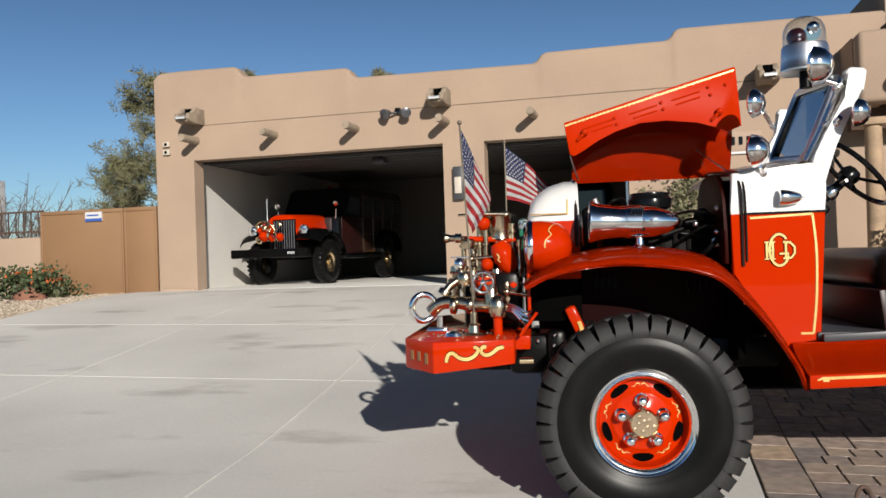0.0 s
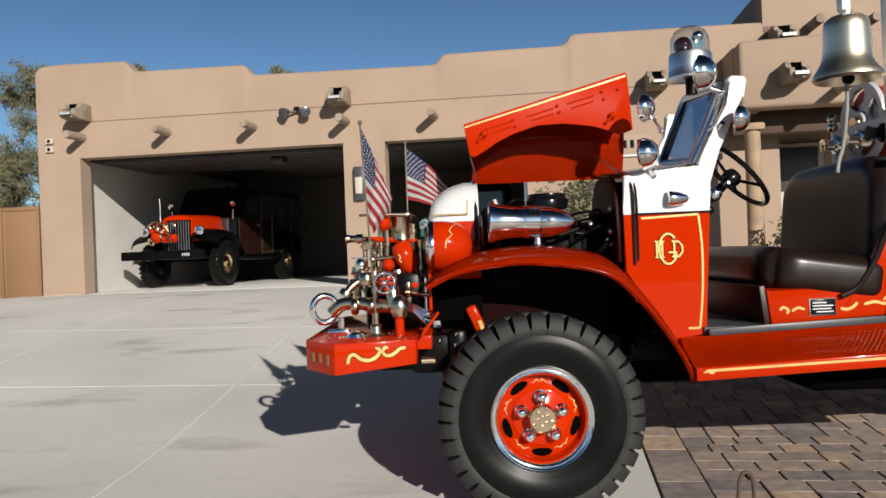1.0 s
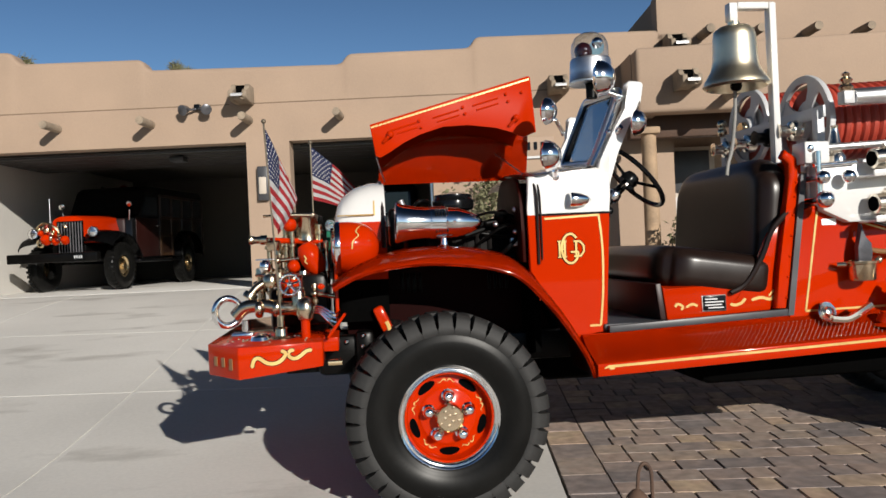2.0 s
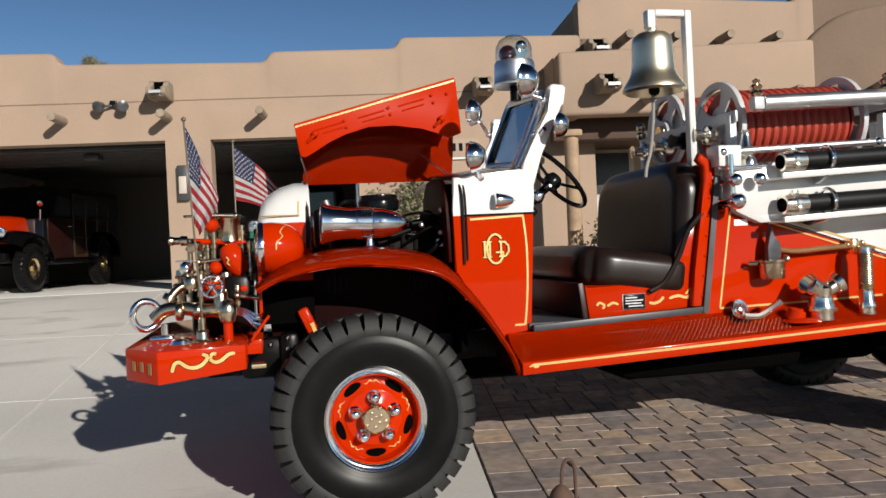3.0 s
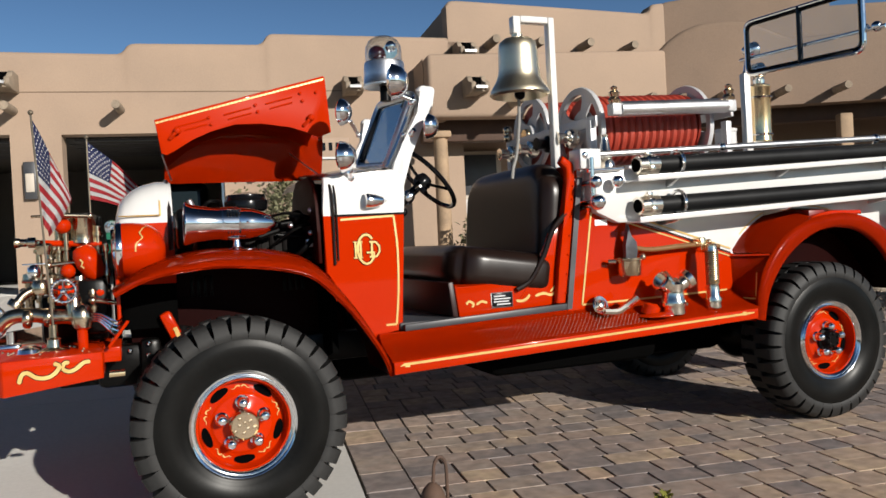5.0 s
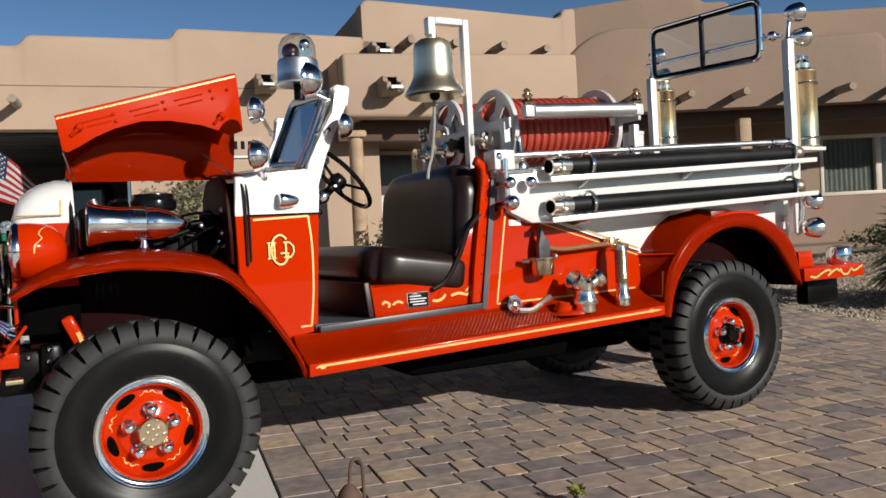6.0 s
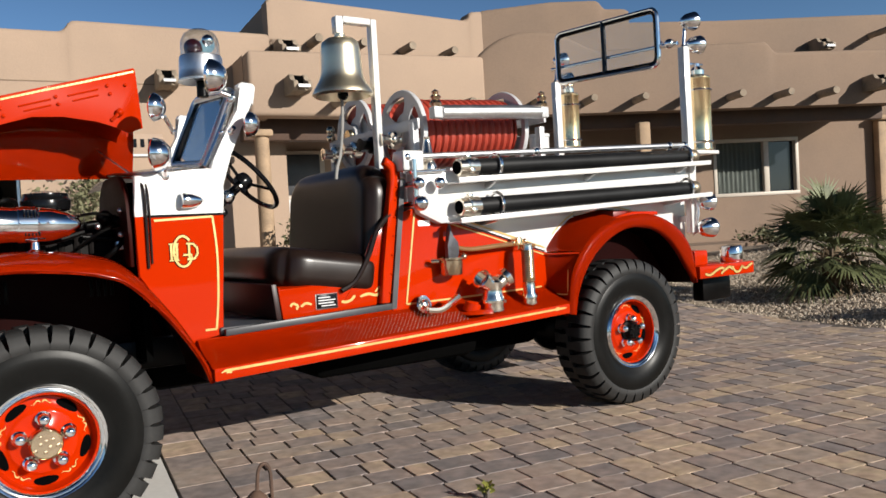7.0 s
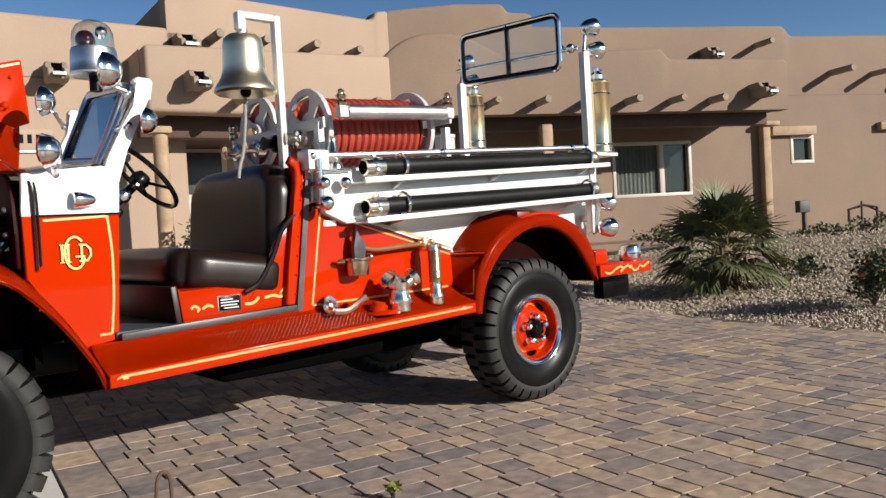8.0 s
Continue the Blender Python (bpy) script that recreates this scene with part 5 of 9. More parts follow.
for pts in ([(0.535, 1.252), (0.80, 1.262)], [(0.80, 1.262), (0.812, 1.10), (0.806, 0.90), (0.788, 0.735)], [(0.788, 0.735), (0.735, 0.735)]):
    bm = B()
    n = 12
    c2 = [Vector((p.x, 0, p.z)) for p in curve_pts([(x, 0, z) for x, z in pts], 8)]
    ribbon(bm, [(p.x, p.z) for p in c2], 0.010, YS)
    part("gold_border", bm, GOLD, cowl)
bm = B()
ribbon(bm, [(0.50, 1.272), (0.862, 1.2725)], 0.010, YS)
part("black_pinstripe", bm, BLACK, cowl)
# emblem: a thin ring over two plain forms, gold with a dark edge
def emblem(w, depth):
    bm = B()
    ring = [(0.655 + 0.050 * math.cos(a), 1.105 + 0.083 * math.sin(a)) for a in [0.75 + k * (2 * math.pi - 1.25) / 28 for k in range(29)]]
    ribbon(bm, ring, 0.010 + w, YS, depth)
    ribbon(bm, [(0.655, 1.085), (0.70, 1.085), (0.70, 1.06)], 0.008 + w, YS, depth + 0.0002)
    for x_ in (0.592, 0.622, 0.688):
        ribbon(bm, [(x_, 1.058), (x_, 1.148)], 0.009 + w, YS, depth - 0.0003)
    for z_ in (1.058, 1.148):
        for x_ in (0.592, 0.622):
            ribbon(bm, [(x_ - 0.012, z_), (x_ + 0.012, z_)], 0.004 + w, YS, depth - 0.0004)
    ribbon(bm, [(0.592, 1.103), (0.622, 1.103)], 0.006 + w, YS, depth - 0.0005)
    ribbon(bm, [(0.675, 1.146), (0.712, 1.143), (0.732, 1.12), (0.733, 1.088), (0.715, 1.062), (0.675, 1.060)], 0.009 + w, YS, depth - 0.0006)
    for v in bm.verts:
        v.co.x, v.co.z = 0.655 + (v.co.x - 0.655) * 0.84, 1.106 + (v.co.z - 1.104) * 0.84
    return bm


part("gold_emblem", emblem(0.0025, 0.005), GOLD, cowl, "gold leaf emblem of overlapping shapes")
part("emblem_shade", emblem(0.0095, 0.003), BLACK, cowl)
bm = B()
lathe(bm, [(0.034, 0.0), (0.037, 0.01), (0.034, 0.05), (0.024, 0.085), (0.0, 0.112)], (0.655, 0.262, 1.34), (1, 0.05, -0.05), 20)
box(bm, (0.66, 0.265, 1.32), (0.72, 0.288, 1.345), 0.004)
part("marker_lamp", bm, CHROME, truck, "chrome bullet marker lamp")

# ---- windshield ----
def stanchion(mirror):
    def Y(y):
        return far(y) if mirror else y
    y0, y1 = sorted((Y(0.30), Y(0.36)))
    line = [(0.80, 1.47), (0.845, 1.30), (0.856, 1.30), (0.872, 1.42), (0.905, 1.56), (0.97, 1.70), (1.045, 1.80), (1.06, 1.885), (1.045, 1.90), (0.985, 1.905), (0.965, 1.88), (0.985, 1.84), (0.96, 1.77), (0.875, 1.62), (0.83, 1.53)]
    bm = B()
    prism(bm, line, y0, y1, "y", 0.012)
    return part("windshield_stanchion", bm, WHITE, truck)


stanchion(False)
stanchion(True)
WSB, WST = Vector((0.812, 0.37, 1.505)), Vector((0.962, 0.37, 1.868))
up_ = (WST - WSB)
corner = [WSB, WST, WST + Vector((0.01, 0.58, 0.05)), WSB + Vector((0.01, 0.58, 0.05))]
bm = B()
def rounded_loop(corners, r, n=5):
    out = []
    m = len(corners)
    for i in range(m):
        p = Vector(corners[i])
        a = (Vector(corners[i - 1]) - p).normalized()
        b = (Vector(corners[(i + 1) % m]) - p).normalized()
        for k in range(n + 1):
            t = k / n
            p0, p2 = p + a * r, p + b * r
            out.append((1 - t) ** 2 * p0 + 2 * t * (1 - t) * p + t * t * p2)
    return out
tube(bm, rounded_loop(corner, 0.06), 0.026, 10, True)
windshield = part("windshield_frame", bm, STEEL, truck, "tilted chrome windshield frame")
bm = B()
lp = rounded_loop(corner, 0.06)
nrm_ = up_.cross(Vector((0, 1, 0))).normalized()
vs = [bm.verts.new(p - nrm_ * 0.002) for p in lp]
vs2 = [bm.verts.new(p + nrm_ * 0.002) for p in lp]
bm.faces.new(vs)
bm.faces.new(vs2[::-1])
for k in range(len(lp)):
    bm.faces.new((vs[k], vs2[k], vs2[(k + 1) % len(lp)], vs[(k + 1) % len(lp)]))
gl = part("windshield_glass", bm, TINTED, windshield, smooth=False)
gl.visible_shadow = False
bm = B()
tube(bm, rounded_loop([c_ + (Vector((0, 0.66, 1.71)) - Vector((0, c_.y, c_.z))) * 0.075 for c_ in corner], 0.055), 0.018, 6, True)
part("windshield_seal", bm, BLACK, windshield)
bm = B()
tube(bm, [(0.80, 0.35, 1.50), (0.86, 0.345, 1.62), (0.93, 0.34, 1.78), (0.965, 0.345, 1.86)], 0.011, 8)
ball(bm, (0.87, 0.33, 1.50), 0.024)
ball(bm, (0.885, 0.325, 1.66), 0.016)
ball(bm, (0.94, 0.33, 1.82), 0.02)
part("windshield_arm", bm, CHROME, windshield)


def bullet_lamp(name, c, way, r, length, parent, lens=None, mat=CHROME, label=""):
    bm = B()
    lathe(bm, [(r, 0), (r * 1.04, length * 0.06), (r * 1.0, length * 0.14), (r * 0.97, length * 0.3), (r * 0.82, length * 0.62), (r * 0.5, length * 0.88), (0, length)], c, Vector(way) * -1, 24, False)
    lamp = part(name, bm, mat, parent, label)
    bm = B()
    lathe(bm, [(r * 0.99, 0.002), (r * 0.7, -r * 0.18), (0, -r * 0.28)], c, Vector(way) * -1, 20, False)
    part("lens", bm, lens or LENS, lamp)
    return lamp


def mount(a, b, parent, r=0.013, mat=CHROME):
    bm = B()
    rod(bm, a, b, r)
    ball(bm, b, r * 1.5, 10, 6)
    return part("lamp_bracket", bm, mat, parent)


# lamps round the windshield
L1 = bullet_lamp("spot_lamp", (0.57, 0.30, 1.765), (-0.80, 0.60, 0.1), 0.062, 0.052, truck, CHROME, label="small chrome spot lamp")
mount((0.61, 0.28, 1.72), (0.66, 0.33, 1.66), L1, 0.009)
L2 = bullet_lamp("spot_lamp", (0.545, 0.24, 1.545), (-0.86, 0.50, 0.0), 0.072, 0.075, truck, RED_LENS, label="chrome lamp with a red lens")
mount((0.59, 0.26, 1.48), (0.60, 0.30, 1.45), L2, 0.016)
L3 = bullet_lamp("spot_lamp", (0.815, 0.25, 1.905), (-0.90, 0.43, 0.05), 0.084, 0.085, truck, CHROME, label="large chrome spot lamp")
mount((0.87, 0.33, 1.86), (0.95, 0.33, 1.83), L3, 0.014)
L4 = bullet_lamp("marker_lamp", (0.985, 0.24, 1.69), (-0.80, 0.58, 0.15), 0.060, 0.055, truck, RED_LENS, label="chrome lamp with a red lens")
mount((0.93, 0.28, 1.68), (0.92, 0.31, 1.66), L4)
# beacon
bm = B()
lathe(bm, [(0.09, 0.004), (0.116, 0.0), (0.117, 0.010), (0.112, 0.016), (0.110, 0.06), (0.106, 0.118), (0.101, 0.129), (0.095, 0.13)], (0.90, 0.62, 1.955), (0, 0, 1), 32)
beacon = part("beacon", bm, STEEL, truck, "chrome-based beacon with a clear dome")
bm = B()
lathe(bm, [(0.098, 0.0), (0.098, 0.045), (0.093, 0.08), (0.076, 0.112), (0.044, 0.132), (0.0, 0.139)], (0.90, 0.62, 2.085), (0, 0, 1), 28, False)
part("dome", bm, CLEAR_SHELL, beacon)
bm = B()
lathe(bm, [(0.04, 0), (0.035, 0.02), (0.0, 0.03)], (0.93, 0.60, 2.14), (0.5, 1, 0.1), 16)
ball(bm, (0.935, 0.60, 2.165), 0.03, 14, 8)
part("beacon_reflector", bm, CHROME, beacon)
bm = B()
ball(bm, (0.868, 0.63, 2.128), 0.047, 16, 10)
part("beacon_lamp", bm, GARNET, beacon, "dark red rotating lamp under the dome")
bm = B()
rod(bm, (0.90, 0.62, 1.88), (0.90, 0.62, 1.96), 0.03)
part("beacon_stem", bm, IRON, beacon)

# ---- open bonnet ----
def hem(x, drop=0.0):
    """A point on the raised side panel, measured down from its gold-lined upper edge."""
    return Vector((x, 0.500, 1.755 + (x + 0.264) / 0.806 * 0.224 - drop))


ARCH = [(0.505, 1.675), (0.44, 1.70), (0.366, 1.723), (0.225, 1.744), (0.099, 1.739), (-0.02, 1.703), (-0.10, 1.662), (-0.17, 1.618), (-0.215, 1.592)]
bm = B()
prism(bm, [(-0.264, 1.755), (-0.262, 1.748), (-0.24, 1.60)] + ARCH[::-1] + [(0.567, 1.698), (0.548, 1.972), (0.540, 1.979)], 0.500, 0.512, "y", 0.003)
bonnet = part("bonnet", bm, RED_FLAT, truck, "raised red bonnet half with pressed louvres and a gold edge")
bm = B()
rows = []
for x_, z_ in ARCH:
    rows.append([(x_, 0.512, z_), (x_, 0.56, z_ + 0.03), (x_, 0.66, z_ + 0.035), (x_, 0.76, z_ + 0.01), (x_, 0.80, z_ - 0.03)])
loft(bm, rows, 0.008)
part("bonnet_fold", bm, RED, bonnet)
bm = B()
rows = []
for k in range(13):
    x_ = -0.222 + 0.80 * k / 12
    zt = 1.72 + 0.06 * math.sin(math.pi * k / 12) + 0.04 * k / 12
    rows.append([(x_ + 0.01 * v, 0.83 - 0.05 * math.sin(v * 1.9), 1.486 + (zt - 1.486) * v) for v in [q / 8 for q in range(9)]])
loft(bm, rows, 0.008)
part("bonnet_top_panel", bm, RED, bonnet)
bm = B()
for k in range(40):
    pa, pb = hem(-0.258 + 0.02 * k, 0.016), hem(-0.258 + 0.02 * k + 0.0175, 0.016)
    q = [pa + Vector((0, -0.003, 0.004)), pb + Vector((0, -0.003, 0.004)), pb + Vector((0, -0.003, -0.005)), pa + Vector((0, -0.003, -0.005))]
    bm.faces.new([bm.verts.new(p) for p in q])
part("gold_edge", bm, GOLD, bonnet)
for x_, d_, ln in ((-0.16, 0.060, 0.13), (0.05, 0.062, 0.13), (0.25, 0.063, 0.13), (-0.13, 0.085, 0.10), (0.07, 0.088, 0.11), (0.27, 0.09, 0.11)):
    bm = B()
    tube(bm, [hem(x_, d_), hem(x_ + ln, d_)], 0.005, 6)
    part("louvre", bm, RED, bonnet)
for x_, d_ in ((-0.02, 0.055), (0.20, 0.055), (0.42, 0.055), (-0.01, 0.09), (0.21, 0.09), (0.43, 0.095), (0.50, 0.07)):
    bm = B()
    lathe(bm, [(0.008, 0), (0.008, 0.008), (0.004, 0.011), (0, 0.011)], hem(x_, d_), (0, -1, 0), 10)
    part("bonnet_stud", bm, RED, bonnet)
for x_, d_ in ((-0.17, 0.09), (0.46, 0.20)):
    p_ = hem(x_, d_)
    bm = B()
    tube(bm, [p_ + Vector((-0.03, -0.004, -0.025)), p_ + Vector((-0.01, -0.02, -0.005)), p_ + Vector((0.01, -0.012, 0.015))], 0.009, 8)
    ball(bm, p_ + Vector((0.005, -0.016, 0.012)), 0.018)
    part("bonnet_catch", bm, RED, bonnet)
for a_, b_ in (((0.40, 0.74, 1.62), (0.50, 0.50, 1.48)), ((-0.19, 0.79, 1.50), (-0.235, 0.56, 1.60))):
    bm = B()
    rod(bm, a_, b_, 0.004)
    part("prop_rod", bm, STEEL, bonnet)
# ---- cab floor, seat ----
bm = B()
box(bm, (0.80, 0.27, 0.70), (1.80, far(0.27), 0.74), 0.01)
part("cab_floor", bm, GREY_TRIM, truck)
bm = B()
prism(bm, [(0.815, 0.700), (1.715, 0.733), (1.715, 0.766), (0.815, 0.733)], 0.235, 0.262, "y", 0.004)
part("door_opening_seal", bm, GREY_TRIM, truck, "grey rubber trim along the cab opening")
bm = B()
prism(bm, [(1.12, 0.735), (1.70, 0.762), (1.735, 0.985), (1.665, 0.975), (1.60, 0.888), (1.10, 0.902)], 0.285, far(0.285), "y", 0.012)
seat_base = part("seat_base", bm, RED, truck)
# dark panel added over the seat base front to give its shade
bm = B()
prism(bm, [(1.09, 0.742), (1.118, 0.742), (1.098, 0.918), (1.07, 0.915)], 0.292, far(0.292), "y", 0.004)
part("seat_shade_panel", bm, RED_SHADED, truck, "panel added under the seat front, red darkened for shade")
for pts, wd in (([(1.16, 0.80), (1.175, 0.815), (1.20, 0.80), (1.19, 0.785)], 0.012), ([(1.215, 0.795), (1.245, 0.81), (1.275, 0.80)], 0.012),
                ([(1.44, 0.80), (1.47, 0.795), (1.50, 0.805), (1.52, 0.825)], 0.014), ([(1.55, 0.815), (1.60, 0.825), (1.65, 0.815), (1.69, 0.85)], 0.014),
                ([(1.64, 0.83), (1.675, 0.86), (1.71, 0.84), (1.68, 0.815)], 0.010), ([(1.69, 0.85), (1.705, 0.90), (1.70, 0.94)], 0.010)):
    bm = B()
    c2 = curve_pts([(x, 0, z) for x, z in pts], 5)
    ribbon(bm, [(p.x, p.z) for p in c2], wd, 0.285, 0.003, 0.3)
    part("gold_scroll", bm, GOLD, seat_base)
bm = B()
box(bm, (1.30, 0.279, 0.775), (1.415, 0.285, 0.845), 0.002)
plate = part("data_plate", bm, BLACK, seat_base, "small dark data plate with illegible silver lines")
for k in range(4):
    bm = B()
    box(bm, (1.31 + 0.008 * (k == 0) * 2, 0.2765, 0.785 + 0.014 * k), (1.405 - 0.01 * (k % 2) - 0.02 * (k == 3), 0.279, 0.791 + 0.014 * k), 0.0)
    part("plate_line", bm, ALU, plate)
bm = B()
tube(bm, [(1.298, 0.281, 0.773), (1.417, 0.281, 0.773), (1.417, 0.281, 0.847), (1.298, 0.281, 0.847)], 0.003, 5, True)
part("plate_edge", bm, STEEL, plate)


def cushion(name, centre, size, tilt, r, label, round_top=0.0, round_front=0.0):
    """A puffed cushion: a box with a large bevel, swollen in the middle; its upper corners may be rounded off."""
    bm = B()
    lo, hi = [-s_ / 2 for s_ in size], [s_ / 2 for s_ in size]
    box(bm, lo, hi, r, None, 5)
    bmesh.ops.subdivide_edges(bm, edges=[e for e in bm.edges if e.calc_length() > 0.15], cuts=14, use_grid_fill=True)
    for v in bm.verts:
        f = [max(0.0, 1 - (abs(v.co[i]) / (size[i] / 2)) ** 4) for i in range(3)]
        for i in range(3):
            j, k = (i + 1) % 3, (i + 2) % 3
            if abs(v.co[i]) > size[i] * 0.40:
                v.co[i] += math.copysign(0.014 * f[j] * f[k], v.co[i])
    cy, cz = size[1] / 2 - round_top, size[2] / 2 - round_top
    for v in bm.verts if round_top else ():
        dy, dz = abs(v.co.y) - cy, v.co.z - cz
        if dy > 0 and dz > 0:
            k = max(dy, dz) / math.hypot(dy, dz)
            v.co.y, v.co.z = math.copysign(cy + dy * k, v.co.y), cz + dz * k
    cx, cy = size[0] / 2 - round_front, size[1] / 2 - round_front
    for v in bm.verts if round_front else ():
        dx, dy = -v.co.x - cx, abs(v.co.y) - cy
        if dx > 0 and dy > 0:
            k = max(dx, dy) / math.hypot(dx, dy)
            v.co.x, v.co.y = -cx - dx * k, math.copysign(cy + dy * k, v.co.y)
    m = pose(*centre, 0, tilt, 0)
    for v in bm.verts:
        v.co = m @ v.co
    return part(name, bm, LEATHER, truck, label, angle=60)


cushion("seat_cushion", (1.39, YC, 0.960), (0.56, 1.145, 0.200), 9.0, 0.062, "thick dark brown vinyl seat cushion", 0.0, 0.15)
cushion("seat_backrest", (1.715, YC, 1.225), (0.16, 1.07, 0.57), 5, 0.066, "tall dark brown vinyl seat backrest", 0.17)
bm = B()
prism(bm, [(1.44, 0.79), (1.52, 0.885), (1.59, 1.00), (1.65, 1.13), (1.72, 1.20), (1.74, 1.20), (1.69, 0.79)], 0.284, 0.312, "y", 0.008)
part("seat_side", bm, RED, truck)
bm = B()
tube(bm, curve_pts([(1.44, 0.27, 0.855), (1.52, 0.265, 0.90), (1.60, 0.262, 1.02), (1.66, 0.262, 1.15), (1.74, 0.258, 1.235)], 6), 0.014, 8)
part("seat_arm_rail", bm, LEATHER, truck, "curved leather-wrapped grab rail")
bm = B()
edge_a = [(1.655, 0.77), (1.680, 0.95), (1.722, 1.20), (1.752, 1.40), (1.752, 1.47), (1.72, 1.505)]
edge_b = [(1.713, 0.77), (1.737, 0.95), (1.772, 1.20), (1.804, 1.42), (1.80, 1.50), (1.74, 1.54)]
ring_ = []
for (xa, za), (xb, zb) in zip(edge_a, edge_b):
    ring_.append([bm.verts.new(p) for p in ((xa, 0.246, za), (xb, 0.246, zb), (xb, 0.30, zb), (xa, 0.30, za))])
for p_, q_ in zip(ring_, ring_[1:]):
    for k in range(4):
        bm.faces.new((p_[k], p_[(k + 1) % 4], q_[(k + 1) % 4], q_[k]))
bm.faces.new(ring_[0])
bm.faces.new(ring_[-1][::-1])
bevel(bm, [e for e in bm.edges if abs(e.verts[0].co.y - e.verts[1].co.y) < 0.01 and abs(e.verts[0].co.z - e.verts[1].co.z) > 0.02], 0.016, 3)
pillar = part("cab_pillar", bm, RED, truck, "red pillar behind the seat", angle=65)
bm = B()
prism(bm, [(1.708, 0.735), (1.738, 0.735), (1.836, 1.42), (1.806, 1.42)], 0.232, 0.252, "y")
part("pillar_seal", bm, GREY_TRIM, truck)
for z_ in (0.82, 0.92, 1.02, 1.12, 1.22, 1.31, 1.38):
    bm = B()
    ball(bm, (1.703 + (z_ - 0.77) * 0.135, 0.245, z_), 0.0065, 8, 5)
    part("rivet", bm, RED, pillar)
bm = B()
box(bm, (1.82, 0.30, 0.75), (1.85, far(0.30), 1.50), 0.01)
part("cab_back_panel", bm, RED, truck)

# ---- steering ----
SC, SN = Vector((1.10, 0.62, 1.465)), Vector((0.50, 0.0, 0.45)).normalized()
sx_, sy_ = frame_of(SN)[:2]
bm = B()
tube(bm, [SC + (sx_ * math.cos(a) + sy_ * math.sin(a)) * 0.205 for a in [2 * math.pi * k / 40 for k in range(40)]], 0.013, 8, True)
steer = part("steering_wheel", bm, BLACK, truck, "large black three-spoke steering wheel")
bm = B()
for k in range(3):
    a = 2 * math.pi * k / 3 + 0.5
    rod(bm, SC - SN * 0.03, SC + (sx_ * math.cos(a) + sy_ * math.sin(a)) * 0.2, 0.009, 6)
lathe(bm, [(0.045, -0.05), (0.05, -0.02), (0.035, 0.01), (0, 0.015)], SC, SN, 16)
part("spokes", bm, BLACK, steer)
bm = B()
rod(bm, SC, SC - SN * 0.55, 0.024, 12)
rod(bm, SC - SN * 0.1, SC - SN * 0.1 + Vector((0.0, -0.12, 0.02)), 0.008, 6)
part("steering_column", bm, BLACK, steer)
bm = B()
lathe(bm, [(0.032, 0), (0.04, 0.02), (0.032, 0.05)], SC - SN * 0.17, SN, 14)
part("column_clamp", bm, CHROME, steer)
bm = B()
tube(bm, [(0.90, 0.6, 0.75), (0.93, 0.6, 1.2), (0.96, 0.6, 1.28)], 0.01, 8)
ball(bm, (0.96, 0.6, 1.29), 0.022)
part("gear_lever", bm, BLACK, truck)


# ---- running boards and hose body ----
def rk(x):
    """The body sits a little higher towards the back."""
    return 0.038 * (x - 0.7)


def sloped(lo, hi, w, parent, name, mat, label="", mirror=False):
    """A bevelled box that follows the body's rake along x."""
    bm = B()
    y0, y1 = (far(hi[1]), far(lo[1])) if mirror else (lo[1], hi[1])
    box(bm, (lo[0], y0, lo[2]), (hi[0], y1, hi[2]), w)
    for v in bm.verts:
        v.co.z += rk(v.co.x)
    return part(name, bm, mat, parent, label)


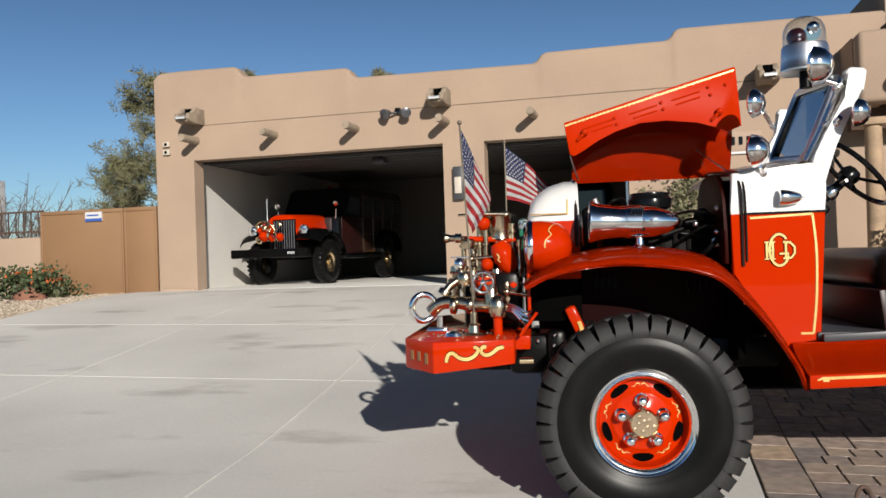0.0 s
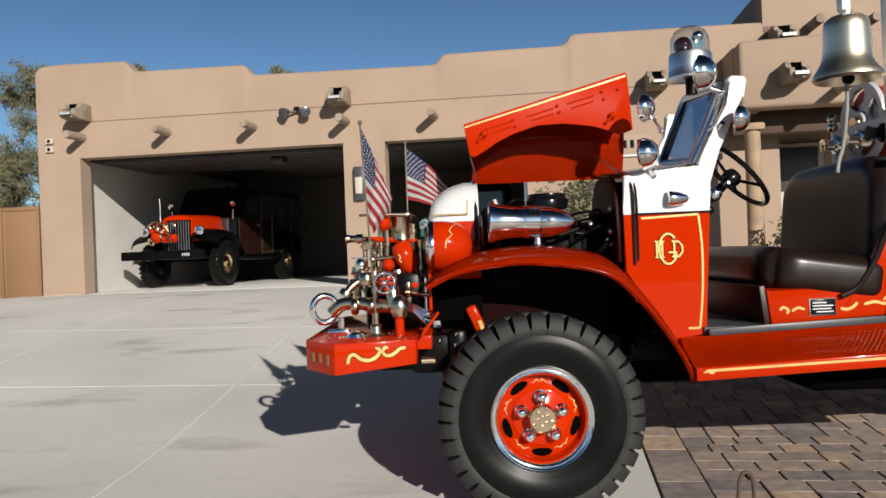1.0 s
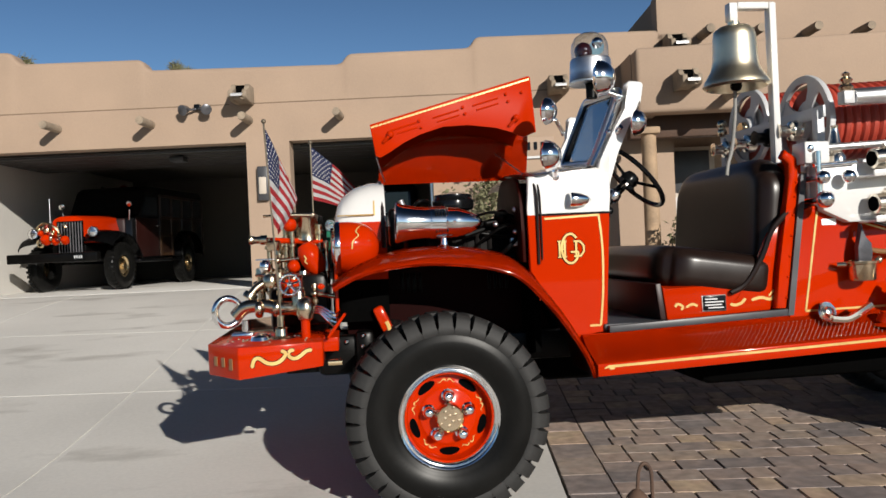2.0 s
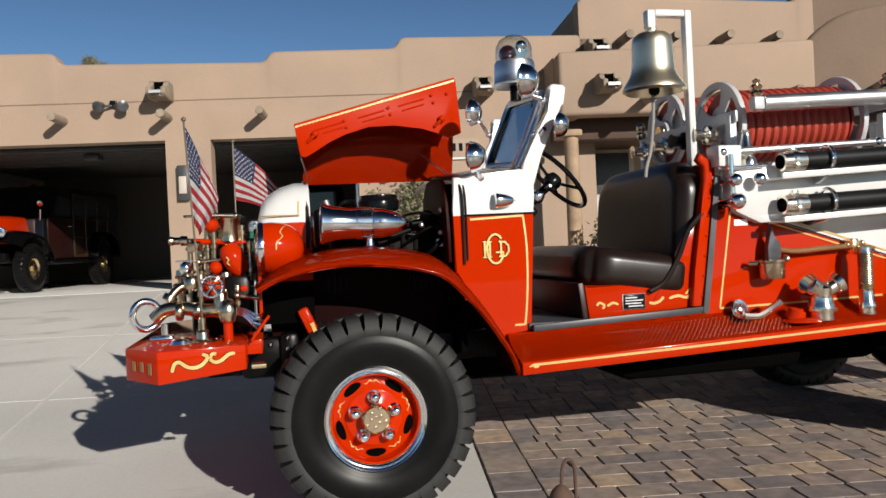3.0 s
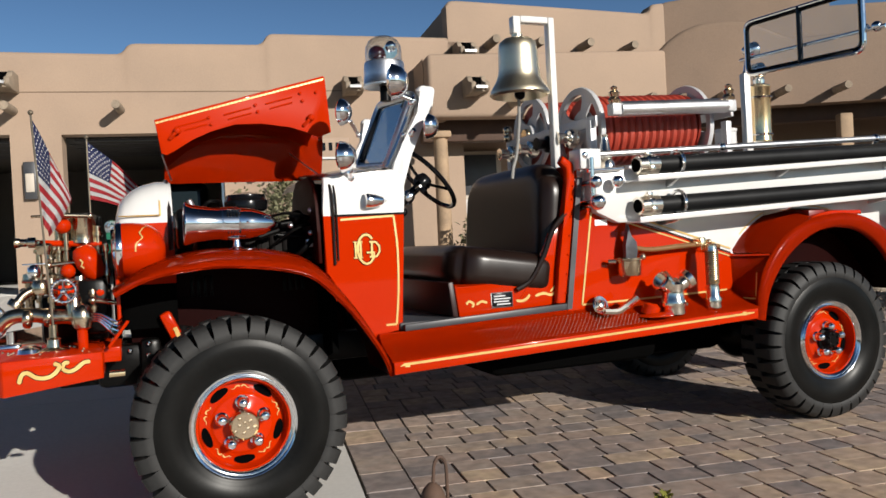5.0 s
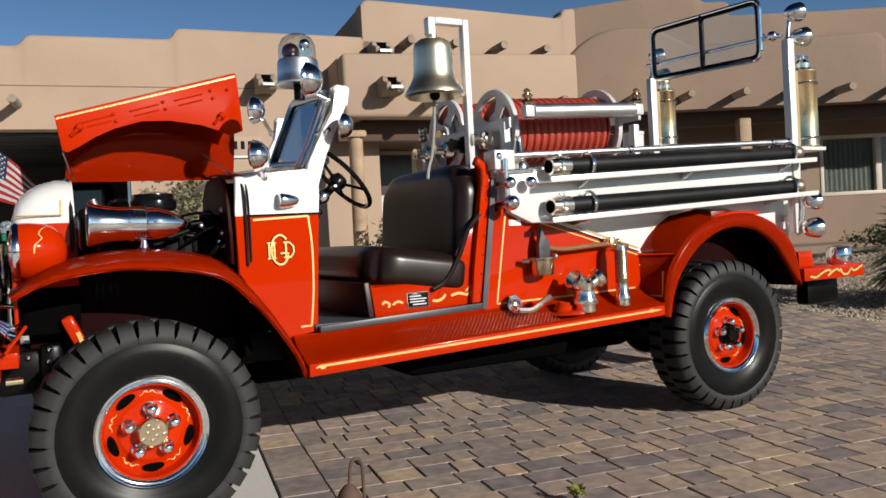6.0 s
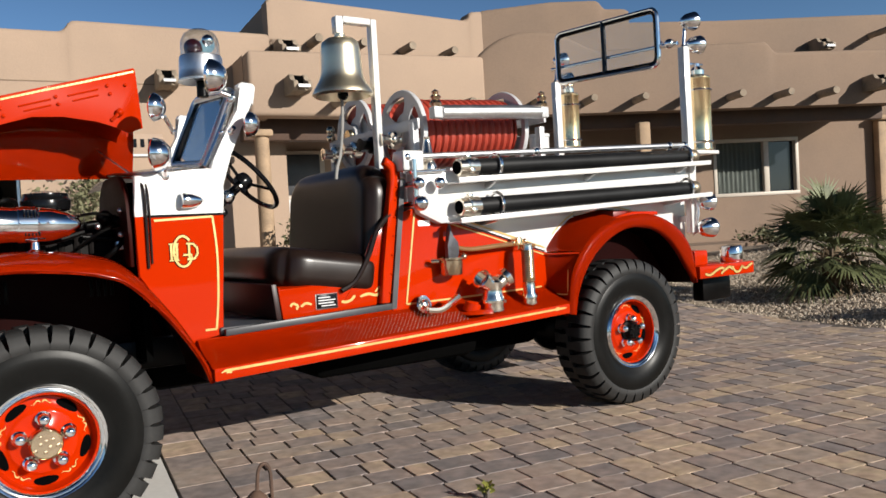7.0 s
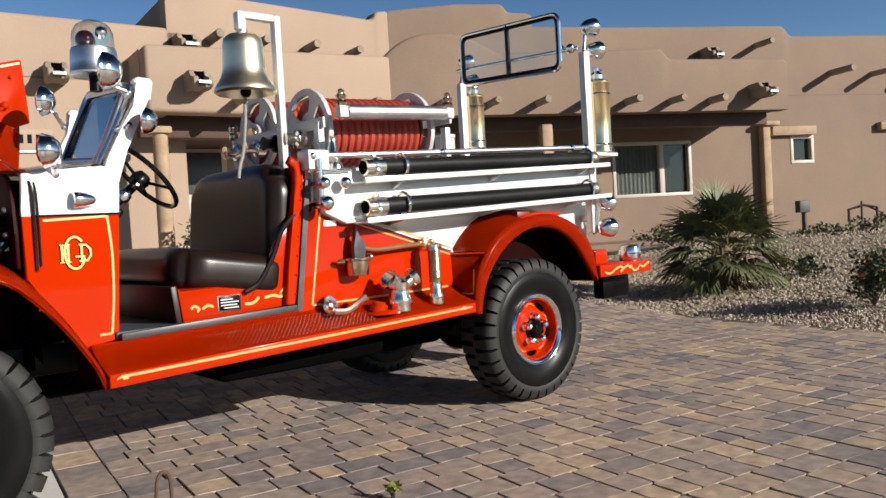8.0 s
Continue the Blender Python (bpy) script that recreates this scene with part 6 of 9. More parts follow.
for mir in (False, True):
    rb = sloped((0.69, 0.045, 0.528), (2.80, 0.27, 0.588), 0.008, truck, "running_board", RED, "red running board with diamond-plate tread and gold line", mir)
    sloped((0.69, 0.24, 0.60), (2.82, 0.30, 0.695), 0.006, rb, "sill", RED, "", mir)
    bm = B()
    rows = []
    for k in range(24):
        x_ = 0.685 + 2.13 * k / 23
        sec = [(0.239, 0.693), (0.228, 0.677), (0.20, 0.656), (0.16, 0.635), (0.11, 0.613), (0.056, 0.5935), (0.047, 0.584)]
        rows.append([(x_, far(y_) if mir else y_, z_ + rk(x_)) for y_, z_ in sec])
    loft(bm, rows, 0.003)
    part("sill_sweep", bm, RED, rb)
    if not mir:
        bm = B()
        ribbon(bm, [(0.72, 0.565 + rk(0.72)), (0.74, 0.572 + rk(0.74)), (1.7, 0.567 + rk(1.7)), (2.74, 0.566 + rk(2.74)), (2.77, 0.566 + rk(2.77))], 0.0115, 0.045, 0.002, 0.3)
        part("gold_line", bm, GOLD, rb)
        for xb in (0.755, 2.70):
            bm = B()
            ribbon(bm, [(xb - 0.012, 0.568 + rk(xb)), (xb + 0.012, 0.568 + rk(xb))], 0.020, 0.045, 0.0024)
            part("gold_spear", bm, GOLD, rb)
        # raised tread dots over the flat, the sweep and the sill, bright metal standing for sun glints
        sect = [(0.070, 0.5993), (0.11, 0.6135), (0.16, 0.6355), (0.20, 0.6565), (0.228, 0.6775), (0.239, 0.690)]
        spots = []
        for (ya, za), (yb, zb) in zip(sect, sect[1:]):
            n_ = max(1, round(math.hypot(yb - ya, zb - za) / 0.0155))
            spots += [(ya + (yb - ya) * k / n_, za + (zb - za) * k / n_) for k in range(n_)]
        for name_, rows_ in (("diamond_tread", spots[:8]), ("sill_tread", spots[8:-1])):
            bm = B()
            for j, (y_, z_) in enumerate(rows_):
                for i in range(40):
                    x_ = 1.18 + 0.023 * i + (0.0115 if j % 2 else 0)
                    if name_ == "sill_tread" and x_ > 2.02 - 0.012 * j:
                        continue
                    # dots swell along x towards the brightest glints
                    ball(bm, (x_, y_ + 0.001, z_ + rk(x_)), 0.0014 + 0.0024 * min(1.0, max(0.0, (x_ - 1.25) / 0.40)), 5, 3)
            part(name_, bm, POLISHED, rb, "bright metal tread dots standing for sun glints on red", kind="stuff")

YB = 0.235   # red apron
YW = 0.30    # white hose body
for mir in (False, True):
    y0, y1 = (YB, YB + 0.03) if not mir else (far(YB + 0.03), far(YB))
    bm = B()
    prism(bm, [(1.70, 0.66), (2.93, 0.70), (2.93, 0.93), (2.775, 0.972), (1.87, 1.262), (1.80, 1.24), (1.722, 0.74)], y0, y1, "y", 0.004)
    lowp = part("lower_side_panel", bm, RED, truck, "red lower body side with gold border")
    yb0, yb1 = sorted((far(YW) if mir else YW, far(YW + 0.03) if mir else YW + 0.03))
    bm = B()
    prism(bm, [(1.86, 0.70), (4.16, 0.74), (4.18, 1.55), (1.88, 1.455)], yb0, yb1, "y", 0.004)
    uppp = part("upper_side_panel", bm, WHITE, truck, "white upper hose body side")
    bm = B()
    prism(bm, [(1.870, 1.265), (2.775, 0.975), (2.81, 0.965), (2.80, 0.995), (1.872, 1.294)], y0 + 0.001, y1 - 0.001, "y")
    loft(bm, [[Vector((x_, far(y_) if mir else y_, z_)) for y_ in (YB + 0.02, YW + 0.004)] for x_, z_ in ((1.872, 1.290), (2.80, 0.992))], 0.003)
    part("apron_ledge", bm, WHITE, uppp, "white ledge along the top of the red apron")
    bm = B()
    ya, yb = sorted((far(0.186) if mir else 0.186, far(YW - 0.001) if mir else YW - 0.001))
    prism(bm, [(1.885, 1.235), (2.02, 1.172), (4.165, 1.262), (4.175, 1.548), (1.885, 1.452)], ya, yb, "y", 0.008)
    part("upper_body_box", bm, WHITE, uppp, "white body box that stands out behind the hose trays")
    if not mir:
        for pts in ([(1.880, 1.235), (1.838, 0.98), (1.800, 0.752), (2.30, 0.757), (2.75, 0.765)],):
            bm = B()
            for a_, b_ in zip(pts, pts[1:]):
                ribbon(bm, [a_, b_], 0.010, YB)
            part("gold_border", bm, GOLD, lowp)
        for off, mat_, nm in ((0.022, GOLD, "gold_border"), (-0.022, GOLD, "gold_border"), (0.0, BLACK, "dark_stripe")):
            bm = B()
            ribbon(bm, [(1.89, 1.262 + off), (2.79, 0.975 + off)], 0.008 if mat_ is GOLD else 0.005, YB, 0.0035)
            part(nm, bm, mat_, lowp)
        bm = B()
        box(bm, (1.90, YB - 0.004, 1.165), (1.975, YB, 1.195), 0.0)
        part("maker_plate", bm, STEEL, lowp)
bm = B()
box(bm, (1.86, 0.27, 0.70), (2.80, far(0.27), 0.76), 0.0)
box(bm, (2.80, YW + 0.03, 0.70), (4.13, far(YW + 0.03), 0.76), 0.0)
box(bm, (1.86, YW + 0.03, 1.30), (4.13, far(YW + 0.03), 1.36), 0.0)
box(bm, (4.13, YW + 0.005, 0.75), (4.175, far(YW + 0.005), 1.52), 0.006)
part("hose_bed", bm, WHITE, truck)
bm = B()
for k in range(9):
    tube(bm, curve_pts([(2.95, 0.49 + 0.09 * k, 1.45), (3.2, 0.50 + 0.09 * k, 1.50), (3.6, 0.48 + 0.09 * k, 1.52), (4.0, 0.49 + 0.09 * k, 1.50)], 4), 0.05, 8)
part("bedded_hose", bm, HOSE_BLACK, truck, kind="stuff")

# ---- rear fenders ----
LIP_OUT = [(2.797, 0.602), (2.829, 0.783), (2.865, 0.882), (2.923, 0.962), (3.005, 1.043), (3.133, 1.116), (3.288, 1.152), (3.476, 1.167), (3.64, 1.138), (3.807, 1.053), (3.916, 0.917), (3.961, 0.711)]
LIP_IN = [(2.856, 0.591), (2.884, 0.710), (2.930, 0.808), (3.005, 0.905), (3.085, 0.975), (3.185, 1.035), (3.315, 1.080), (3.469, 1.087), (3.61, 1.05), (3.745, 0.955), (3.865, 0.80), (3.946, 0.690)]
ARCH_IN = [(2.843, 0.966), (2.937, 1.071), (3.060, 1.158), (3.168, 1.194), (3.307, 1.212), (3.53, 1.197), (3.70, 1.145), (3.84, 1.05), (3.935, 0.92), (3.972, 0.72)]


def smooth_line(pts, n):
    """The line through points, cut into n equal steps."""
    c = curve_pts([(x, 0, z) for x, z in pts], 12)
    run = [0.0]
    for p, q in zip(c, c[1:]):
        run.append(run[-1] + (q - p).length)
    out, k = [], 0
    for i in range(n + 1):
        d = run[-1] * i / n
        while k < len(c) - 2 and run[k + 1] < d:
            k += 1
        out.append(c[k].lerp(c[k + 1], (d - run[k]) / max(1e-6, run[k + 1] - run[k])))
    return out


for mir in (False, True):
    def Y(y):
        return far(y) if mir else y
    outer, inner = smooth_line(LIP_OUT, 44), smooth_line(LIP_IN, 44)
    # outer flange, rolled at both edges
    rows = []
    for p, q in zip(outer, inner):
        way = (p - q).normalized()
        row = [(q - way * 0.004, 0.078), (q, 0.056), (q + way * 0.012, 0.045), (p - way * 0.030, 0.041), (p - way * 0.010, 0.047), (p, 0.062)]
        rows.append([Vector((v.x, Y(y_), v.z)) for v, y_ in row])
    bm = B()
    loft(bm, rows, 0.004)
    rf = part("rear_fender", bm, RED, truck, "glossy red rear fender with a flat flange", angle=60)
    # crown that runs back from the flange to the body side
    crown_o, crown_i = smooth_line(LIP_OUT[3:], 36), smooth_line(ARCH_IN, 36)
    rows = []
    for p, q in zip(crown_o, crown_i):
        up_w = Vector((q.x - 3.42, 0, q.z - 0.55)).normalized()
        row = []
        for k in range(9):
            u = k / 8
            v = p.lerp(q, u) + up_w * 0.006 * math.sin(math.pi * u)
            row.append(Vector((v.x, Y(0.060 + 0.242 * u), v.z)))
        rows.append(row)
    bm = B()
    loft(bm, rows, 0.004)
    part("fender_crown", bm, RED, rf, "rounded crown that mirrors the white body", angle=60)
    # front splash panel under a folded ledge
    front_o = [p for p in smooth_line(LIP_OUT[:4], 10)]
    rows = []
    for i, p in enumerate(front_o):
        z_ = p.z
        xb = 2.80 - 0.012 * i / 10
        rows.append([Vector((p.x + (xb - p.x) * u - 0.0 + 0.018 * math.sin(math.pi * u), Y(0.066 + 0.170 * u), z_ - 0.012)) for u in [k / 6 for k in range(7)]])
    bm = B()
    loft(bm, rows, 0.004)
    sp = part("splash_panel", bm, RED, rf, "inset front panel of the fender in its own shade")
    bm = B()
    prism(bm, [(2.915, Y(0.066)), (2.775, Y(0.236)), (2.775, Y(0.30)), (2.90, Y(0.30)), (2.94, Y(0.10))], 0.950, 0.960, "z", 0.002)
    part("fender_ledge", bm, RED, rf)
    # wheel house lining, its shade put into the colour
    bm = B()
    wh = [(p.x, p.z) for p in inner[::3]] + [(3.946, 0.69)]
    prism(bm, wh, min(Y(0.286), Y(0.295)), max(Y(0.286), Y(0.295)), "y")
    part("wheel_house", bm, RED_DEEP_SHADE, rf, "inside of the wheel house, its red darkened for shade")
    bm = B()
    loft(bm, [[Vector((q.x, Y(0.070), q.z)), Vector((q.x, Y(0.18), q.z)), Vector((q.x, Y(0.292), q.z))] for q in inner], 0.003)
    part("wheel_house_barrel", bm, RED_DEEP_SHADE, rf)
    if not mir:
        bm = B()
        rows = []
        for q in crown_i[3:24]:
            up_w = Vector((q.x - 3.42, 0, q.z - 0.55)).normalized()
            rows.append([Vector((q.x, YW - 0.002, q.z)) + up_w * 0.012, Vector((q.x, YW - 0.002, q.z)) + up_w * 0.021])
        loft(bm, rows)
        part("gold_line", bm, GOLD, rf)
        for pts in ([(0.085, 0.86), (0.085, 0.735), (0.10, 0.715), (0.22, 0.722)],):
            bm = B()
            rows = []
            for p in curve_pts([(0, y_, z_) for y_, z_ in pts], 5):
                xo = 2.80 + 0.05 * (1 - (p.y - 0.066) / 0.17) * (0.6 + (p.z - 0.72) * 2)
                rows.append([Vector((xo - 0.006, p.y, p.z - 0.004)), Vector((xo - 0.006, p.y, p.z + 0.004))] if p.z < 0.73 else [Vector((xo - 0.006, p.y - 0.004, p.z)), Vector((xo - 0.006, p.y + 0.004, p.z))])
            loft(bm, rows)
            part("gold_line", bm, GOLD, sp)
        bm = B()
        prism(bm, [(3.235, 1.152), (3.30, 1.170), (3.40, 1.186), (3.62, 1.180), (3.625, 1.155), (3.40, 1.165), (3.25, 1.140)], 0.07, 0.24, "y", 0.004)
        part("fender_step", bm, RED, rf, "flat red step plate on the fender")
        bm = B()
        box(bm, (3.25, 0.10, 1.15), (3.37, 0.30, 1.192), 0.006)
        part("step_bracket", bm, RED_DULL, rf)

# ---- rear step ----
bm = B()
box(bm, (4.05, 0.10, 0.705), (4.65, far(0.10), 0.79), 0.006)
step = part("rear_step", bm, RED, truck, "red rear step with gold scrolls")
for pts in ([(4.10, 0.735), (4.16, 0.725), (4.22, 0.75), (4.28, 0.765), (4.31, 0.75)], [(4.27, 0.725), (4.33, 0.755), (4.37, 0.765), (4.40, 0.745)], [(4.40, 0.77), (4.43, 0.73), (4.48, 0.73), (4.51, 0.765)], [(4.50, 0.765), (4.55, 0.745), (4.60, 0.765), (4.63, 0.775)]):
    bm = B()
    c2 = curve_pts([(x, 0, z) for x, z in pts], 5)
    ribbon(bm, [(p.x, p.z) for p in c2], 0.016, 0.10, 0.003, 0.3)
    part("gold_scroll", bm, GOLD, step)
    bm = B()
    ribbon(bm, [(p.x, p.z) for p in c2], 0.022, 0.10, 0.0015, 0.5)
    part("scroll_shade", bm, BLACK, step)
bm = B()
box(bm, (4.28, 0.26, 0.52), (4.60, 0.36, 0.70), 0.02)
part("tow_bracket", bm, IRON, truck, "black tow bracket under the rear step")
bm = B()
box(bm, (4.08, 0.16, 0.79), (4.22, 0.30, 0.895), 0.012)
part("step_box", bm, RED, step)
bm = B()
lathe(bm, [(0.075, 0), (0.08, 0.01), (0.08, 0.10), (0.07, 0.115), (0.0, 0.125)], (4.56, 0.22, 0.79), (0, 0, 1), 24)
part("step_lamp", bm, CHROME, step)
for z_, r_ in ((1.225, 0.058), (1.05, 0.068)):
    lp_ = bullet_lamp("tail_lamp", (4.24, 0.13, z_), (1.0, -0.12, 0.0), r_, r_ * 1.9, truck, RED_LENS if z_ < 1.1 else LENS, label="round chrome tail lamp")
    mount((4.17, 0.16, z_), (4.13, 0.20, z_), lp_, 0.014)
bm = B()
prism(bm, [(4.135, 1.30), (4.150, 1.30), (4.215, 1.03), (4.135, 1.00), (4.135, 1.025), (4.185, 1.045)], 0.205, 0.215, "y", 0.002)
part("lamp_strut", bm, WHITE, truck, "white strut between the tail lamps")
bm = B()
tube(bm, curve_pts([(4.10, 0.22, 1.33), (4.13, 0.16, 1.22), (4.12, 0.16, 1.1), (4.10, 0.22, 1.02)], 5), 0.01, 8)
part("grab_handle", bm, STEEL, truck)

# ---- hose trays and suction hoses ----
for zf, nm in ((1.467, "upper"), (1.252, "lower")):
    bm = B()
    zz0 = zf - 0.072
    for lo, hi in (((2.06, 0.06, -0.012), (4.16, 0.184, 0.0)), ((2.06, 0.050, -0.012), (4.16, 0.064, 0.018))):
        box(bm, lo, hi, 0.003)
    for v in bm.verts:
        v.co.z += zz0 + 0.046 * (v.co.x - 2.1)
    tray = part("hose_tray", bm, WHITE, truck, "white hose tray along the body side")
    bm = B()
    a_, b_ = Vector((2.30, 0.125, zf + 0.010)), Vector((4.02, 0.125, zf - 0.008 + 0.046 * 1.72))
    rod(bm, a_ - (b_ - a_).normalized() * 0.09, b_, 0.046, 18)
    hose = part("suction_hose", bm, HOSE_BLACK, truck, "thick black suction hose on its tray")
    w_ = (b_ - a_).normalized()
    bm = B()
    lathe(bm, [(0.030, -0.20), (0.048, -0.195), (0.05, -0.15), (0.058, -0.145), (0.058, -0.125), (0.052, -0.12), (0.051, -0.075)], a_, w_, 22)
    part("hose_coupling", bm, POLISHED, hose, "polished bronze hose coupling")
    # black disc over the closed end gives the bore's shade
    bm = B()
    lathe(bm, [(0.0, 0.0), (0.036, 0.0), (0.036, 0.006), (0.0, 0.006)], a_ - w_ * 0.203, w_, 20)
    part("bore_shade", bm, SHADE_BLACK, hose, "black disc standing for the coupling's shaded bore")
    for k in range(4):
        bm = B()
        aa = math.pi / 2 * k + 0.4
        sx2, sy2, _ = frame_of(w_)
        box(bm, (-0.014, -0.008, -0.014), (0.014, 0.02, 0.014), 0.004, Matrix.Translation(a_ + w_ * -0.135 + (sx2 * math.cos(aa) + sy2 * math.sin(aa)) * 0.06))
        part("coupling_lug", bm, POLISHED, hose)
    bm = B()
    lathe(bm, [(0.044, 0), (0.050, 0.01), (0.050, 0.05), (0.044, 0.06)], b_, w_, 20)
    part("end_coupling", bm, DULL_NICKEL, hose)
    for xx in (2.36, 3.98):
        c_ = a_ + w_ * (xx - a_.x)
        bm = B()
        tube(bm, [c_ + Vector((0, 0.066 * math.cos(t_), 0.066 * math.sin(t_))) for t_ in [2 * math.pi * k / 24 for k in range(24)]], 0.009, 8, True)
        part("hose_clamp", bm, CHROME, hose)
    for xx in (2.33, 3.1, 3.95):
        bm = B()
        z_ = zz0 + 0.046 * (xx - 2.1)
        yw_ = 0.187 if nm == "upper" else YW
        prism(bm, [(0.09, z_ - 0.012), (yw_, z_ - 0.012), (yw_, z_ - 0.05), (yw_ - 0.03, z_ - 0.045), (0.12, z_ - 0.025)], xx, xx + 0.02, "x", 0.003)
        part("tray_bracket", bm, STEEL, tray)
# long handrail
bm = B()
a_, b_ = Vector((1.83, 0.20, 1.535)), Vector((4.08, 0.20, 1.625))
rod(bm, a_, b_, 0.017, 12)
hr_ = part("handrail", bm, STEEL, truck, "long polished handrail")
for f_ in (0.0, 0.40, 0.93, 1.0):
    bm = B()
    p_ = a_ + (b_ - a_) * f_
    ball(bm, p_, 0.027, 12, 8)
    rod(bm, p_, p_ + Vector((0, 0.03, -0.08)), 0.014)
    part("rail_stanchion", bm, CHROME, hr_)
for p_, r_ in (((1.855, 0.13, 1.39), 0.034), ((1.855, 0.12, 1.285), 0.042), ((1.985, 0.13, 1.39), 0.034)):
    bm = B()
    ball(bm, p_, r_, 16, 10)
    rod(bm, p_, (p_[0], YW, p_[2]), 0.016)
    part("control_knob", bm, CHROME, truck, "round chrome control knob")
bm = B()
rod(bm, (1.855, 0.165, 1.28), (1.855, 0.165, 1.52), 0.013)
rod(bm, (1.83, 0.165, 1.45), (2.05, 0.165, 1.46), 0.010)
part("control_rod", bm, CHROME, truck)
bm = B()
box(bm, (1.80, 0.182, 1.462), (1.93, 0.30, 1.57), 0.012)
part("control_block", bm, WHITE, truck)

# ---- hose reels ----
def reel(y_, x0, x1, z_, R, wound, rise):
    """Two spoked discs and a drum, its far end a little higher, with rubber hose wound on it."""
    z0_, rl = z_, None
    for i, x_ in enumerate((x0, x1)):
        z_ = z0_ + rise * i
        bm = B()
        lathe(bm, [(R - 0.030, -0.012), (R + 0.008, -0.014), (R + 0.012, 0.0), (R + 0.008, 0.014), (R - 0.030, 0.012), (R - 0.030, -0.012)], (x_, y_, z_), (1, 0, 0), 44, False)
        d = part("reel_disc", bm, ALU, truck, "silver spoked reel disc")
        for k in range(4):
            t = math.pi * 2 / 4 * k + 0.5
            c, s_ = math.cos(t), math.sin(t)
            xk = x_ + 0.003 * (k - 1)
            bm = B()
            va, vb = [], []
            for r_, w_ in ((0.03, 0.060), (R * 0.30, 0.042), (R * 0.5, 0.034), (R * 0.72, 0.042), (R * 0.93, 0.075)):
                for vv, dx in ((va, -0.005), (vb, 0.005)):
                    vv.append([bm.verts.new((xk + dx, y_ + r_ * c - sg_ * w_ * s_, z_ + r_ * s_ + sg_ * w_ * c)) for sg_ in (1, -1)])
            for m_ in range(4):
                bm.faces.new((va[m_][0], va[m_][1], va[m_ + 1][1], va[m_ + 1][0]))
                bm.faces.new((vb[m_][1], vb[m_][0], vb[m_ + 1][0], vb[m_ + 1][1]))
                for q_ in (0, 1):
                    bm.faces.new((va[m_][q_], va[m_ + 1][q_], vb[m_ + 1][q_], vb[m_][q_]))
            bm.faces.new((va[0][0], vb[0][0], vb[0][1], va[0][1]))
            bm.faces.new((va[4][0], va[4][1], vb[4][1], vb[4][0]))
            part("spoke", bm, ALU, d, smooth=False)
        bm = B()
        lathe(bm, [(0.06, -0.03), (0.07, -0.01), (0.07, 0.02), (0.04, 0.03)], (x_, y_, z_), (1, 0, 0), 18)
        part("hub_boss", bm, ALU, d)
        rl = rl or d
        bm = B()
        lathe(bm, [(0.035, -0.06), (0.04, -0.03), (0.0, -0.03)], (x_, y_, z_), (1, 0, 0), 14)
        part("reel_hub", bm, BRASS, d)
    bm = B()
    rod(bm, (x0 + 0.025, y_, z0_), (x1 - 0.025, y_, z_), 0.13, 20)
    part("reel_drum", bm, ALU, truck)
    if wound:
        for xe, z_ in ((x0 + 0.03, z0_), (x1 - 0.04, z0_ + rise)):
            bm = B()
            lathe(bm, [(0.12, 0.0), (0.13, -0.004), (0.195, -0.004), (0.200, 0.004), (0.195, 0.010), (0.12, 0.010), (0.12, 0.0)], (xe, y_, z_), (1, 0, 0), 36, False)
            part("hose_end_coil", bm, HOSE_RED, truck)
        pts = []
        turns = 13
        for k in range(turns * 28 + 1):
            t = k / 28
            a = 2 * math.pi * t
            pts.append((x0 + 0.055 + (x1 - x0 - 0.11) * t / turns, y_ + 0.180 * math.cos(a), z0_ + rise * t / turns + 0.180 * math.sin(a)))
        bm = B()
        tube(bm, pts, 0.0265, 8)
        part("wound_hose", bm, HOSE_RED, truck, "red rubber hose wound in even turns")
    return rl


reel(0.60, 2.06, 2.80, 1.712, 0.245, True, 0.025)
reel(1.15, 2.04, 2.78, 1.775, 0.225, True, 0.025)
# silver cross bar carrying the reels
bm = B()
box(bm, (1.965, 0.28, 1.70), (1.98, 1.38, 1.76), 0.004)
bar = part("reel_crossbar", bm, ALU, truck)
bm = B()
box(bm, (2.88, 0.28, 1.76), (2.90, 1.38, 1.81), 0.004)
part("reel_crossbar", bm, ALU, truck)
for x_, y_ in ((1.97, 0.31), (1.97, 1.30), (2.89, 0.31), (2.89, 1.30)):
    bm = B()
    box(bm, (x_ - 0.02, y_, 1.36), (x_ + 0.02, y_ + 0.05, 1.74), 0.006)
    part("reel_post", bm, ALU, truck)
for y_ in (0.48, 0.72, 0.95, 1.22):
    bm = B()
    lathe(bm, [(0.05, 0), (0.055, 0.02), (0.05, 0.05), (0.03, 0.06), (0.03, 0.10), (0.04, 0.12), (0.0, 0.125)], (1.955, y_, 1.66), (-1, 0, 0), 16)
    part("reel_valve", bm, POLISHED if y_ != 0.72 else IRON, bar)
# roller bar in front of the reel
a_, b_ = Vector((2.09, 0.235, 1.785)), Vector((2.80, 0.235, 1.813))
bm = B()
rod(bm, a_, b_, 0.042, 20)
roller = part("roller_bar", bm, STEEL, truck, "bright steel hose roller")
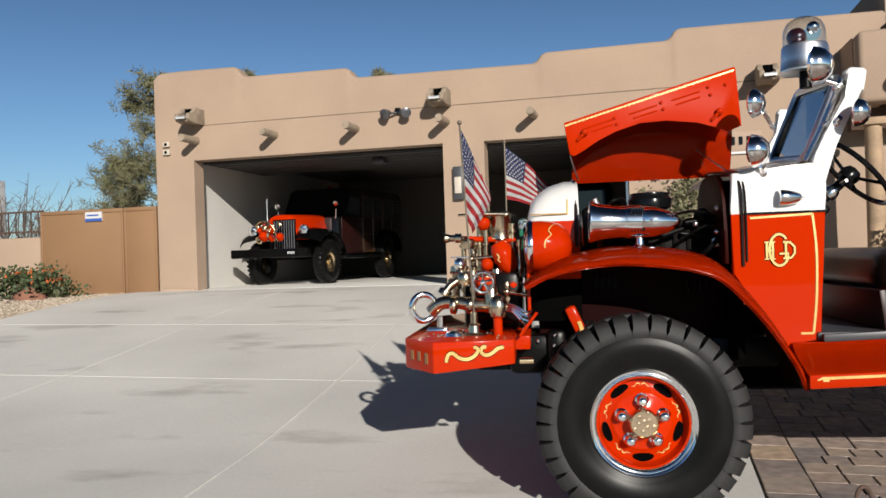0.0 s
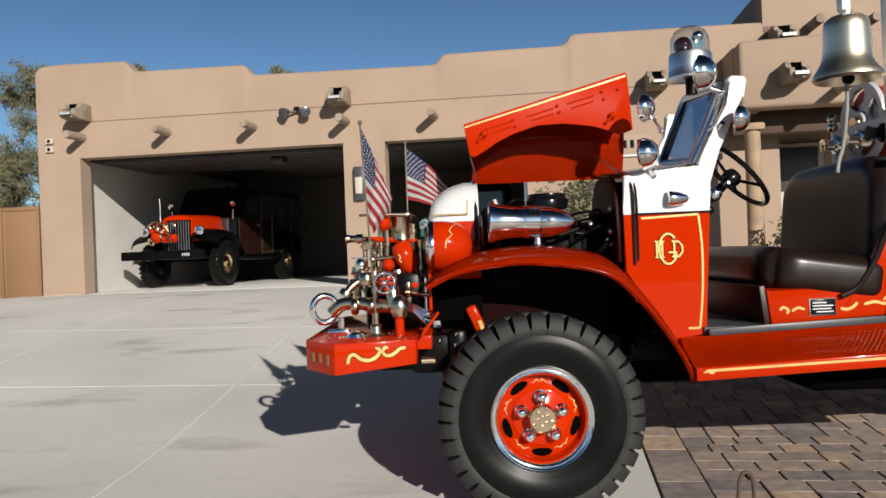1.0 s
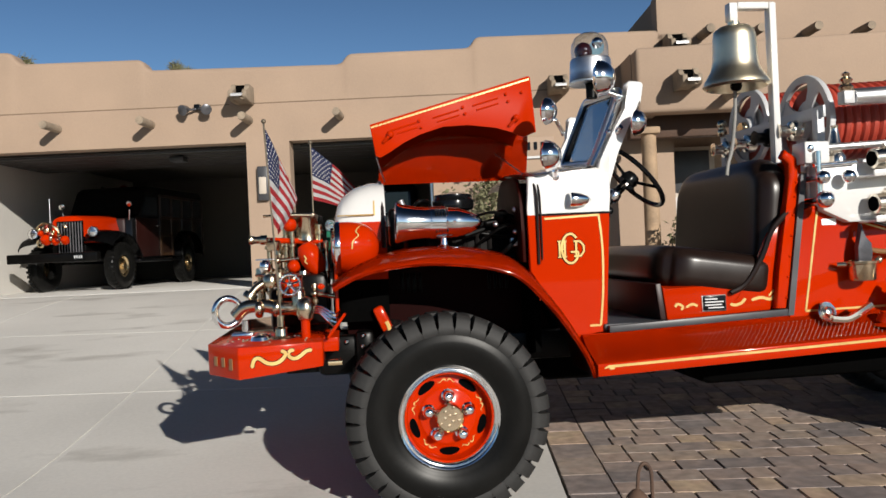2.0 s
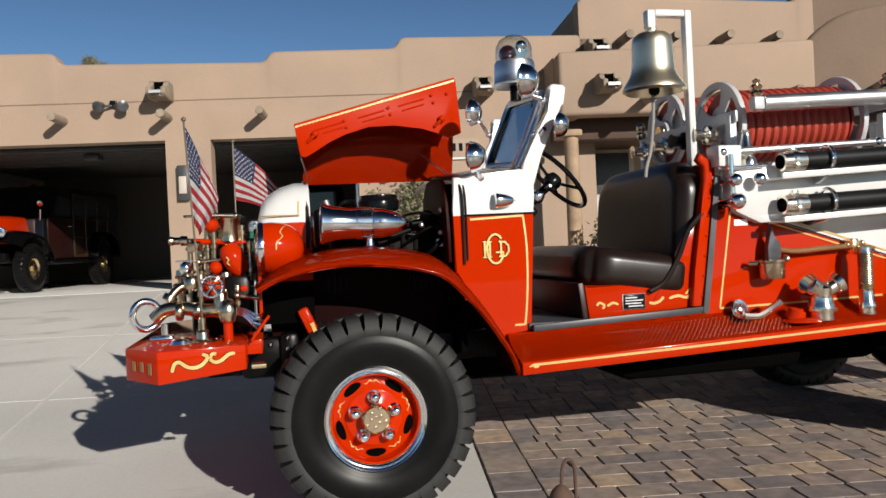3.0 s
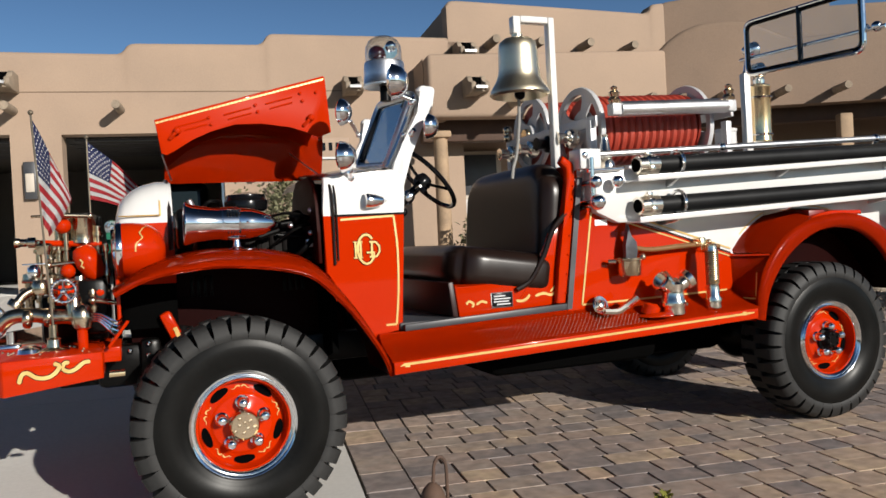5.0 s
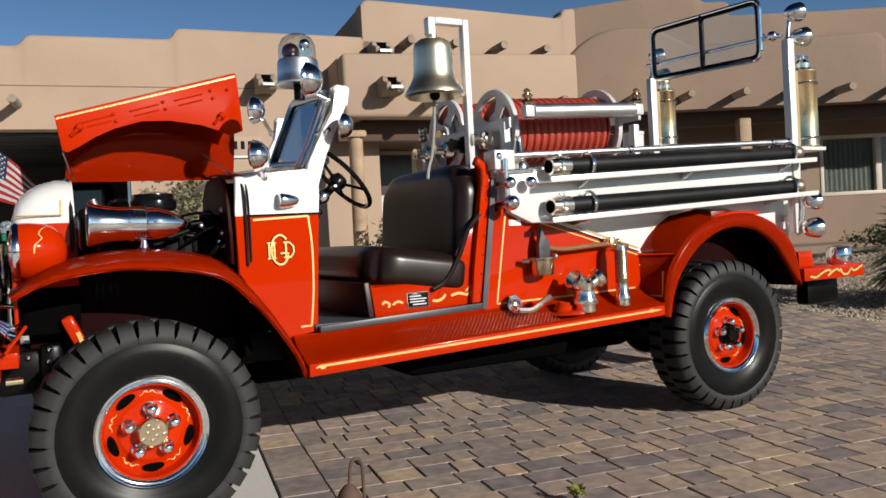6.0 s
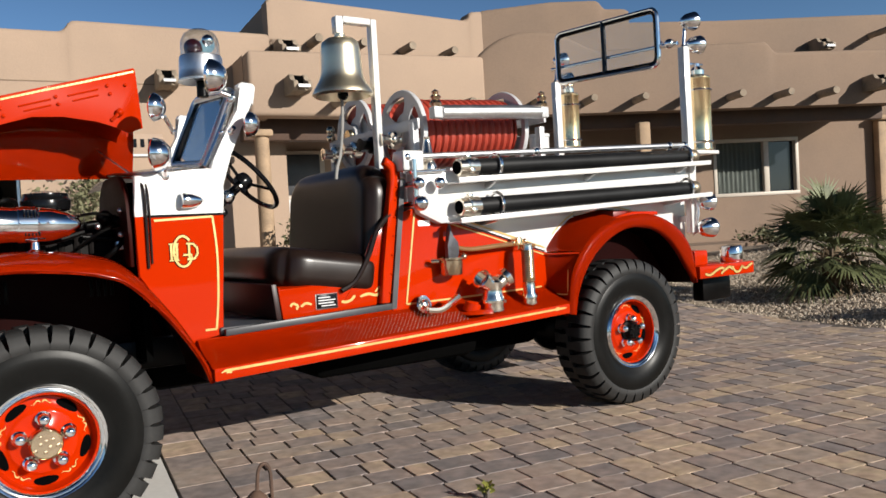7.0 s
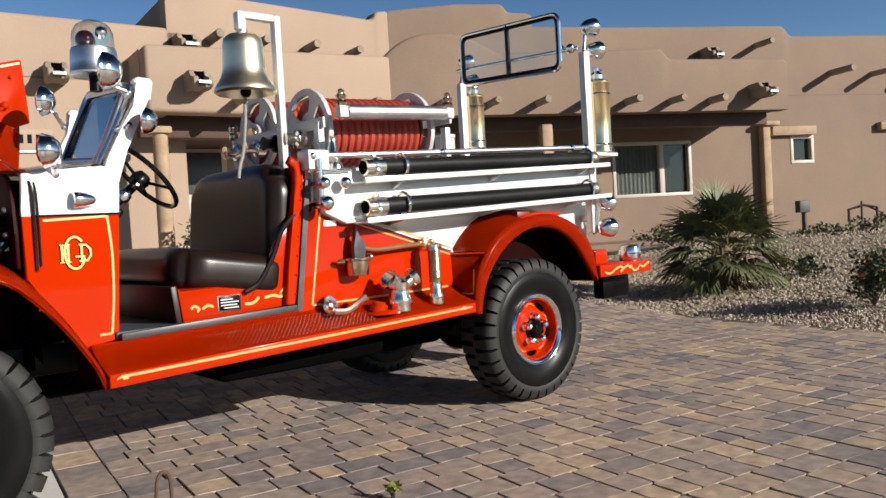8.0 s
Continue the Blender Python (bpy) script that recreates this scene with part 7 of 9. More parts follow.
for p_ in (a_ - Vector((0.03, 0, 0)), b_ + Vector((0.03, 0, 0))):
    bm = B()
    box(bm, p_ - Vector((0.03, 0.03, 0.035)), p_ + Vector((0.03, 0.03, 0.03)), 0.008)
    part("roller_block", bm, ALU, roller)
    bm = B()
    lathe(bm, [(0.026, 0), (0.036, 0.018), (0.022, 0.036), (0.032, 0.055), (0.015, 0.070), (0.022, 0.084), (0.0, 0.097)], p_ + Vector((0.0, 0, 0.03)), (0, 0, 1), 14)
    part("brass_finial", bm, NICKEL, roller)
bm = B()
lathe(bm, [(0.046, 0.0), (0.046, 0.025), (0.034, 0.045), (0.020, 0.15), (0.016, 0.165), (0.021, 0.18)], (1.995, 0.235, 1.468), (0, 0.05, 1), 18)
part("brass_nozzle", bm, POLISHED, truck, "tapered brass hose nozzle standing upright")
bm = B()
lathe(bm, [(0.075, 0), (0.075, 0.10), (0.08, 0.105), (0.08, 0.125), (0.0, 0.13)], (3.55, 1.1, 1.68), (0, 0, 1), 20)
part("white_cap", bm, WHITE, truck)
bm = B()
for k in range(3):
    ball(bm, (1.96, 1.34, 1.78 + 0.025 * k), 0.03 - 0.004 * (k % 2) * 2, 12, 6)
part("brass_finial", bm, NICKEL, bar)

# ---- bell ----
BC = Vector((1.632, 0.50, 1.905))
bm = B()
box(bm, (1.600, 0.472, 2.235), (1.645, 0.528, 2.33), 0.006)
box(bm, (1.645, 0.472, 2.295), (1.815, 0.528, 2.333), 0.008)
box(bm, (1.815, 0.472, 1.46), (1.855, 0.528, 2.333), 0.010)
part("bell_bracket", bm, WHITE, truck, "white inverted-L bell bracket")
bm = B()
lathe(bm, [(0.150, -0.012), (0.166, 0.0), (0.164, 0.012), (0.154, 0.03), (0.138, 0.055), (0.125, 0.078), (0.117, 0.10), (0.113, 0.13), (0.110, 0.19), (0.107, 0.245), (0.100, 0.282), (0.075, 0.302), (0.03, 0.312), (0.03, 0.33), (0.0, 0.335)], BC, (0, 0, 1), 44, False)
lathe(bm, [(0.150, -0.012), (0.14, 0.02), (0.11, 0.10), (0.09, 0.24), (0.0, 0.28)], BC, (0, 0, 1), 44, False)
bell = part("bell", bm, BELLMETAL, truck, "polished bronze bell", angle=50)
bm = B()
ball(bm, BC + Vector((0, 0, 0.0)), 0.03, 12, 8)
rod(bm, BC + Vector((0, 0, 0.0)), BC + Vector((0, 0, 0.2)), 0.01)
part("clapper", bm, IRON, bell)
bm = B()
tube(bm, curve_pts([(1.625, 0.50, 1.90), (1.622, 0.50, 1.80), (1.61, 0.49, 1.72), (1.585, 0.48, 1.58), (1.55, 0.46, 1.50), (1.535, 0.45, 1.44)], 6), 0.009, 8)
part("bell_rope", bm, GREY_ROPE, bell)

# ---- rear posts, folding windscreen, lamps ----
for y_ in (0.20, 1.50):
    bm = B()
    box(bm, (4.085, y_ - 0.028, 1.02 if y_ < 1 else 1.45), (4.145, y_ + 0.028, 2.30), 0.006)
    for z_ in (1.10, 1.46):
        box(bm, (4.10, min(y_, YC + (y_ - YC) * 0.84), z_), (4.13, max(y_, YC + (y_ - YC) * 0.84), z_ + 0.04), 0.003)
    part("rear_post", bm, WHITE, truck, "white square rear post")
    for (dx, dz, way) in ((0.08, 0.19, (1.0, -0.15, 0.12)), (0.13, 0.03, (1.0, -0.15, 0.05))):
        lp_ = bullet_lamp("post_lamp", (4.125 + dx, y_ - 0.03, 2.29 + dz), way, 0.062, 0.12, truck, label="small chrome lamp on the rear post")
        mount((4.115 + dx * 0.4, y_, 2.29 + dz), (4.115, y_, 2.30), lp_, 0.013)
RS = [Vector((4.05, 0.36, 2.20)), Vector((4.05, 0.36, 2.605)), Vector((4.05, 1.40, 2.66)), Vector((4.05, 1.40, 2.265))]
bm = B()
tube(bm, rounded_loop(RS, 0.07), 0.015, 8, True)
rs = part("rear_windscreen", bm, CHROME, truck, "chrome two-pane rear windscreen frame")
bm = B()
tube(bm, rounded_loop([Vector((4.05, p.y + (0.88 - p.y) * 0.03, p.z + (2.43 - p.z) * 0.085)) for p in RS], 0.06), 0.018, 6, True)
rod(bm, (4.05, 0.88, 2.235), (4.05, 0.88, 2.63), 0.020)
part("screen_seal", bm, BLACK, rs)
bm = B()
for ya, yb in ((0.38, 0.87), (0.89, 1.38)):
    q = [(ya, 2.21 + 0.06 * (ya - 0.36)), (yb, 2.21 + 0.06 * (yb - 0.36)), (yb, 2.60 + 0.05 * (yb - 0.36)), (ya, 2.60 + 0.05 * (ya - 0.36))]
    prism(bm, q, 4.048, 4.052, "x")
g2 = part("screen_glass", bm, GLASS, rs, smooth=False)
g2.visible_shadow = False
bm = B()
rod(bm, (4.08, 0.22, 2.33), (4.08, 1.50, 2.40), 0.014)
ball(bm, (4.08, 0.29, 2.34), 0.035)
ball(bm, (4.07, 0.37, 2.35), 0.03)
part("screen_bar", bm, CHROME, rs)


def extinguisher(p, h):
    ex = thing("fire_extinguisher", p, "tall polished brass fire extinguisher on the rear post", "fire extinguisher", "brass extinguishers")
    p = Vector(p)
    bm = B()
    lathe(bm, [(0.085, 0), (0.088, 0.01), (0.085, 0.02), (0.085, h - 0.03), (0.089, h - 0.025), (0.089, h - 0.012), (0.082, h - 0.006), (0.06, h + 0.004), (0.03, h + 0.012), (0.0, h + 0.012)], p, (0, 0, 1), 28)
    part("cylinder", bm, BRASS, ex)
    bm = B()
    lathe(bm, [(0.05, 0), (0.052, 0.03), (0.044, 0.036), (0.03, 0.05), (0.02, 0.06), (0.02, 0.08), (0.0, 0.085)], p + Vector((0, 0, h + 0.01)), (0, 0, 1), 18)
    rod(bm, p + Vector((-0.06, 0, h + 0.085)), p + Vector((0.06, 0, h + 0.085)), 0.008)
    part("valve", bm, CHROME, ex)
    for z_ in (0.06, h - 0.10):
        bm = B()
        tube(bm, [p + Vector((0.091 * math.cos(a), 0.091 * math.sin(a), z_)) for a in [2 * math.pi * k / 24 for k in range(24)]], 0.007, 6, True)
        part("strap", bm, CHROME, ex)
    bm = B()
    box(bm, p + Vector((-0.14, -0.08, -0.025)), p + Vector((0.1, 0.08, 0.0)), 0.004)
    part("shelf", bm, WHITE, ex)


extinguisher((4.245, 0.20, 1.585), 0.52)
extinguisher((4.245, 1.50, 1.76), 0.45)

# ---- equipment on the side ----
axe = thing("fire_axe", (2.3, 0.17, 1.03), "chromed pick-head fire axe with brass-toned handle", "axe")
bm = B()
pts = curve_pts([(2.09, 0.175, 1.040), (2.2, 0.175, 1.022), (2.4, 0.175, 1.03), (2.56, 0.175, 1.032), (2.66, 0.175, 1.015)], 5)
tube(bm, pts, 0.0135, 10, False, [1.1 - 0.35 * abs(2 * i / (len(pts) - 1) - 0.9) * 0.5 for i in range(len(pts))])
part("handle", bm, surface("waxed_hickory", (0.1872, 0.09, 0.0324), 0.22, vary=0.2, scale=6, grain=50, bump=0.02, coat=0.8), axe)
bm = B()
prism(bm, [(2.062, 1.165), (2.072, 1.10), (2.108, 1.068), (2.112, 1.02), (2.10, 0.97), (2.035, 0.968), (2.038, 1.05)], 0.160, 0.192, "y", 0.004)
part("head", bm, DARK_STEEL, axe)
bm = B()
lathe(bm, [(0.0, 0.0), (0.058, 0.0), (0.063, 0.006), (0.066, 0.078), (0.072, 0.082), (0.072, 0.094), (0.060, 0.096), (0.058, 0.02), (0.0, 0.018)], (2.063, 0.175, 0.890), (0, 0, 1), 28, False)
rod(bm, (1.985, 0.18, 0.97), (1.95, 0.20, 0.97), 0.014)
ball(bm, (2.145, 0.17, 0.985), 0.02)
part("blade_holster", bm, NICKEL, axe, "dull nickel blade holster")
bm = B()
box(bm, (2.52, 0.155, 0.995), (2.56, 0.235, 1.07), 0.01)
ball(bm, (2.585, 0.17, 1.045), 0.016)
ball(bm, (2.50, 0.17, 1.04), 0.014)
part("handle_clip", bm, BRASS, axe)


def siamese(p):
    w = thing("siamese_coupling", p, "polished nickel two-way hose coupling on the running board", "hose coupling")
    p = Vector(p)
    bm = B()
    lathe(bm, [(0.062, 0), (0.065, 0.01), (0.06, 0.03), (0.066, 0.045), (0.066, 0.07), (0.058, 0.085), (0.055, 0.13), (0.06, 0.16), (0.035, 0.19), (0, 0.2)], p, (0, 0, 1), 22)
    part("body", bm, POLISHED, w)
    for s_ in (-1, 1):
        bm = B()
        lathe(bm, [(0.042, 0), (0.04, 0.05), (0.052, 0.055), (0.055, 0.085), (0.045, 0.09), (0.045, 0.06), (0.0, 0.06)], p + Vector((s_ * 0.02, -0.01, 0.145)), (s_ * 0.9, -0.15, 0.55), 18, False)
        part("branch", bm, POLISHED, w)
    for k in range(4):
        a = math.pi / 2 * k + 0.3
        bm = B()
        rod(bm, p + Vector((0.06 * math.cos(a), 0.06 * math.sin(a), 0.055)), p + Vector((0.085 * math.cos(a), 0.085 * math.sin(a), 0.055)), 0.009)
        part("lug", bm, POLISHED, w)


siamese((2.29, 0.115, 0.672))
nz = thing("straight_nozzle", (2.555, 0.115, 0.682), "polished nickel nozzle with a ribbed grip on the running board", "nozzle")
bm = B()
lathe(bm, [(0.042, 0), (0.046, 0.01), (0.042, 0.03), (0.046, 0.05), (0.036, 0.07), (0.034, 0.13)], (2.555, 0.115, 0.682), (0, 0, 1), 20)
part("base", bm, POLISHED, nz)
bm = B()
tube(bm, [(2.555 + 0.031 * math.cos(a), 0.115 + 0.031 * math.sin(a), 0.811 + 0.0115 * a / (2 * math.pi)) for a in [2 * math.pi * k / 14 for k in range(14 * 16 + 1)]], 0.0065, 6)
part("cord_wrap", bm, surface("tarnished_bronze", (0.45, 0.35, 0.22), 0.30, metal=0.9, vary=0.2, scale=9, grain=60, bump=0.05), nz)
bm = B()
lathe(bm, [(0.034, 0), (0.03, 0.02), (0.03, 0.035), (0.024, 0.04)], (2.555, 0.115, 0.994), (0, 0, 1), 18)
part("tip", bm, POLISHED, nz)
hv_ = thing("suction_valve", (1.84, 0.10, 0.72), "chromed outlet valve with lever at the body sill", "valve")
bm = B()
lathe(bm, [(0.052, 0.0), (0.055, 0.006), (0.050, 0.012), (0.030, 0.010), (0.024, 0.026), (0.016, 0.030), (0.0, 0.030)], (1.885, 0.20, 0.742), (0.25, -1, 0.30), 26)
rod(bm, (1.88, 0.18, 0.735), (1.89, 0.25, 0.74), 0.022, 14)
part("flange", bm, POLISHED, hv_)
bm = B()
tube(bm, curve_pts([(1.86, 0.12, 0.72), (1.93, 0.11, 0.715), (1.99, 0.11, 0.74), (2.06, 0.12, 0.775)], 5), 0.019, 8)
part("lever", bm, POLISHED, hv_)
bm = B()
lathe(bm, [(0.10, 0), (0.09, 0.01), (0.02, 0.02), (0.018, 0.06), (0.0, 0.065)], (2.17, 0.12, 0.672), (0, 0, 1), 18)
lathe(bm, [(0.05, 0), (0.045, 0.05), (0.02, 0.06)], (2.15, 0.14, 0.68), (0.3, -0.2, 1), 14)
part("drain_cap", bm, RED, hv_)


# ---- front pump on the bumper deck ----
pump = thing("front_pump", (-0.72, 0.7, ZB1), "polished bronze and red front-mounted fire pump with valves and handwheel", "pump")


def pp(name, bm, mat, label="", parent=None):
    return part(name, bm, mat, parent or pump, label)


bm = B()
box(bm, (-0.78, 0.50, 0.757), (-0.50, 1.20, 0.98), 0.03)
lathe(bm, [(0.11, 0), (0.13, 0.02), (0.13, 0.06), (0.10, 0.08), (0, 0.09)], (-0.62, 0.56, 0.90), (0, -1, 0), 26)
pp("pump_casing", bm, IRON)
bm = B()
box(bm, (-0.72, 0.46, 0.93), (-0.60, 0.56, 1.02), 0.012)
pp("casing_cover", bm, RED)
bm = B()
box(bm, (-0.62, 0.40, 0.80), (-0.50, 0.52, 1.04), 0.02)
pp("pump_gearbox", bm, IRON)
# suction elbow with the big chrome ring
bm = B()
tube(bm, curve_pts([(-0.58, 0.36, 0.885), (-0.70, 0.36, 0.89), (-0.80, 0.38, 0.905), (-0.88, 0.39, 0.90), (-0.93, 0.40, 0.86)], 6), 0.032, 14)
for x_ in (-0.63, -0.72, -0.80):
    lathe(bm, [(0.036, 0), (0.041, 0.006), (0.041, 0.024), (0.036, 0.03)], (x_, 0.365, 0.89), (-1, 0.05, 0.05), 18)
pp("suction_elbow", bm, NICKEL, "polished bronze suction elbow")
bm = B()
tube(bm, [Vector((-0.965, 0.40, 0.882)) + Vector((0.056 * math.cos(a), 0.02 * math.cos(a), 0.064 * math.sin(a))) for a in [2 * math.pi * k / 28 for k in range(28)]], 0.016, 10, True)
pp("tow_ring", bm, CHROME, "thick chrome tow ring")
bm = B()
box(bm, (-0.95, 0.37, 0.757), (-0.85, 0.44, 0.785), 0.01)
rod(bm, (-0.88, 0.38, 0.79), (-0.88, 0.38, 0.84), 0.02)
pp("ring_bracket", bm, CHROME)
# handwheel with beaded rim
HC = Vector((-0.665, 0.29, 1.0))
bm = B()
for k in range(22):
    a = 2 * math.pi * k / 22
    ball(bm, HC + Vector((0.047 * math.cos(a), 0, 0.047 * math.sin(a))), 0.0078, 8, 5)
for k in range(5):
    a = 2 * math.pi * k / 5 + 0.3
    rod(bm, HC, HC + Vector((0.045 * math.cos(a), 0, 0.045 * math.sin(a))), 0.006, 6)
ball(bm, HC + Vector((0, -0.008, 0)), 0.014, 10, 6)
pp("handwheel", bm, CHROME, "small beaded chrome handwheel")
bm = B()
rod(bm, HC, HC + Vector((0, 0.16, 0)), 0.011)
lathe(bm, [(0.035, 0), (0.03, 0.06), (0.02, 0.09)], (-0.63, 0.33, 0.90), (0, 0, 1), 16)
pp("wheel_spindle", bm, NICKEL)
# air chamber and acorn cap
bm = B()
lathe(bm, [(0.0, -0.088), (0.03, -0.08), (0.048, -0.05), (0.056, 0.0), (0.052, 0.045), (0.035, 0.075), (0.0, 0.085)], (-0.572, 0.50, 1.115), (-0.5, 0, 1), 24, False)
ch_ = pp("air_chamber", bm, RED, "glossy red air chamber with gold scroll")
bm = B()
ribbon(bm, [(-0.605, 1.13), (-0.595, 1.115), (-0.602, 1.10), (-0.59, 1.09)], 0.006, 0.445)
pp("gold_scroll", bm, GOLD, "", ch_)
bm = B()
lathe(bm, [(0.022, 0), (0.036, 0.01), (0.043, 0.04), (0.041, 0.075), (0.028, 0.10), (0.01, 0.11), (0, 0.11)], (-0.597, 0.25, 0.835), (0, 0, 1), 22)
pp("acorn_cap", bm, NICKEL, "round polished acorn cap")
bm = B()
rod(bm, (-0.60, 0.25, 0.757), (-0.60, 0.25, 0.84), 0.021, 14)
pp("cap_base", bm, RED)
# standing cylinder and its pipes
bm = B()
lathe(bm, [(0.05, 0), (0.058, 0.005), (0.056, 0.02), (0.056, 0.11), (0.06, 0.115), (0.06, 0.13), (0.03, 0.14), (0, 0.14)], (-0.595, 0.62, 1.20), (0, 0, 1), 24)
pp("sight_cylinder", bm, NICKEL)
for x_, y_, z0, z1, r_ in ((-0.70, 0.60, 0.95, 1.33, 0.014), (-0.665, 0.56, 0.95, 1.35, 0.012), (-0.78, 0.58, 0.85, 1.22, 0.013), (-0.655, 0.70, 0.95, 1.30, 0.022), (-0.535, 0.60, 0.95, 1.28, 0.014)):
    bm = B()
    rod(bm, (x_, y_, z0), (x_, y_, z1), r_, 10)
    for f_ in (0.25, 0.55, 0.85):
        z_ = z0 + (z1 - z0) * f_
        lathe(bm, [(r_, 0), (r_ * 1.7, 0.004), (r_ * 1.7, 0.018), (r_, 0.022)], (x_, y_, z_), (0, 0, 1), 10)
    pp("standpipe", bm, NICKEL if r_ < 0.0135 else NICKEL)
bm = B()
rod(bm, (-0.82, 0.58, 1.215), (-0.52, 0.60, 1.195), 0.014, 10)
pp("red_pipe", bm, RED)
bm = B()
lathe(bm, [(0.024, 0), (0.024, 0.03), (0.018, 0.035), (0.018, 0.06), (0.022, 0.065), (0.022, 0.085), (0.012, 0.085)], (-0.79, 0.58, 1.215), (-1, 0, 0.02), 14)
lathe(bm, [(0.03, 0), (0.036, 0.015), (0.036, 0.04), (0.026, 0.05)], (-0.755, 0.57, 1.16), (0, 0, 1), 14)
pp("small_outlet", bm, NICKEL)
for c_, r_ in (((-0.675, 0.55, 1.285), 0.036), ((-0.66, 0.52, 1.08), 0.032), ((-0.655, 0.52, 1.01), 0.030), ((-0.53, 0.42, 0.98), 0.025)):
    bm = B()
    ball(bm, c_, r_, 14, 9)
    pp("red_knob", bm, RED)
bm = B()
box(bm, (-0.84, 0.50, 1.115), (-0.74, 0.515, 1.122), 0.002)
lathe(bm, [(0.022, 0), (0.03, 0.015), (0.026, 0.045), (0.015, 0.055)], (-0.795, 0.51, 1.06), (0, 0, 1), 16)
pp("valve_handle", bm, CHROME)
bm = B()
tube(bm, curve_pts([(-0.70, 0.46, 1.0), (-0.78, 0.46, 1.01), (-0.83, 0.45, 0.99), (-0.86, 0.44, 0.955)], 5), 0.02, 12)
lathe(bm, [(0.03, 0), (0.034, 0.01), (0.034, 0.03), (0.026, 0.035)], (-0.855, 0.44, 0.965), (-0.5, -0.1, -0.85), 14)
lathe(bm, [(0.034, 0), (0.038, 0.01), (0.038, 0.05), (0.03, 0.06)], (-0.765, 0.45, 0.985), (0, 0, 1), 14)
pp("discharge_elbow", bm, NICKEL)
bm = B()
rod(bm, (-0.84, 0.47, 1.045), (-0.62, 0.45, 1.04), 0.007, 8)
pp("control_rod", bm, NICKEL)
bm = B()
rod(bm, (-0.80, 0.55, 1.33), (-0.60, 0.60, 1.335), 0.006, 8)
pp("control_rod", bm, NICKEL)
bm = B()
for k in range(4):
    tube(bm, curve_pts([(-0.60, 0.27, 0.85 + 0.012 * k), (-0.54, 0.24, 0.87 + 0.01 * k), (-0.47, 0.26, 0.80 + 0.02 * k), (-0.44, 0.30, 0.84 + 0.012 * k)], 5), 0.005, 6)
pp("drain_tubes", bm, CHROME)
bm = B()
rod(bm, (-0.455, 0.30, 0.80), (-0.455, 0.33, 1.12), 0.008, 8)
pp("red_stay", bm, RED)
bm = B()
rod(bm, (-0.50, 0.19, 0.757), (-0.42, 0.21, 0.86), 0.007, 8)
pp("red_stay", bm, RED)
bm = B()
lathe(bm, [(0.06, 0), (0.062, 0.008), (0.045, 0.016), (0.03, 0.02), (0.026, 0.05), (0.03, 0.055), (0.018, 0.06), (0.016, 0.11), (0.0, 0.112)], (-0.706, 0.22, ZB1), (0, 0, 1), 20)
pp("flag_socket", bm, NICKEL)
bm = B()
lathe(bm, [(0.05, 0), (0.045, 0.015), (0.02, 0.03), (0.0, 0.03)], (-0.80, 0.26, ZB1), (0, 0, 1), 18)
pp("deck_plate", bm, CHROME)


# small cocks, unions and tees crowding round the pump
for x_, y_, z0, z1, r_, m_ in ((-0.74, 0.66, 0.98, 1.17, 0.016, NICKEL), (-0.83, 0.62, 0.9, 1.08, 0.02, NICKEL), (-0.50, 0.50, 0.98, 1.20, 0.010, NICKEL), (-0.56, 0.40, 0.86, 1.00, 0.014, NICKEL),
                               (-0.72, 0.40, 0.9, 1.06, 0.012, NICKEL), (-0.685, 0.64, 1.1, 1.37, 0.026, NICKEL), (-0.61, 0.46, 0.93, 1.06, 0.018, NICKEL), (-0.53, 0.66, 1.05, 1.33, 0.012, IRON), (-0.64, 0.66, 1.0, 1.26, 0.03, IRON)):
    bm = B()
    lathe(bm, [(r_, 0), (r_, (z1 - z0) * 0.3), (r_ * 1.5, (z1 - z0) * 0.32), (r_ * 1.5, (z1 - z0) * 0.45), (r_ * 0.9, (z1 - z0) * 0.5), (r_ * 0.9, (z1 - z0) * 0.8), (r_ * 1.35, (z1 - z0) * 0.83), (r_ * 1.2, (z1 - z0) * 0.97), (0, z1 - z0)], (x_, y_, z0), (0, 0, 1), 14)
    pp("pump_cock", bm, m_)
for a_, b_, m_ in (((-0.74, 0.55, 1.11), (-0.58, 0.55, 1.12), NICKEL), ((-0.70, 0.50, 1.33), (-0.56, 0.55, 1.325), NICKEL), ((-0.84, 0.50, 1.0), (-0.66, 0.48, 1.02), NICKEL), ((-0.56, 0.36, 0.95), (-0.46, 0.40, 0.93), NICKEL), ((-0.62, 0.48, 1.04), (-0.50, 0.5, 1.0), IRON)):
    bm = B()
    rod(bm, a_, b_, 0.011, 10)
    ball(bm, a_, 0.018, 10, 6)
    ball(bm, b_, 0.016, 10, 6)
    pp("cross_pipe", bm, m_)


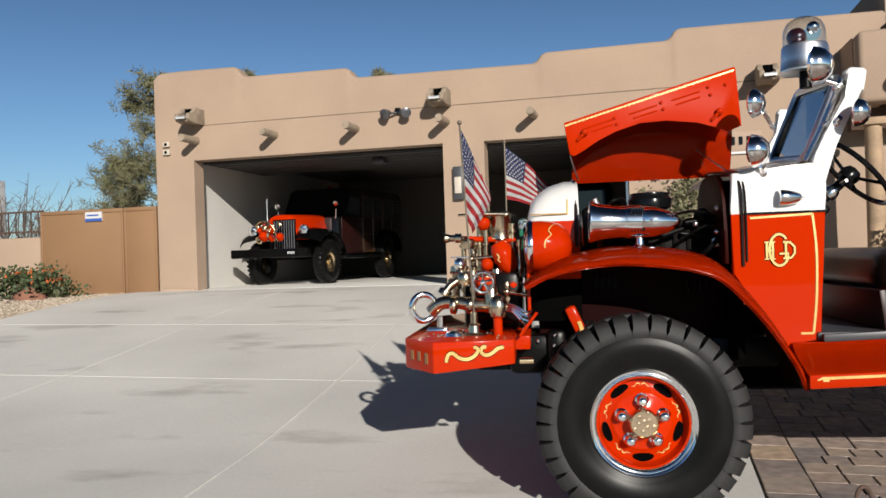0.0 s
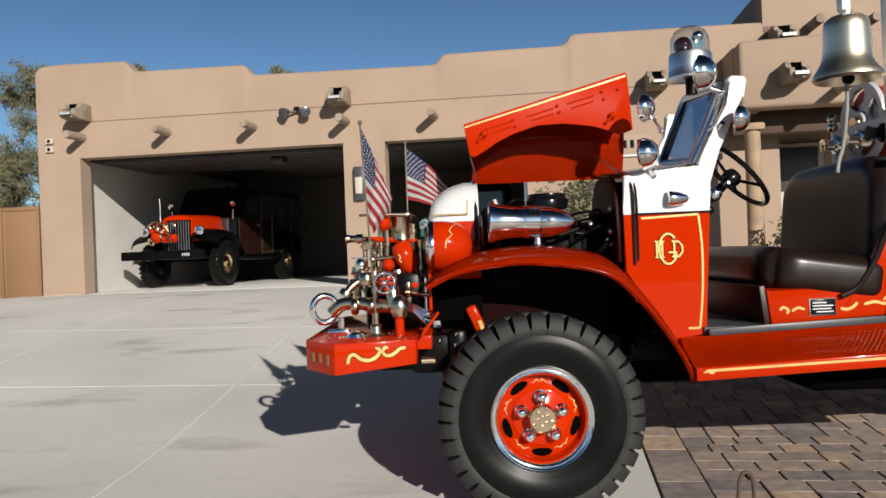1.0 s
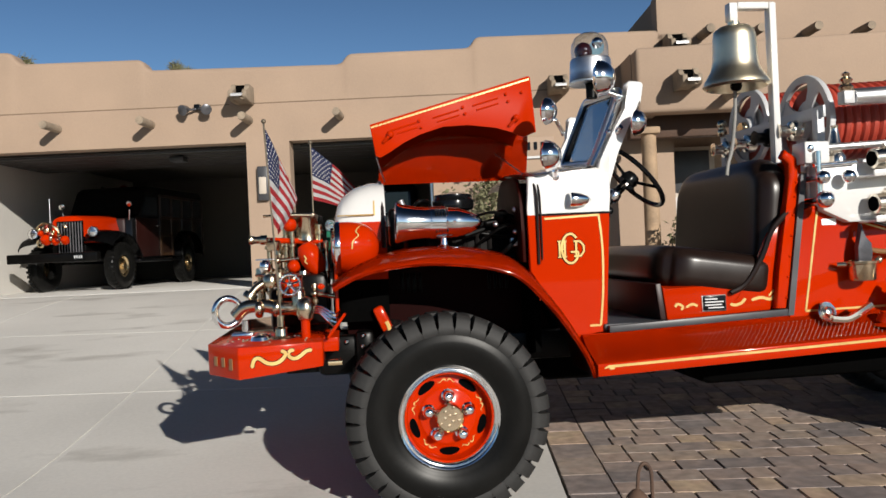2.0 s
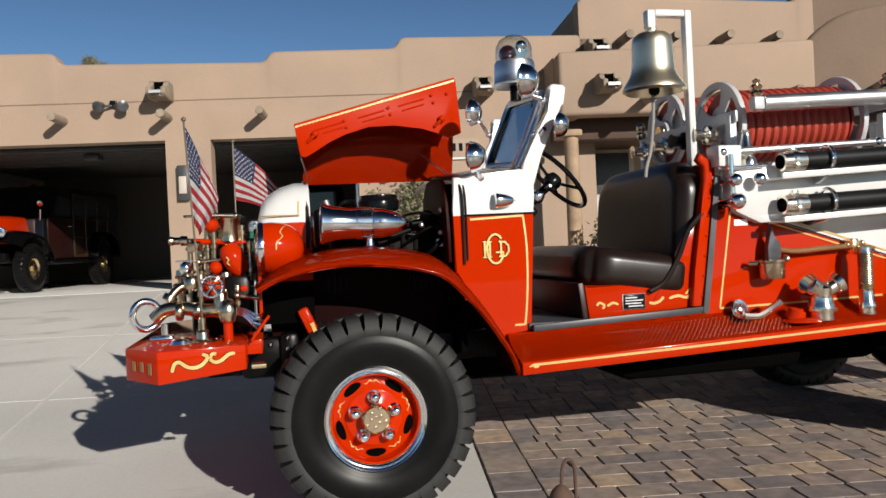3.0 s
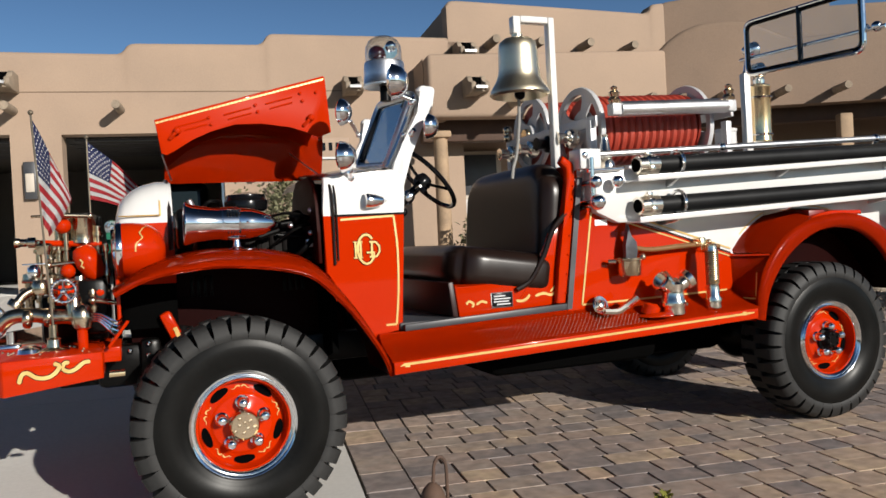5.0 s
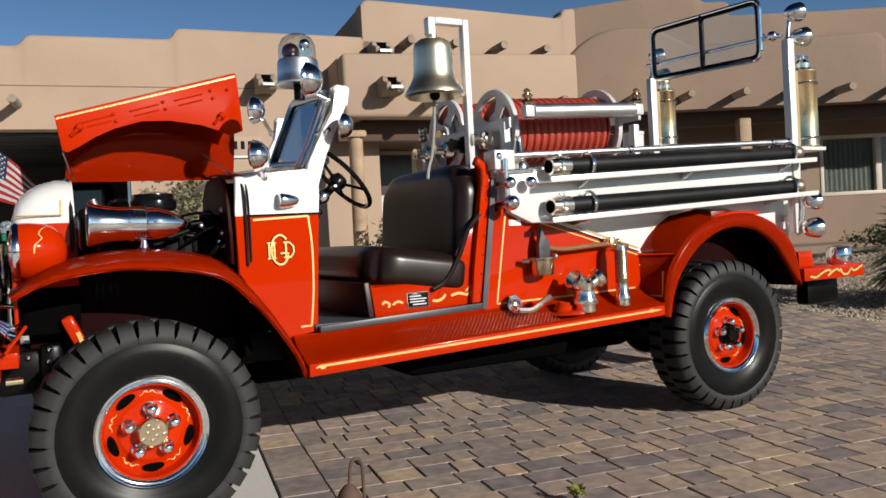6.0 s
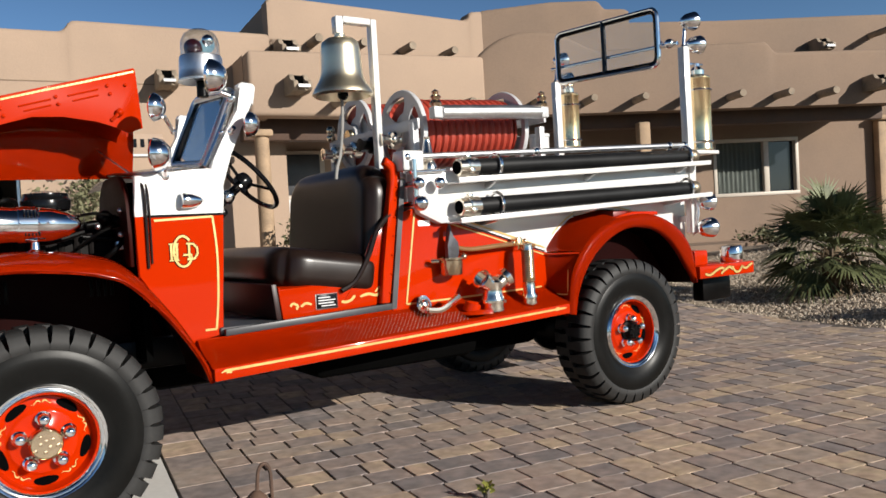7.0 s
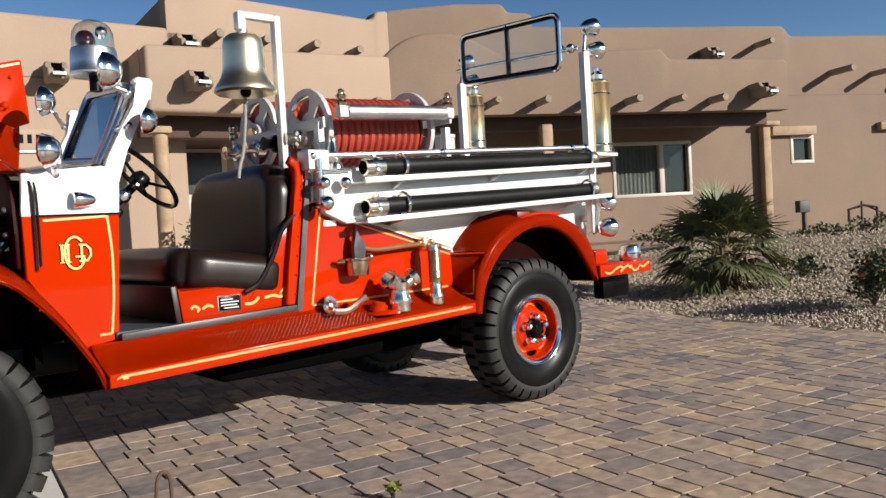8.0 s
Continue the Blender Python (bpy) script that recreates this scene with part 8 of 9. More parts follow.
# ---- flags ----
def flag(base, top, label, fly_at, width, height, fold, sag, lift, draw, hoist_u, ease=(1.0, 1.0)):
    """A small flag on a thin brass staff; the cloth hangs in folds. Stripes and canton are separate pieces of cloth."""
    base, top = Vector(base), Vector(top)
    f = thing("hand_flag", base, label, "flag", "flags on the pump")
    bm = B()
    tube(bm, [base, top], 0.0042, 8)
    ball(bm, top + Vector((0, 0, 0.008)), 0.011, 8, 6)
    part("staff", bm, DULL_NICKEL, f)
    nu, nv = 26, 26
    up = (base - top).normalized()

    def at(u, v):
        hoist = top + up * (0.015 + height * v)
        d = Vector((fly_at[0], fly_at[1], 0)).normalized()
        drop = (sag * u + 0.35 * sag * u * u) * (1 - lift * v ** ease[0])
        wave = fold * math.sin(u * 9.0 + v * 2.0) * u
        side = Vector((-d.y, d.x, 0))
        reach = width * u * (1 - draw * v ** ease[1])
        return hoist + d * reach + Vector((0, 0, -drop)) + side * wave

    def cloth(name, u0, u1, v0, v1, mat):
        bm = B()
        a, b = max(2, int(nu * (u1 - u0))), 2
        rows = [[at(u0 + (u1 - u0) * i / a, v0 + (v1 - v0) * j / b) for j in range(b + 1)] for i in range(a + 1)]
        loft(bm, rows, 0.0008)
        return part(name, bm, mat, f, angle=80)
    canton = cloth("canton", 0.0, hoist_u, 0.0, 7 / 13, FLAG_BLUE)
    for k in range(13):
        cloth("stripe", hoist_u if k < 7 else 0.0, 1.0, k / 13, (k + 1) / 13, FLAG_RED if k % 2 == 0 else FLAG_WHITE)
    bm = B()
    for i in range(9):
        for j in range(6 if i % 2 == 0 else 5):
            v = 7 / 13 * (i + 0.9) / 9.8
            u = hoist_u * (j + 0.6 + 0.5 * (i % 2)) / 6.2
            c, cu, cv = at(u, v), at(u + 0.01, v), at(u, v + 0.01)
            eu, ev = (cu - c).normalized(), (cv - c).normalized()
            nrm = eu.cross(ev).normalized()
            for s_ in (-1, 1):
                q = []
                for k in range(10):
                    a = math.pi * k / 5
                    r_ = 0.0052 if k % 2 == 0 else 0.0024
                    q.append(bm.verts.new(c + nrm * 0.0018 * s_ + eu * r_ * math.sin(a) + ev * r_ * math.cos(a)))
                bm.faces.new(q)
    part("stars", bm, FLAG_WHITE, canton, kind="stuff", smooth=False)


flag((-0.706, 0.22, 0.865), (-0.747, 0.25, 1.735), "small stars-and-stripes flag hanging from a brass staff", (0.9, -0.1), 0.135, 0.43, 0.016, 0.27, 0.83, 0.80, 0.46, (0.6, 2.0))
flag((-0.575, 0.90, 0.95), (-0.573, 0.90, 1.725), "small stars-and-stripes flag flying from a brass staff", (1.0, 0.15), 0.245, 0.286, 0.02, 0.175, 0.8, 0.3, 0.46)


# ---- carryall in the garage ----
GARAGE_FLOOR = 0.621


def carryall():
    M = HOUSE_M @ pose(1.06, 1.95, GARAGE_FLOOR, 0, 0, -5.0)
    car = thing("carryall_truck", M @ Vector((0, 1.3, 0)), "vintage red, black and wood-bodied fire carryall parked in the garage", "truck")

    def add(name, bm, mat, label="", parent=None, angle=40):
        return part(name, bm, mat, parent or car, label, angle=angle)

    def mv(bm):
        for v in bm.verts:
            v.co = M @ v.co
        return bm
    TY = RUBBER

    def wheel(x, y, s):
        c = Vector((x, y, 0.445))
        bm = B()
        lathe(bm, [(0.21, 0.02), (0.25, -0.005), (0.33, -0.012), (0.40, 0.005), (0.43, 0.03), (0.44, 0.06), (0.44, 0.16), (0.42, 0.2), (0.33, 0.23), (0.2, 0.2)], c, (-s, 0, 0), 40, False)
        for i in range(30):
            a = 2 * math.pi * i / 30
            m = Matrix.Translation(c) @ Matrix.Rotation(a, 4, "X")
            box(bm, (min(-s * 0.01, -s * 0.10), -0.022, 0.41), (max(-s * 0.01, -s * 0.10), 0.022, 0.455), 0.0, m)
        w = add("wheel", mv(bm), TY)
        bm = B()
        lathe(bm, [(0.0, 0.0), (0.06, 0.0), (0.07, 0.04), (0.15, 0.045), (0.18, 0.02), (0.21, 0.02), (0.215, 0.05), (0.0, 0.06)], c, (-s, 0, 0), 24, False)
        add("rim", mv(bm), BRASS, "gold-painted rim", w)
    for x, y, s in ((0.86, 0.0, 1), (0.86, 2.95, 1), (-0.86, 0.0, -1), (-0.86, 2.95, -1)):
        wheel(x, y, s)
    bm = B()
    prism(bm, [(-0.34, 0.90), (0.34, 0.90), (0.36, 1.0), (0.30, 1.36), (0.15, 1.42), (-0.15, 1.42), (-0.30, 1.36), (-0.36, 1.0)], -0.45, 0.75, "y", 0.05)
    for v in bm.verts:
        if v.co.y > 0.3:
            v.co.x *= 1.45
            v.co.z += 0.03
    add("hood", mv(bm), RED_FLAT, "red bonnet")
    bm = B()
    box(bm, (-0.33, -0.42, 0.55), (0.33, 0.75, 0.895), 0.02)
    add("front_apron", mv(bm), IRON, "black lower front")
    for s in (-1, 1):
        rows = []
        for p in curve_pts([(0, -0.55, 0.82), (0, -0.40, 0.98), (0, -0.05, 1.05), (0, 0.25, 0.98), (0, 0.48, 0.78), (0, 0.62, 0.58)], 4):
            rows.append([(s * x_, p.y, p.z + dz) for x_, dz in ((0.92, -0.05), (0.93, 0.0), (0.80, 0.06), (0.55, 0.10), (0.34, 0.10))])
        bm = B()
        loft(bm, rows, 0.01)
        add("fender", mv(bm), BLACK, angle=60)
        rows = []
        for p in curve_pts([(0, 2.35, 0.55), (0, 2.45, 0.9), (0, 2.75, 1.1), (0, 3.1, 1.1), (0, 3.4, 0.9), (0, 3.5, 0.6)], 4):
            rows.append([(s * x_, p.y, p.z + dz) for x_, dz in ((0.97, -0.05), (0.98, 0.0), (0.88, 0.04), (0.72, 0.05))])
        bm = B()
        loft(bm, rows, 0.01)
        add("fender", mv(bm), BLACK, angle=60)
        bm = B()
        lathe(bm, [(0.095, 0.0), (0.10, 0.02), (0.09, 0.08), (0.05, 0.14), (0, 0.16)], (s * 0.58, -0.62, 1.10), (0, 1, 0), 22, False)
        h = add("headlamp", mv(bm), CHROME, "round chrome headlamp")
        bm = B()
        lathe(bm, [(0.094, 0.002), (0.06, -0.018), (0, -0.026)], (s * 0.58, -0.62, 1.10), (0, 1, 0), 20, False)
        add("lens", mv(bm), LENS, "", h)
        bm = B()
        rod(bm, (s * 0.66, 0.62, 1.30), (s * 0.70, 0.58, 1.55), 0.012)
        lathe(bm, [(0.0, 0.004), (0.045, 0.0), (0.056, 0.006), (0.058, 0.03), (0.03, 0.07), (0.0, 0.08)], (s * 0.70, 0.55, 1.66), (0.25 * s, 1, 0.3), 18)
        add("spot_lamp", mv(bm), CHROME)
        bm = B()
        box(bm, (s * 0.80 - 0.14, 0.5, 0.50), (s * 0.80 + 0.14, 2.4, 0.56), 0.01)
        add("running_board", mv(bm), BLACK)
    bm = B()
    for k in range(9):
        rod(bm, (-0.16 + 0.055 * k, -0.47, 0.72), (-0.16 + 0.055 * k, -0.47, 1.30), 0.011, 8)
    grl = add("grille", mv(bm), DARK_STEEL)
    # black slab behind the bars stands for the opening's shade
    bm = B()
    box(bm, (-0.20, -0.465, 0.72), (0.32, -0.455, 1.32), 0.01)
    add("grille_shade", mv(bm), SHADE_BLACK, "", grl)
    bm = B()
    box(bm, (-0.86, -1.0, 0.56), (0.86, -0.85, 0.73), 0.02)
    bmp = add("bumper", mv(bm), IRON)
    bm = B()
    box(bm, (0.42, -1.012, 0.585), (0.62, -1.002, 0.705), 0.0)
    plt = add("number_plate", mv(bm), BLACK, "", bmp)
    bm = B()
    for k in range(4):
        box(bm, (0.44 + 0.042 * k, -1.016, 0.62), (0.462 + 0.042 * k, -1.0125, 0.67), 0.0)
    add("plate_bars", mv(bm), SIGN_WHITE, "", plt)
    # cowl and door take the red that is darkened for shade
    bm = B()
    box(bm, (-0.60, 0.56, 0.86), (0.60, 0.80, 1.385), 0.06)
    add("cowl", mv(bm), RED_SHADED, "cowl ahead of the doors, its red darkened for shade")
    # front winch pump, red and bronze
    for c, r, mat in (((-0.18, -0.85, 0.98), 0.09, RED), ((-0.30, -0.82, 0.92), 0.07, BRASS), ((-0.02, -0.82, 0.94), 0.06, RED), ((-0.14, -0.82, 1.14), 0.05, NICKEL), ((-0.30, -0.80, 1.10), 0.05, RED), ((0.18, -0.84, 0.96), 0.075, RED), ((0.08, -0.84, 1.05), 0.04, NICKEL)):
        bm = B()
        lathe(bm, [(r * 0.6, -r), (r, -r * 0.5), (r, r * 0.5), (r * 0.5, r), (0, r * 1.1)], c, (0, -0.6, 1), 14)
        add("pump_part", mv(bm), mat)
    rc = random.Random(12)
    for k in range(16):
        c = (rc.uniform(-0.34, 0.22), rc.uniform(-0.9, -0.7), rc.uniform(0.9, 1.24))
        r = rc.uniform(0.02, 0.04)
        bm = B()
        lathe(bm, [(r * 0.5, -r * 1.5), (r, -r), (r, r * 0.4), (r * 0.6, r), (0, r * 1.2)], c, (rc.gauss(0, 0.5), rc.gauss(0, 0.5), 1), 12)
        add("pump_fitting", mv(bm), rc.choice((NICKEL, BRASS, RED_DULL)))
    bm = B()
    tube(bm, curve_pts([(-0.38, -0.8, 1.2), (-0.2, -0.85, 1.28), (0.0, -0.85, 1.2), (0.1, -0.8, 1.0)], 5), 0.02, 8)
    add("pump_pipe", mv(bm), BRASS)
    bm = B()
    rod(bm, (-0.33, -0.45, 1.3), (-0.33, -0.45, 1.75), 0.008)
    add("aerial", mv(bm), STEEL)
    # body
    bm = B()
    prism(bm, [(0.58, 0.55), (0.60, 1.40), (0.95, 1.44), (1.16, 1.99), (1.35, 2.08), (4.0, 2.08), (4.12, 1.98), (4.15, 0.6)], -0.74, 0.74, "x", 0.06)
    add("cab", mv(bm), BLACK, "black cab and roof")
    bm = B()
    prism(bm, [(-0.6, 0.0), (0.6, 0.0), (0.54, 0.42), (-0.54, 0.42)], -0.006, 0.006, "y", 0.0, M @ pose(0, 1.035, 1.47, -23, 0, 0))
    add("windshield", bm, PANE)
    bm = B()
    box(bm, (-0.015, -0.014, 0.0), (0.015, 0.0, 0.42), 0.0, M @ pose(0, 1.03, 1.47, -23, 0, 0))
    add("windshield_post", bm, BLACK)
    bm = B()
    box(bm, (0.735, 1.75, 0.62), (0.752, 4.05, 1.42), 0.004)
    add("side_panel", mv(bm), WOODPANEL, "varnished wood side panel, darkened for garage shade")
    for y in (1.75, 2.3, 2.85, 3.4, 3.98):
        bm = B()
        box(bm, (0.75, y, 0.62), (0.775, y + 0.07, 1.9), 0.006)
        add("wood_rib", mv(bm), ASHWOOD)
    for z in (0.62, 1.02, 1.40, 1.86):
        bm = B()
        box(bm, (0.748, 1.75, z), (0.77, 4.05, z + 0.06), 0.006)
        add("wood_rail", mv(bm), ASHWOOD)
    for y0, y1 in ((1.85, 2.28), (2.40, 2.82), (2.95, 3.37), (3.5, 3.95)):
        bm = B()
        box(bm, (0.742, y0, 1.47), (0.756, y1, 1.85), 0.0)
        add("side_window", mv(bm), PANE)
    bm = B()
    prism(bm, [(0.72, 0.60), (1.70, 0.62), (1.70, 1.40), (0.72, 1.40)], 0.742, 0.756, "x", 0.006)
    dr_ = add("door", mv(bm), RED_SHADED)
    bm = B()
    prism(bm, [(1.02, 1.46), (1.68, 1.46), (1.68, 1.84), (1.2, 1.84)], 0.742, 0.752, "x")
    add("door_window", mv(bm), PANE, "", dr_)
    bm = B()
    rod(bm, (0.757, 1.55, 1.25), (0.775, 1.66, 1.25), 0.012)
    add("door_handle", mv(bm), CHROME, "", dr_)
    bm = B()
    lathe(bm, [(0.09, 0), (0.085, 0.06), (0.06, 0.11), (0, 0.13)], (0.12, 1.5, 2.0), (0, 0, 1), 18)
    add("roof_beacon", mv(bm), RED_LENS)
    bm = B()
    lathe(bm, [(0.03, 0), (0.035, 0.2), (0.07, 0.3)], (-0.05, 1.5, 2.06), (-1, 0, 0), 14)
    add("roof_horn", mv(bm), CHROME)
    for y in (2.2, 3.0, 3.8):
        bm = B()
        tube(bm, [(-0.6, y, 2.0), (-0.55, y, 2.1), (0.55, y, 2.1), (0.6, y, 2.0)], 0.015, 6)
        add("roof_rail", mv(bm), BLACK)


carryall()


def green_pickup():
    M = HOUSE_M @ pose(6.70, 2.1, GARAGE_FLOOR, 0, 0, 0)
    car = thing("vintage_pickup", M @ Vector((0, 1.0, 0)), "dark green and black vintage pickup in the second garage bay", "truck")

    def add(name, bm, mat, label="", parent=None, angle=45):
        for v in bm.verts:
            v.co = M @ v.co
        return part(name, bm, mat, parent or car, label, angle=angle)
    for x in (-0.72, 0.72):
        for y in (0.0, 2.9):
            s = 1 if x > 0 else -1
            bm = B()
            lathe(bm, [(0.2, 0.0), (0.3, -0.02), (0.35, 0.02), (0.36, 0.08), (0.34, 0.16), (0.2, 0.16)], (x + s * 0.08, y, 0.36), (-s, 0, 0), 28)
            add("wheel", bm, RUBBER)
        rows = []
        for p in curve_pts([(0, -0.5, 0.55), (0, -0.3, 0.85), (0, 0.05, 0.92), (0, 0.4, 0.7), (0, 0.6, 0.45)], 4):
            rows.append([(s * x_, p.y, p.z + dz) for x_, dz in ((0.88, -0.06), (0.89, 0.0), (0.7, 0.06), (0.4, 0.08))])
        bm = B()
        loft(bm, rows, 0.01)
        add("fender", bm, GREEN, "green fender", angle=60)
        bm = B()
        lathe(bm, [(0.12, 0), (0.13, 0.02), (0.11, 0.1), (0, 0.2)], (s * 0.76, -0.62, 1.02), (0, 1, 0), 22, False)
        h = add("headlamp", bm, CHROME)
        bm = B()
        lathe(bm, [(0.118, 0.002), (0.07, -0.02), (0, -0.03)], (s * 0.76, -0.62, 1.02), (0, 1, 0), 20, False)
        add("lens", bm, LENS, "", h)
        bm = B()
        box(bm, (s * 0.76 - 0.10, -0.62, 0.80), (s * 0.76 + 0.10, -0.45, 0.92), 0.02)
        add("lamp_bar", bm, GREEN)
    bm = B()
    prism(bm, [(-0.35, 0.5), (0.35, 0.5), (0.4, 1.0), (0.3, 1.2), (-0.3, 1.2), (-0.4, 1.0)], -0.5, 0.8, "y", 0.05)
    add("hood", bm, BLACK)
    bm = B()
    box(bm, (-0.82, 0.75, 0.45), (0.82, 2.0, 1.86), 0.16, None, 4)
    add("cab", bm, BLACK)
    bm = B()
    box(bm, (-0.62, 0.735, 1.28), (0.62, 0.76, 1.68), 0.0)
    add("windshield", bm, PANE)
    bm = B()
    box(bm, (-0.75, 1.95, 0.55), (0.75, 3.9, 1.1), 0.03)
    add("cargo_box", bm, GREEN)


green_pickup()


# ---- path light ----
pl_ = thing("path_light", (0.46, -1.2, 0.0), "small dark bronze garden path light on a hooked stake", "lamp")
bm = B()
pts = [(0.452, -1.2, 0.0), (0.450, -1.2, 0.25), (0.448, -1.2, 0.42)] + [(0.428 + 0.020 * math.cos(a), -1.2, 0.455 + 0.04 * math.sin(a)) for a in [k * math.pi / 10 for k in range(0, 11)]] + [(0.404, -1.2, 0.42)]
tube(bm, pts, 0.0055, 8)
part("stake", bm, RUST, pl_)
bm = B()
lathe(bm, [(0.045, -0.085), (0.04, -0.05), (0.028, -0.02), (0.012, -0.004), (0, 0)], (0.402, -1.2, 0.425), (0, 0, 1), 18, False)
lathe(bm, [(0.02, -0.10), (0.02, -0.04)], (0.402, -1.2, 0.425), (0, 0, 1), 12)
part("shade", bm, RUST, pl_)


# ---- plants ----
def leaf_quads(bm, c, n, spread, size, rnd, flat=0.4, droop=0.0):
    for _ in range(n):
        p = Vector(c) + Vector((rnd.gauss(0, spread[0]), rnd.gauss(0, spread[1]), rnd.gauss(0, spread[2])))
        d = Vector((rnd.uniform(-1, 1), rnd.uniform(-1, 1), rnd.uniform(-flat, 1))).normalized()
        s = d.cross(Vector((rnd.uniform(-1, 1), rnd.uniform(-1, 1), rnd.uniform(-1, 1)))).normalized()
        l, w = size * rnd.uniform(0.6, 1.4), size * rnd.uniform(0.2, 0.4)
        q = [p, p + d * l * 0.5 + s * w, p + d * l, p + d * l * 0.5 - s * w]
        bm.faces.new([bm.verts.new(v) for v in q])


def pine(base, h, seed, r0, low, label="tall desert pine with open grey-green crown"):
    rnd = random.Random(seed)
    tr = thing("pine_tree", base, label, "tree", "pines behind the house")
    base = Vector(base)
    bm = B()
    pts = [base + Vector((0.15 * math.sin(k * 0.9 + seed), 0.1 * math.cos(k), h * k / 8)) for k in range(9)]
    tube(bm, pts, 0.22, 10, False, [1 - 0.11 * k for k in range(9)])
    limbs = []
    for k in range(46):
        t = low + (1 - low) * k / 46
        p = base + Vector((0, 0, h * t))
        a = rnd.uniform(0, 2 * math.pi)
        ln = r0 * (1.1 - t * 0.78) * rnd.uniform(0.55, 1.15)
        tip = p + Vector((math.cos(a) * ln, math.sin(a) * ln, ln * rnd.uniform(0.15, 0.5)))
        mid = p.lerp(tip, 0.5) + Vector((0, 0, -0.1 * ln))
        tube(bm, [p, mid, tip], 0.045 * (1.2 - t), 5, False, [1, 0.6, 0.25])
        limbs.append((p, mid, tip, ln))
    part("trunk", bm, BARK, tr)
    bm = B()
    for p, mid, tip, ln in limbs:
        for j in range(9):
            f = rnd.uniform(0.35, 1.05)
            c = (mid.lerp(tip, (f - 0.5) * 2) if f > 0.5 else p.lerp(mid, f * 2)) + Vector((rnd.gauss(0, 0.12), rnd.gauss(0, 0.12), rnd.gauss(0.06, 0.1))) * ln
            for _ in range(34):
                d = Vector((rnd.gauss(0, 1), rnd.gauss(0, 1), rnd.gauss(0.5, 0.8))).normalized()
                s = d.cross(Vector((rnd.gauss(0, 1), rnd.gauss(0, 1), rnd.gauss(0, 1)))).normalized() * 0.016
                q0 = c + Vector((rnd.gauss(0, 0.10), rnd.gauss(0, 0.10), rnd.gauss(0, 0.09)))
                e = q0 + d * rnd.uniform(0.14, 0.30)
                bm.faces.new([bm.verts.new(v) for v in (q0 - s, q0 + s, e)])
    part("crown", bm, PINE, tr, smooth=False)


pine((-13.4, 22.8, 0.5), 7.1, 3, 3.0, 0.25)
pine((-15.6, 24.0, 0.5), 4.4, 8, 2.1, 0.2)
for k, (bx, by, hh) in enumerate(((-12.2, 27.5, 7.6), (-7.0, 30.5, 7.75), (0.1, 26.5, 7.0))):
    pine((bx, by, 0.5), hh + (0.75 if k == 1 else 0.45), 20 + k, 1.5, 0.5, "distant pine whose tip shows over the roof")


def bare_shrub(base, h, seed, n=26):
    rnd = random.Random(seed)
    bm = B()
    base = Vector(base)
    for k in range(n):
        a, lean = rnd.uniform(0, 2 * math.pi), rnd.uniform(0.05, 0.5)
        tip = base + Vector((math.cos(a) * h * lean, math.sin(a) * h * lean, h * rnd.uniform(0.6, 1.0)))
        mid = base.lerp(tip, 0.5) + Vector((rnd.gauss(0, 0.06), rnd.gauss(0, 0.06), 0.1))
        tube(bm, curve_pts([base + Vector((rnd.gauss(0, 0.08), rnd.gauss(0, 0.08), 0)), mid, tip], 3), 0.022, 4, False, [1, 0.9, 0.8, 0.65, 0.5, 0.35, 0.2])
        for _ in range(7):
            f = rnd.uniform(0.4, 1)
            p = mid.lerp(tip, (f - 0.4) / 0.6)
            e = p + Vector((rnd.gauss(0, 0.16), rnd.gauss(0, 0.16), rnd.uniform(0.05, 0.35)))
            tube(bm, [p, e], 0.008, 3, False, [1, 0.3])
    solid("bare_shrub", bm, TWIG, "leafless grey-brown desert shrub", "shrub", "bare shrubs")


for k, (bx, by, hh) in enumerate(((-12.4, 13.4, 3.0), (-14.0, 14.2, 2.5), (-11.3, 13.0, 1.9), (-15.8, 15.2, 2.6), (-13.0, 16.0, 2.4))):
    bare_shrub((bx, by, 0.5), hh, 40 + k)


def bush(name, base, r, h, n, mat, label, seed, bloom=0, size=0.09):
    rnd = random.Random(seed)
    b = thing(name, base, label, "shrub")
    base = Vector(base)
    bm = B()
    for k in range(9):
        a = rnd.uniform(0, 2 * math.pi)
        tube(bm, [base, base + Vector((math.cos(a) * r * 0.5, math.sin(a) * r * 0.5, h * rnd.uniform(0.5, 0.85)))], 0.012, 4, False, [1, 0.4])
    part("stems", bm, TWIG, b)
    bm = B()
    clumps = [(rnd.gauss(0, r * 0.42), rnd.gauss(0, r * 0.42), h * rnd.uniform(0.3, 0.9)) for _ in range(max(8, n // 70))]
    for c in clumps:
        leaf_quads(bm, base + Vector(c), n // len(clumps), (r * 0.17, r * 0.17, h * 0.13), size, rnd)
    part("foliage", bm, mat, b, smooth=False)
    if bloom:
        bm = B()
        for _ in range(bloom):
            c = rnd.choice(clumps)
            leaf_quads(bm, base + Vector(c) + Vector((rnd.gauss(0, r * 0.15), rnd.gauss(0, r * 0.15), h * 0.12)), 6, (0.03, 0.03, 0.02), 0.05, rnd)
        part("blooms", bm, BLOOM, b, smooth=False, kind="stuff")


bush("flowering_bush", (-10.0, 9.8, 0.50), 0.9, 0.65, 1500, SHRUB, "low green bush with orange flowers", 5, 40)
bush("flowering_bush", (-11.3, 9.2, 0.46), 0.8, 0.6, 1100, SHRUB, "low green bush with orange flowers", 6, 26)
bush("flowering_bush", (8.1, -0.15, 0.08), 0.42, 0.50, 1200, SHRUB, "low dark green bush with orange flowers", 7, 26, 0.06)
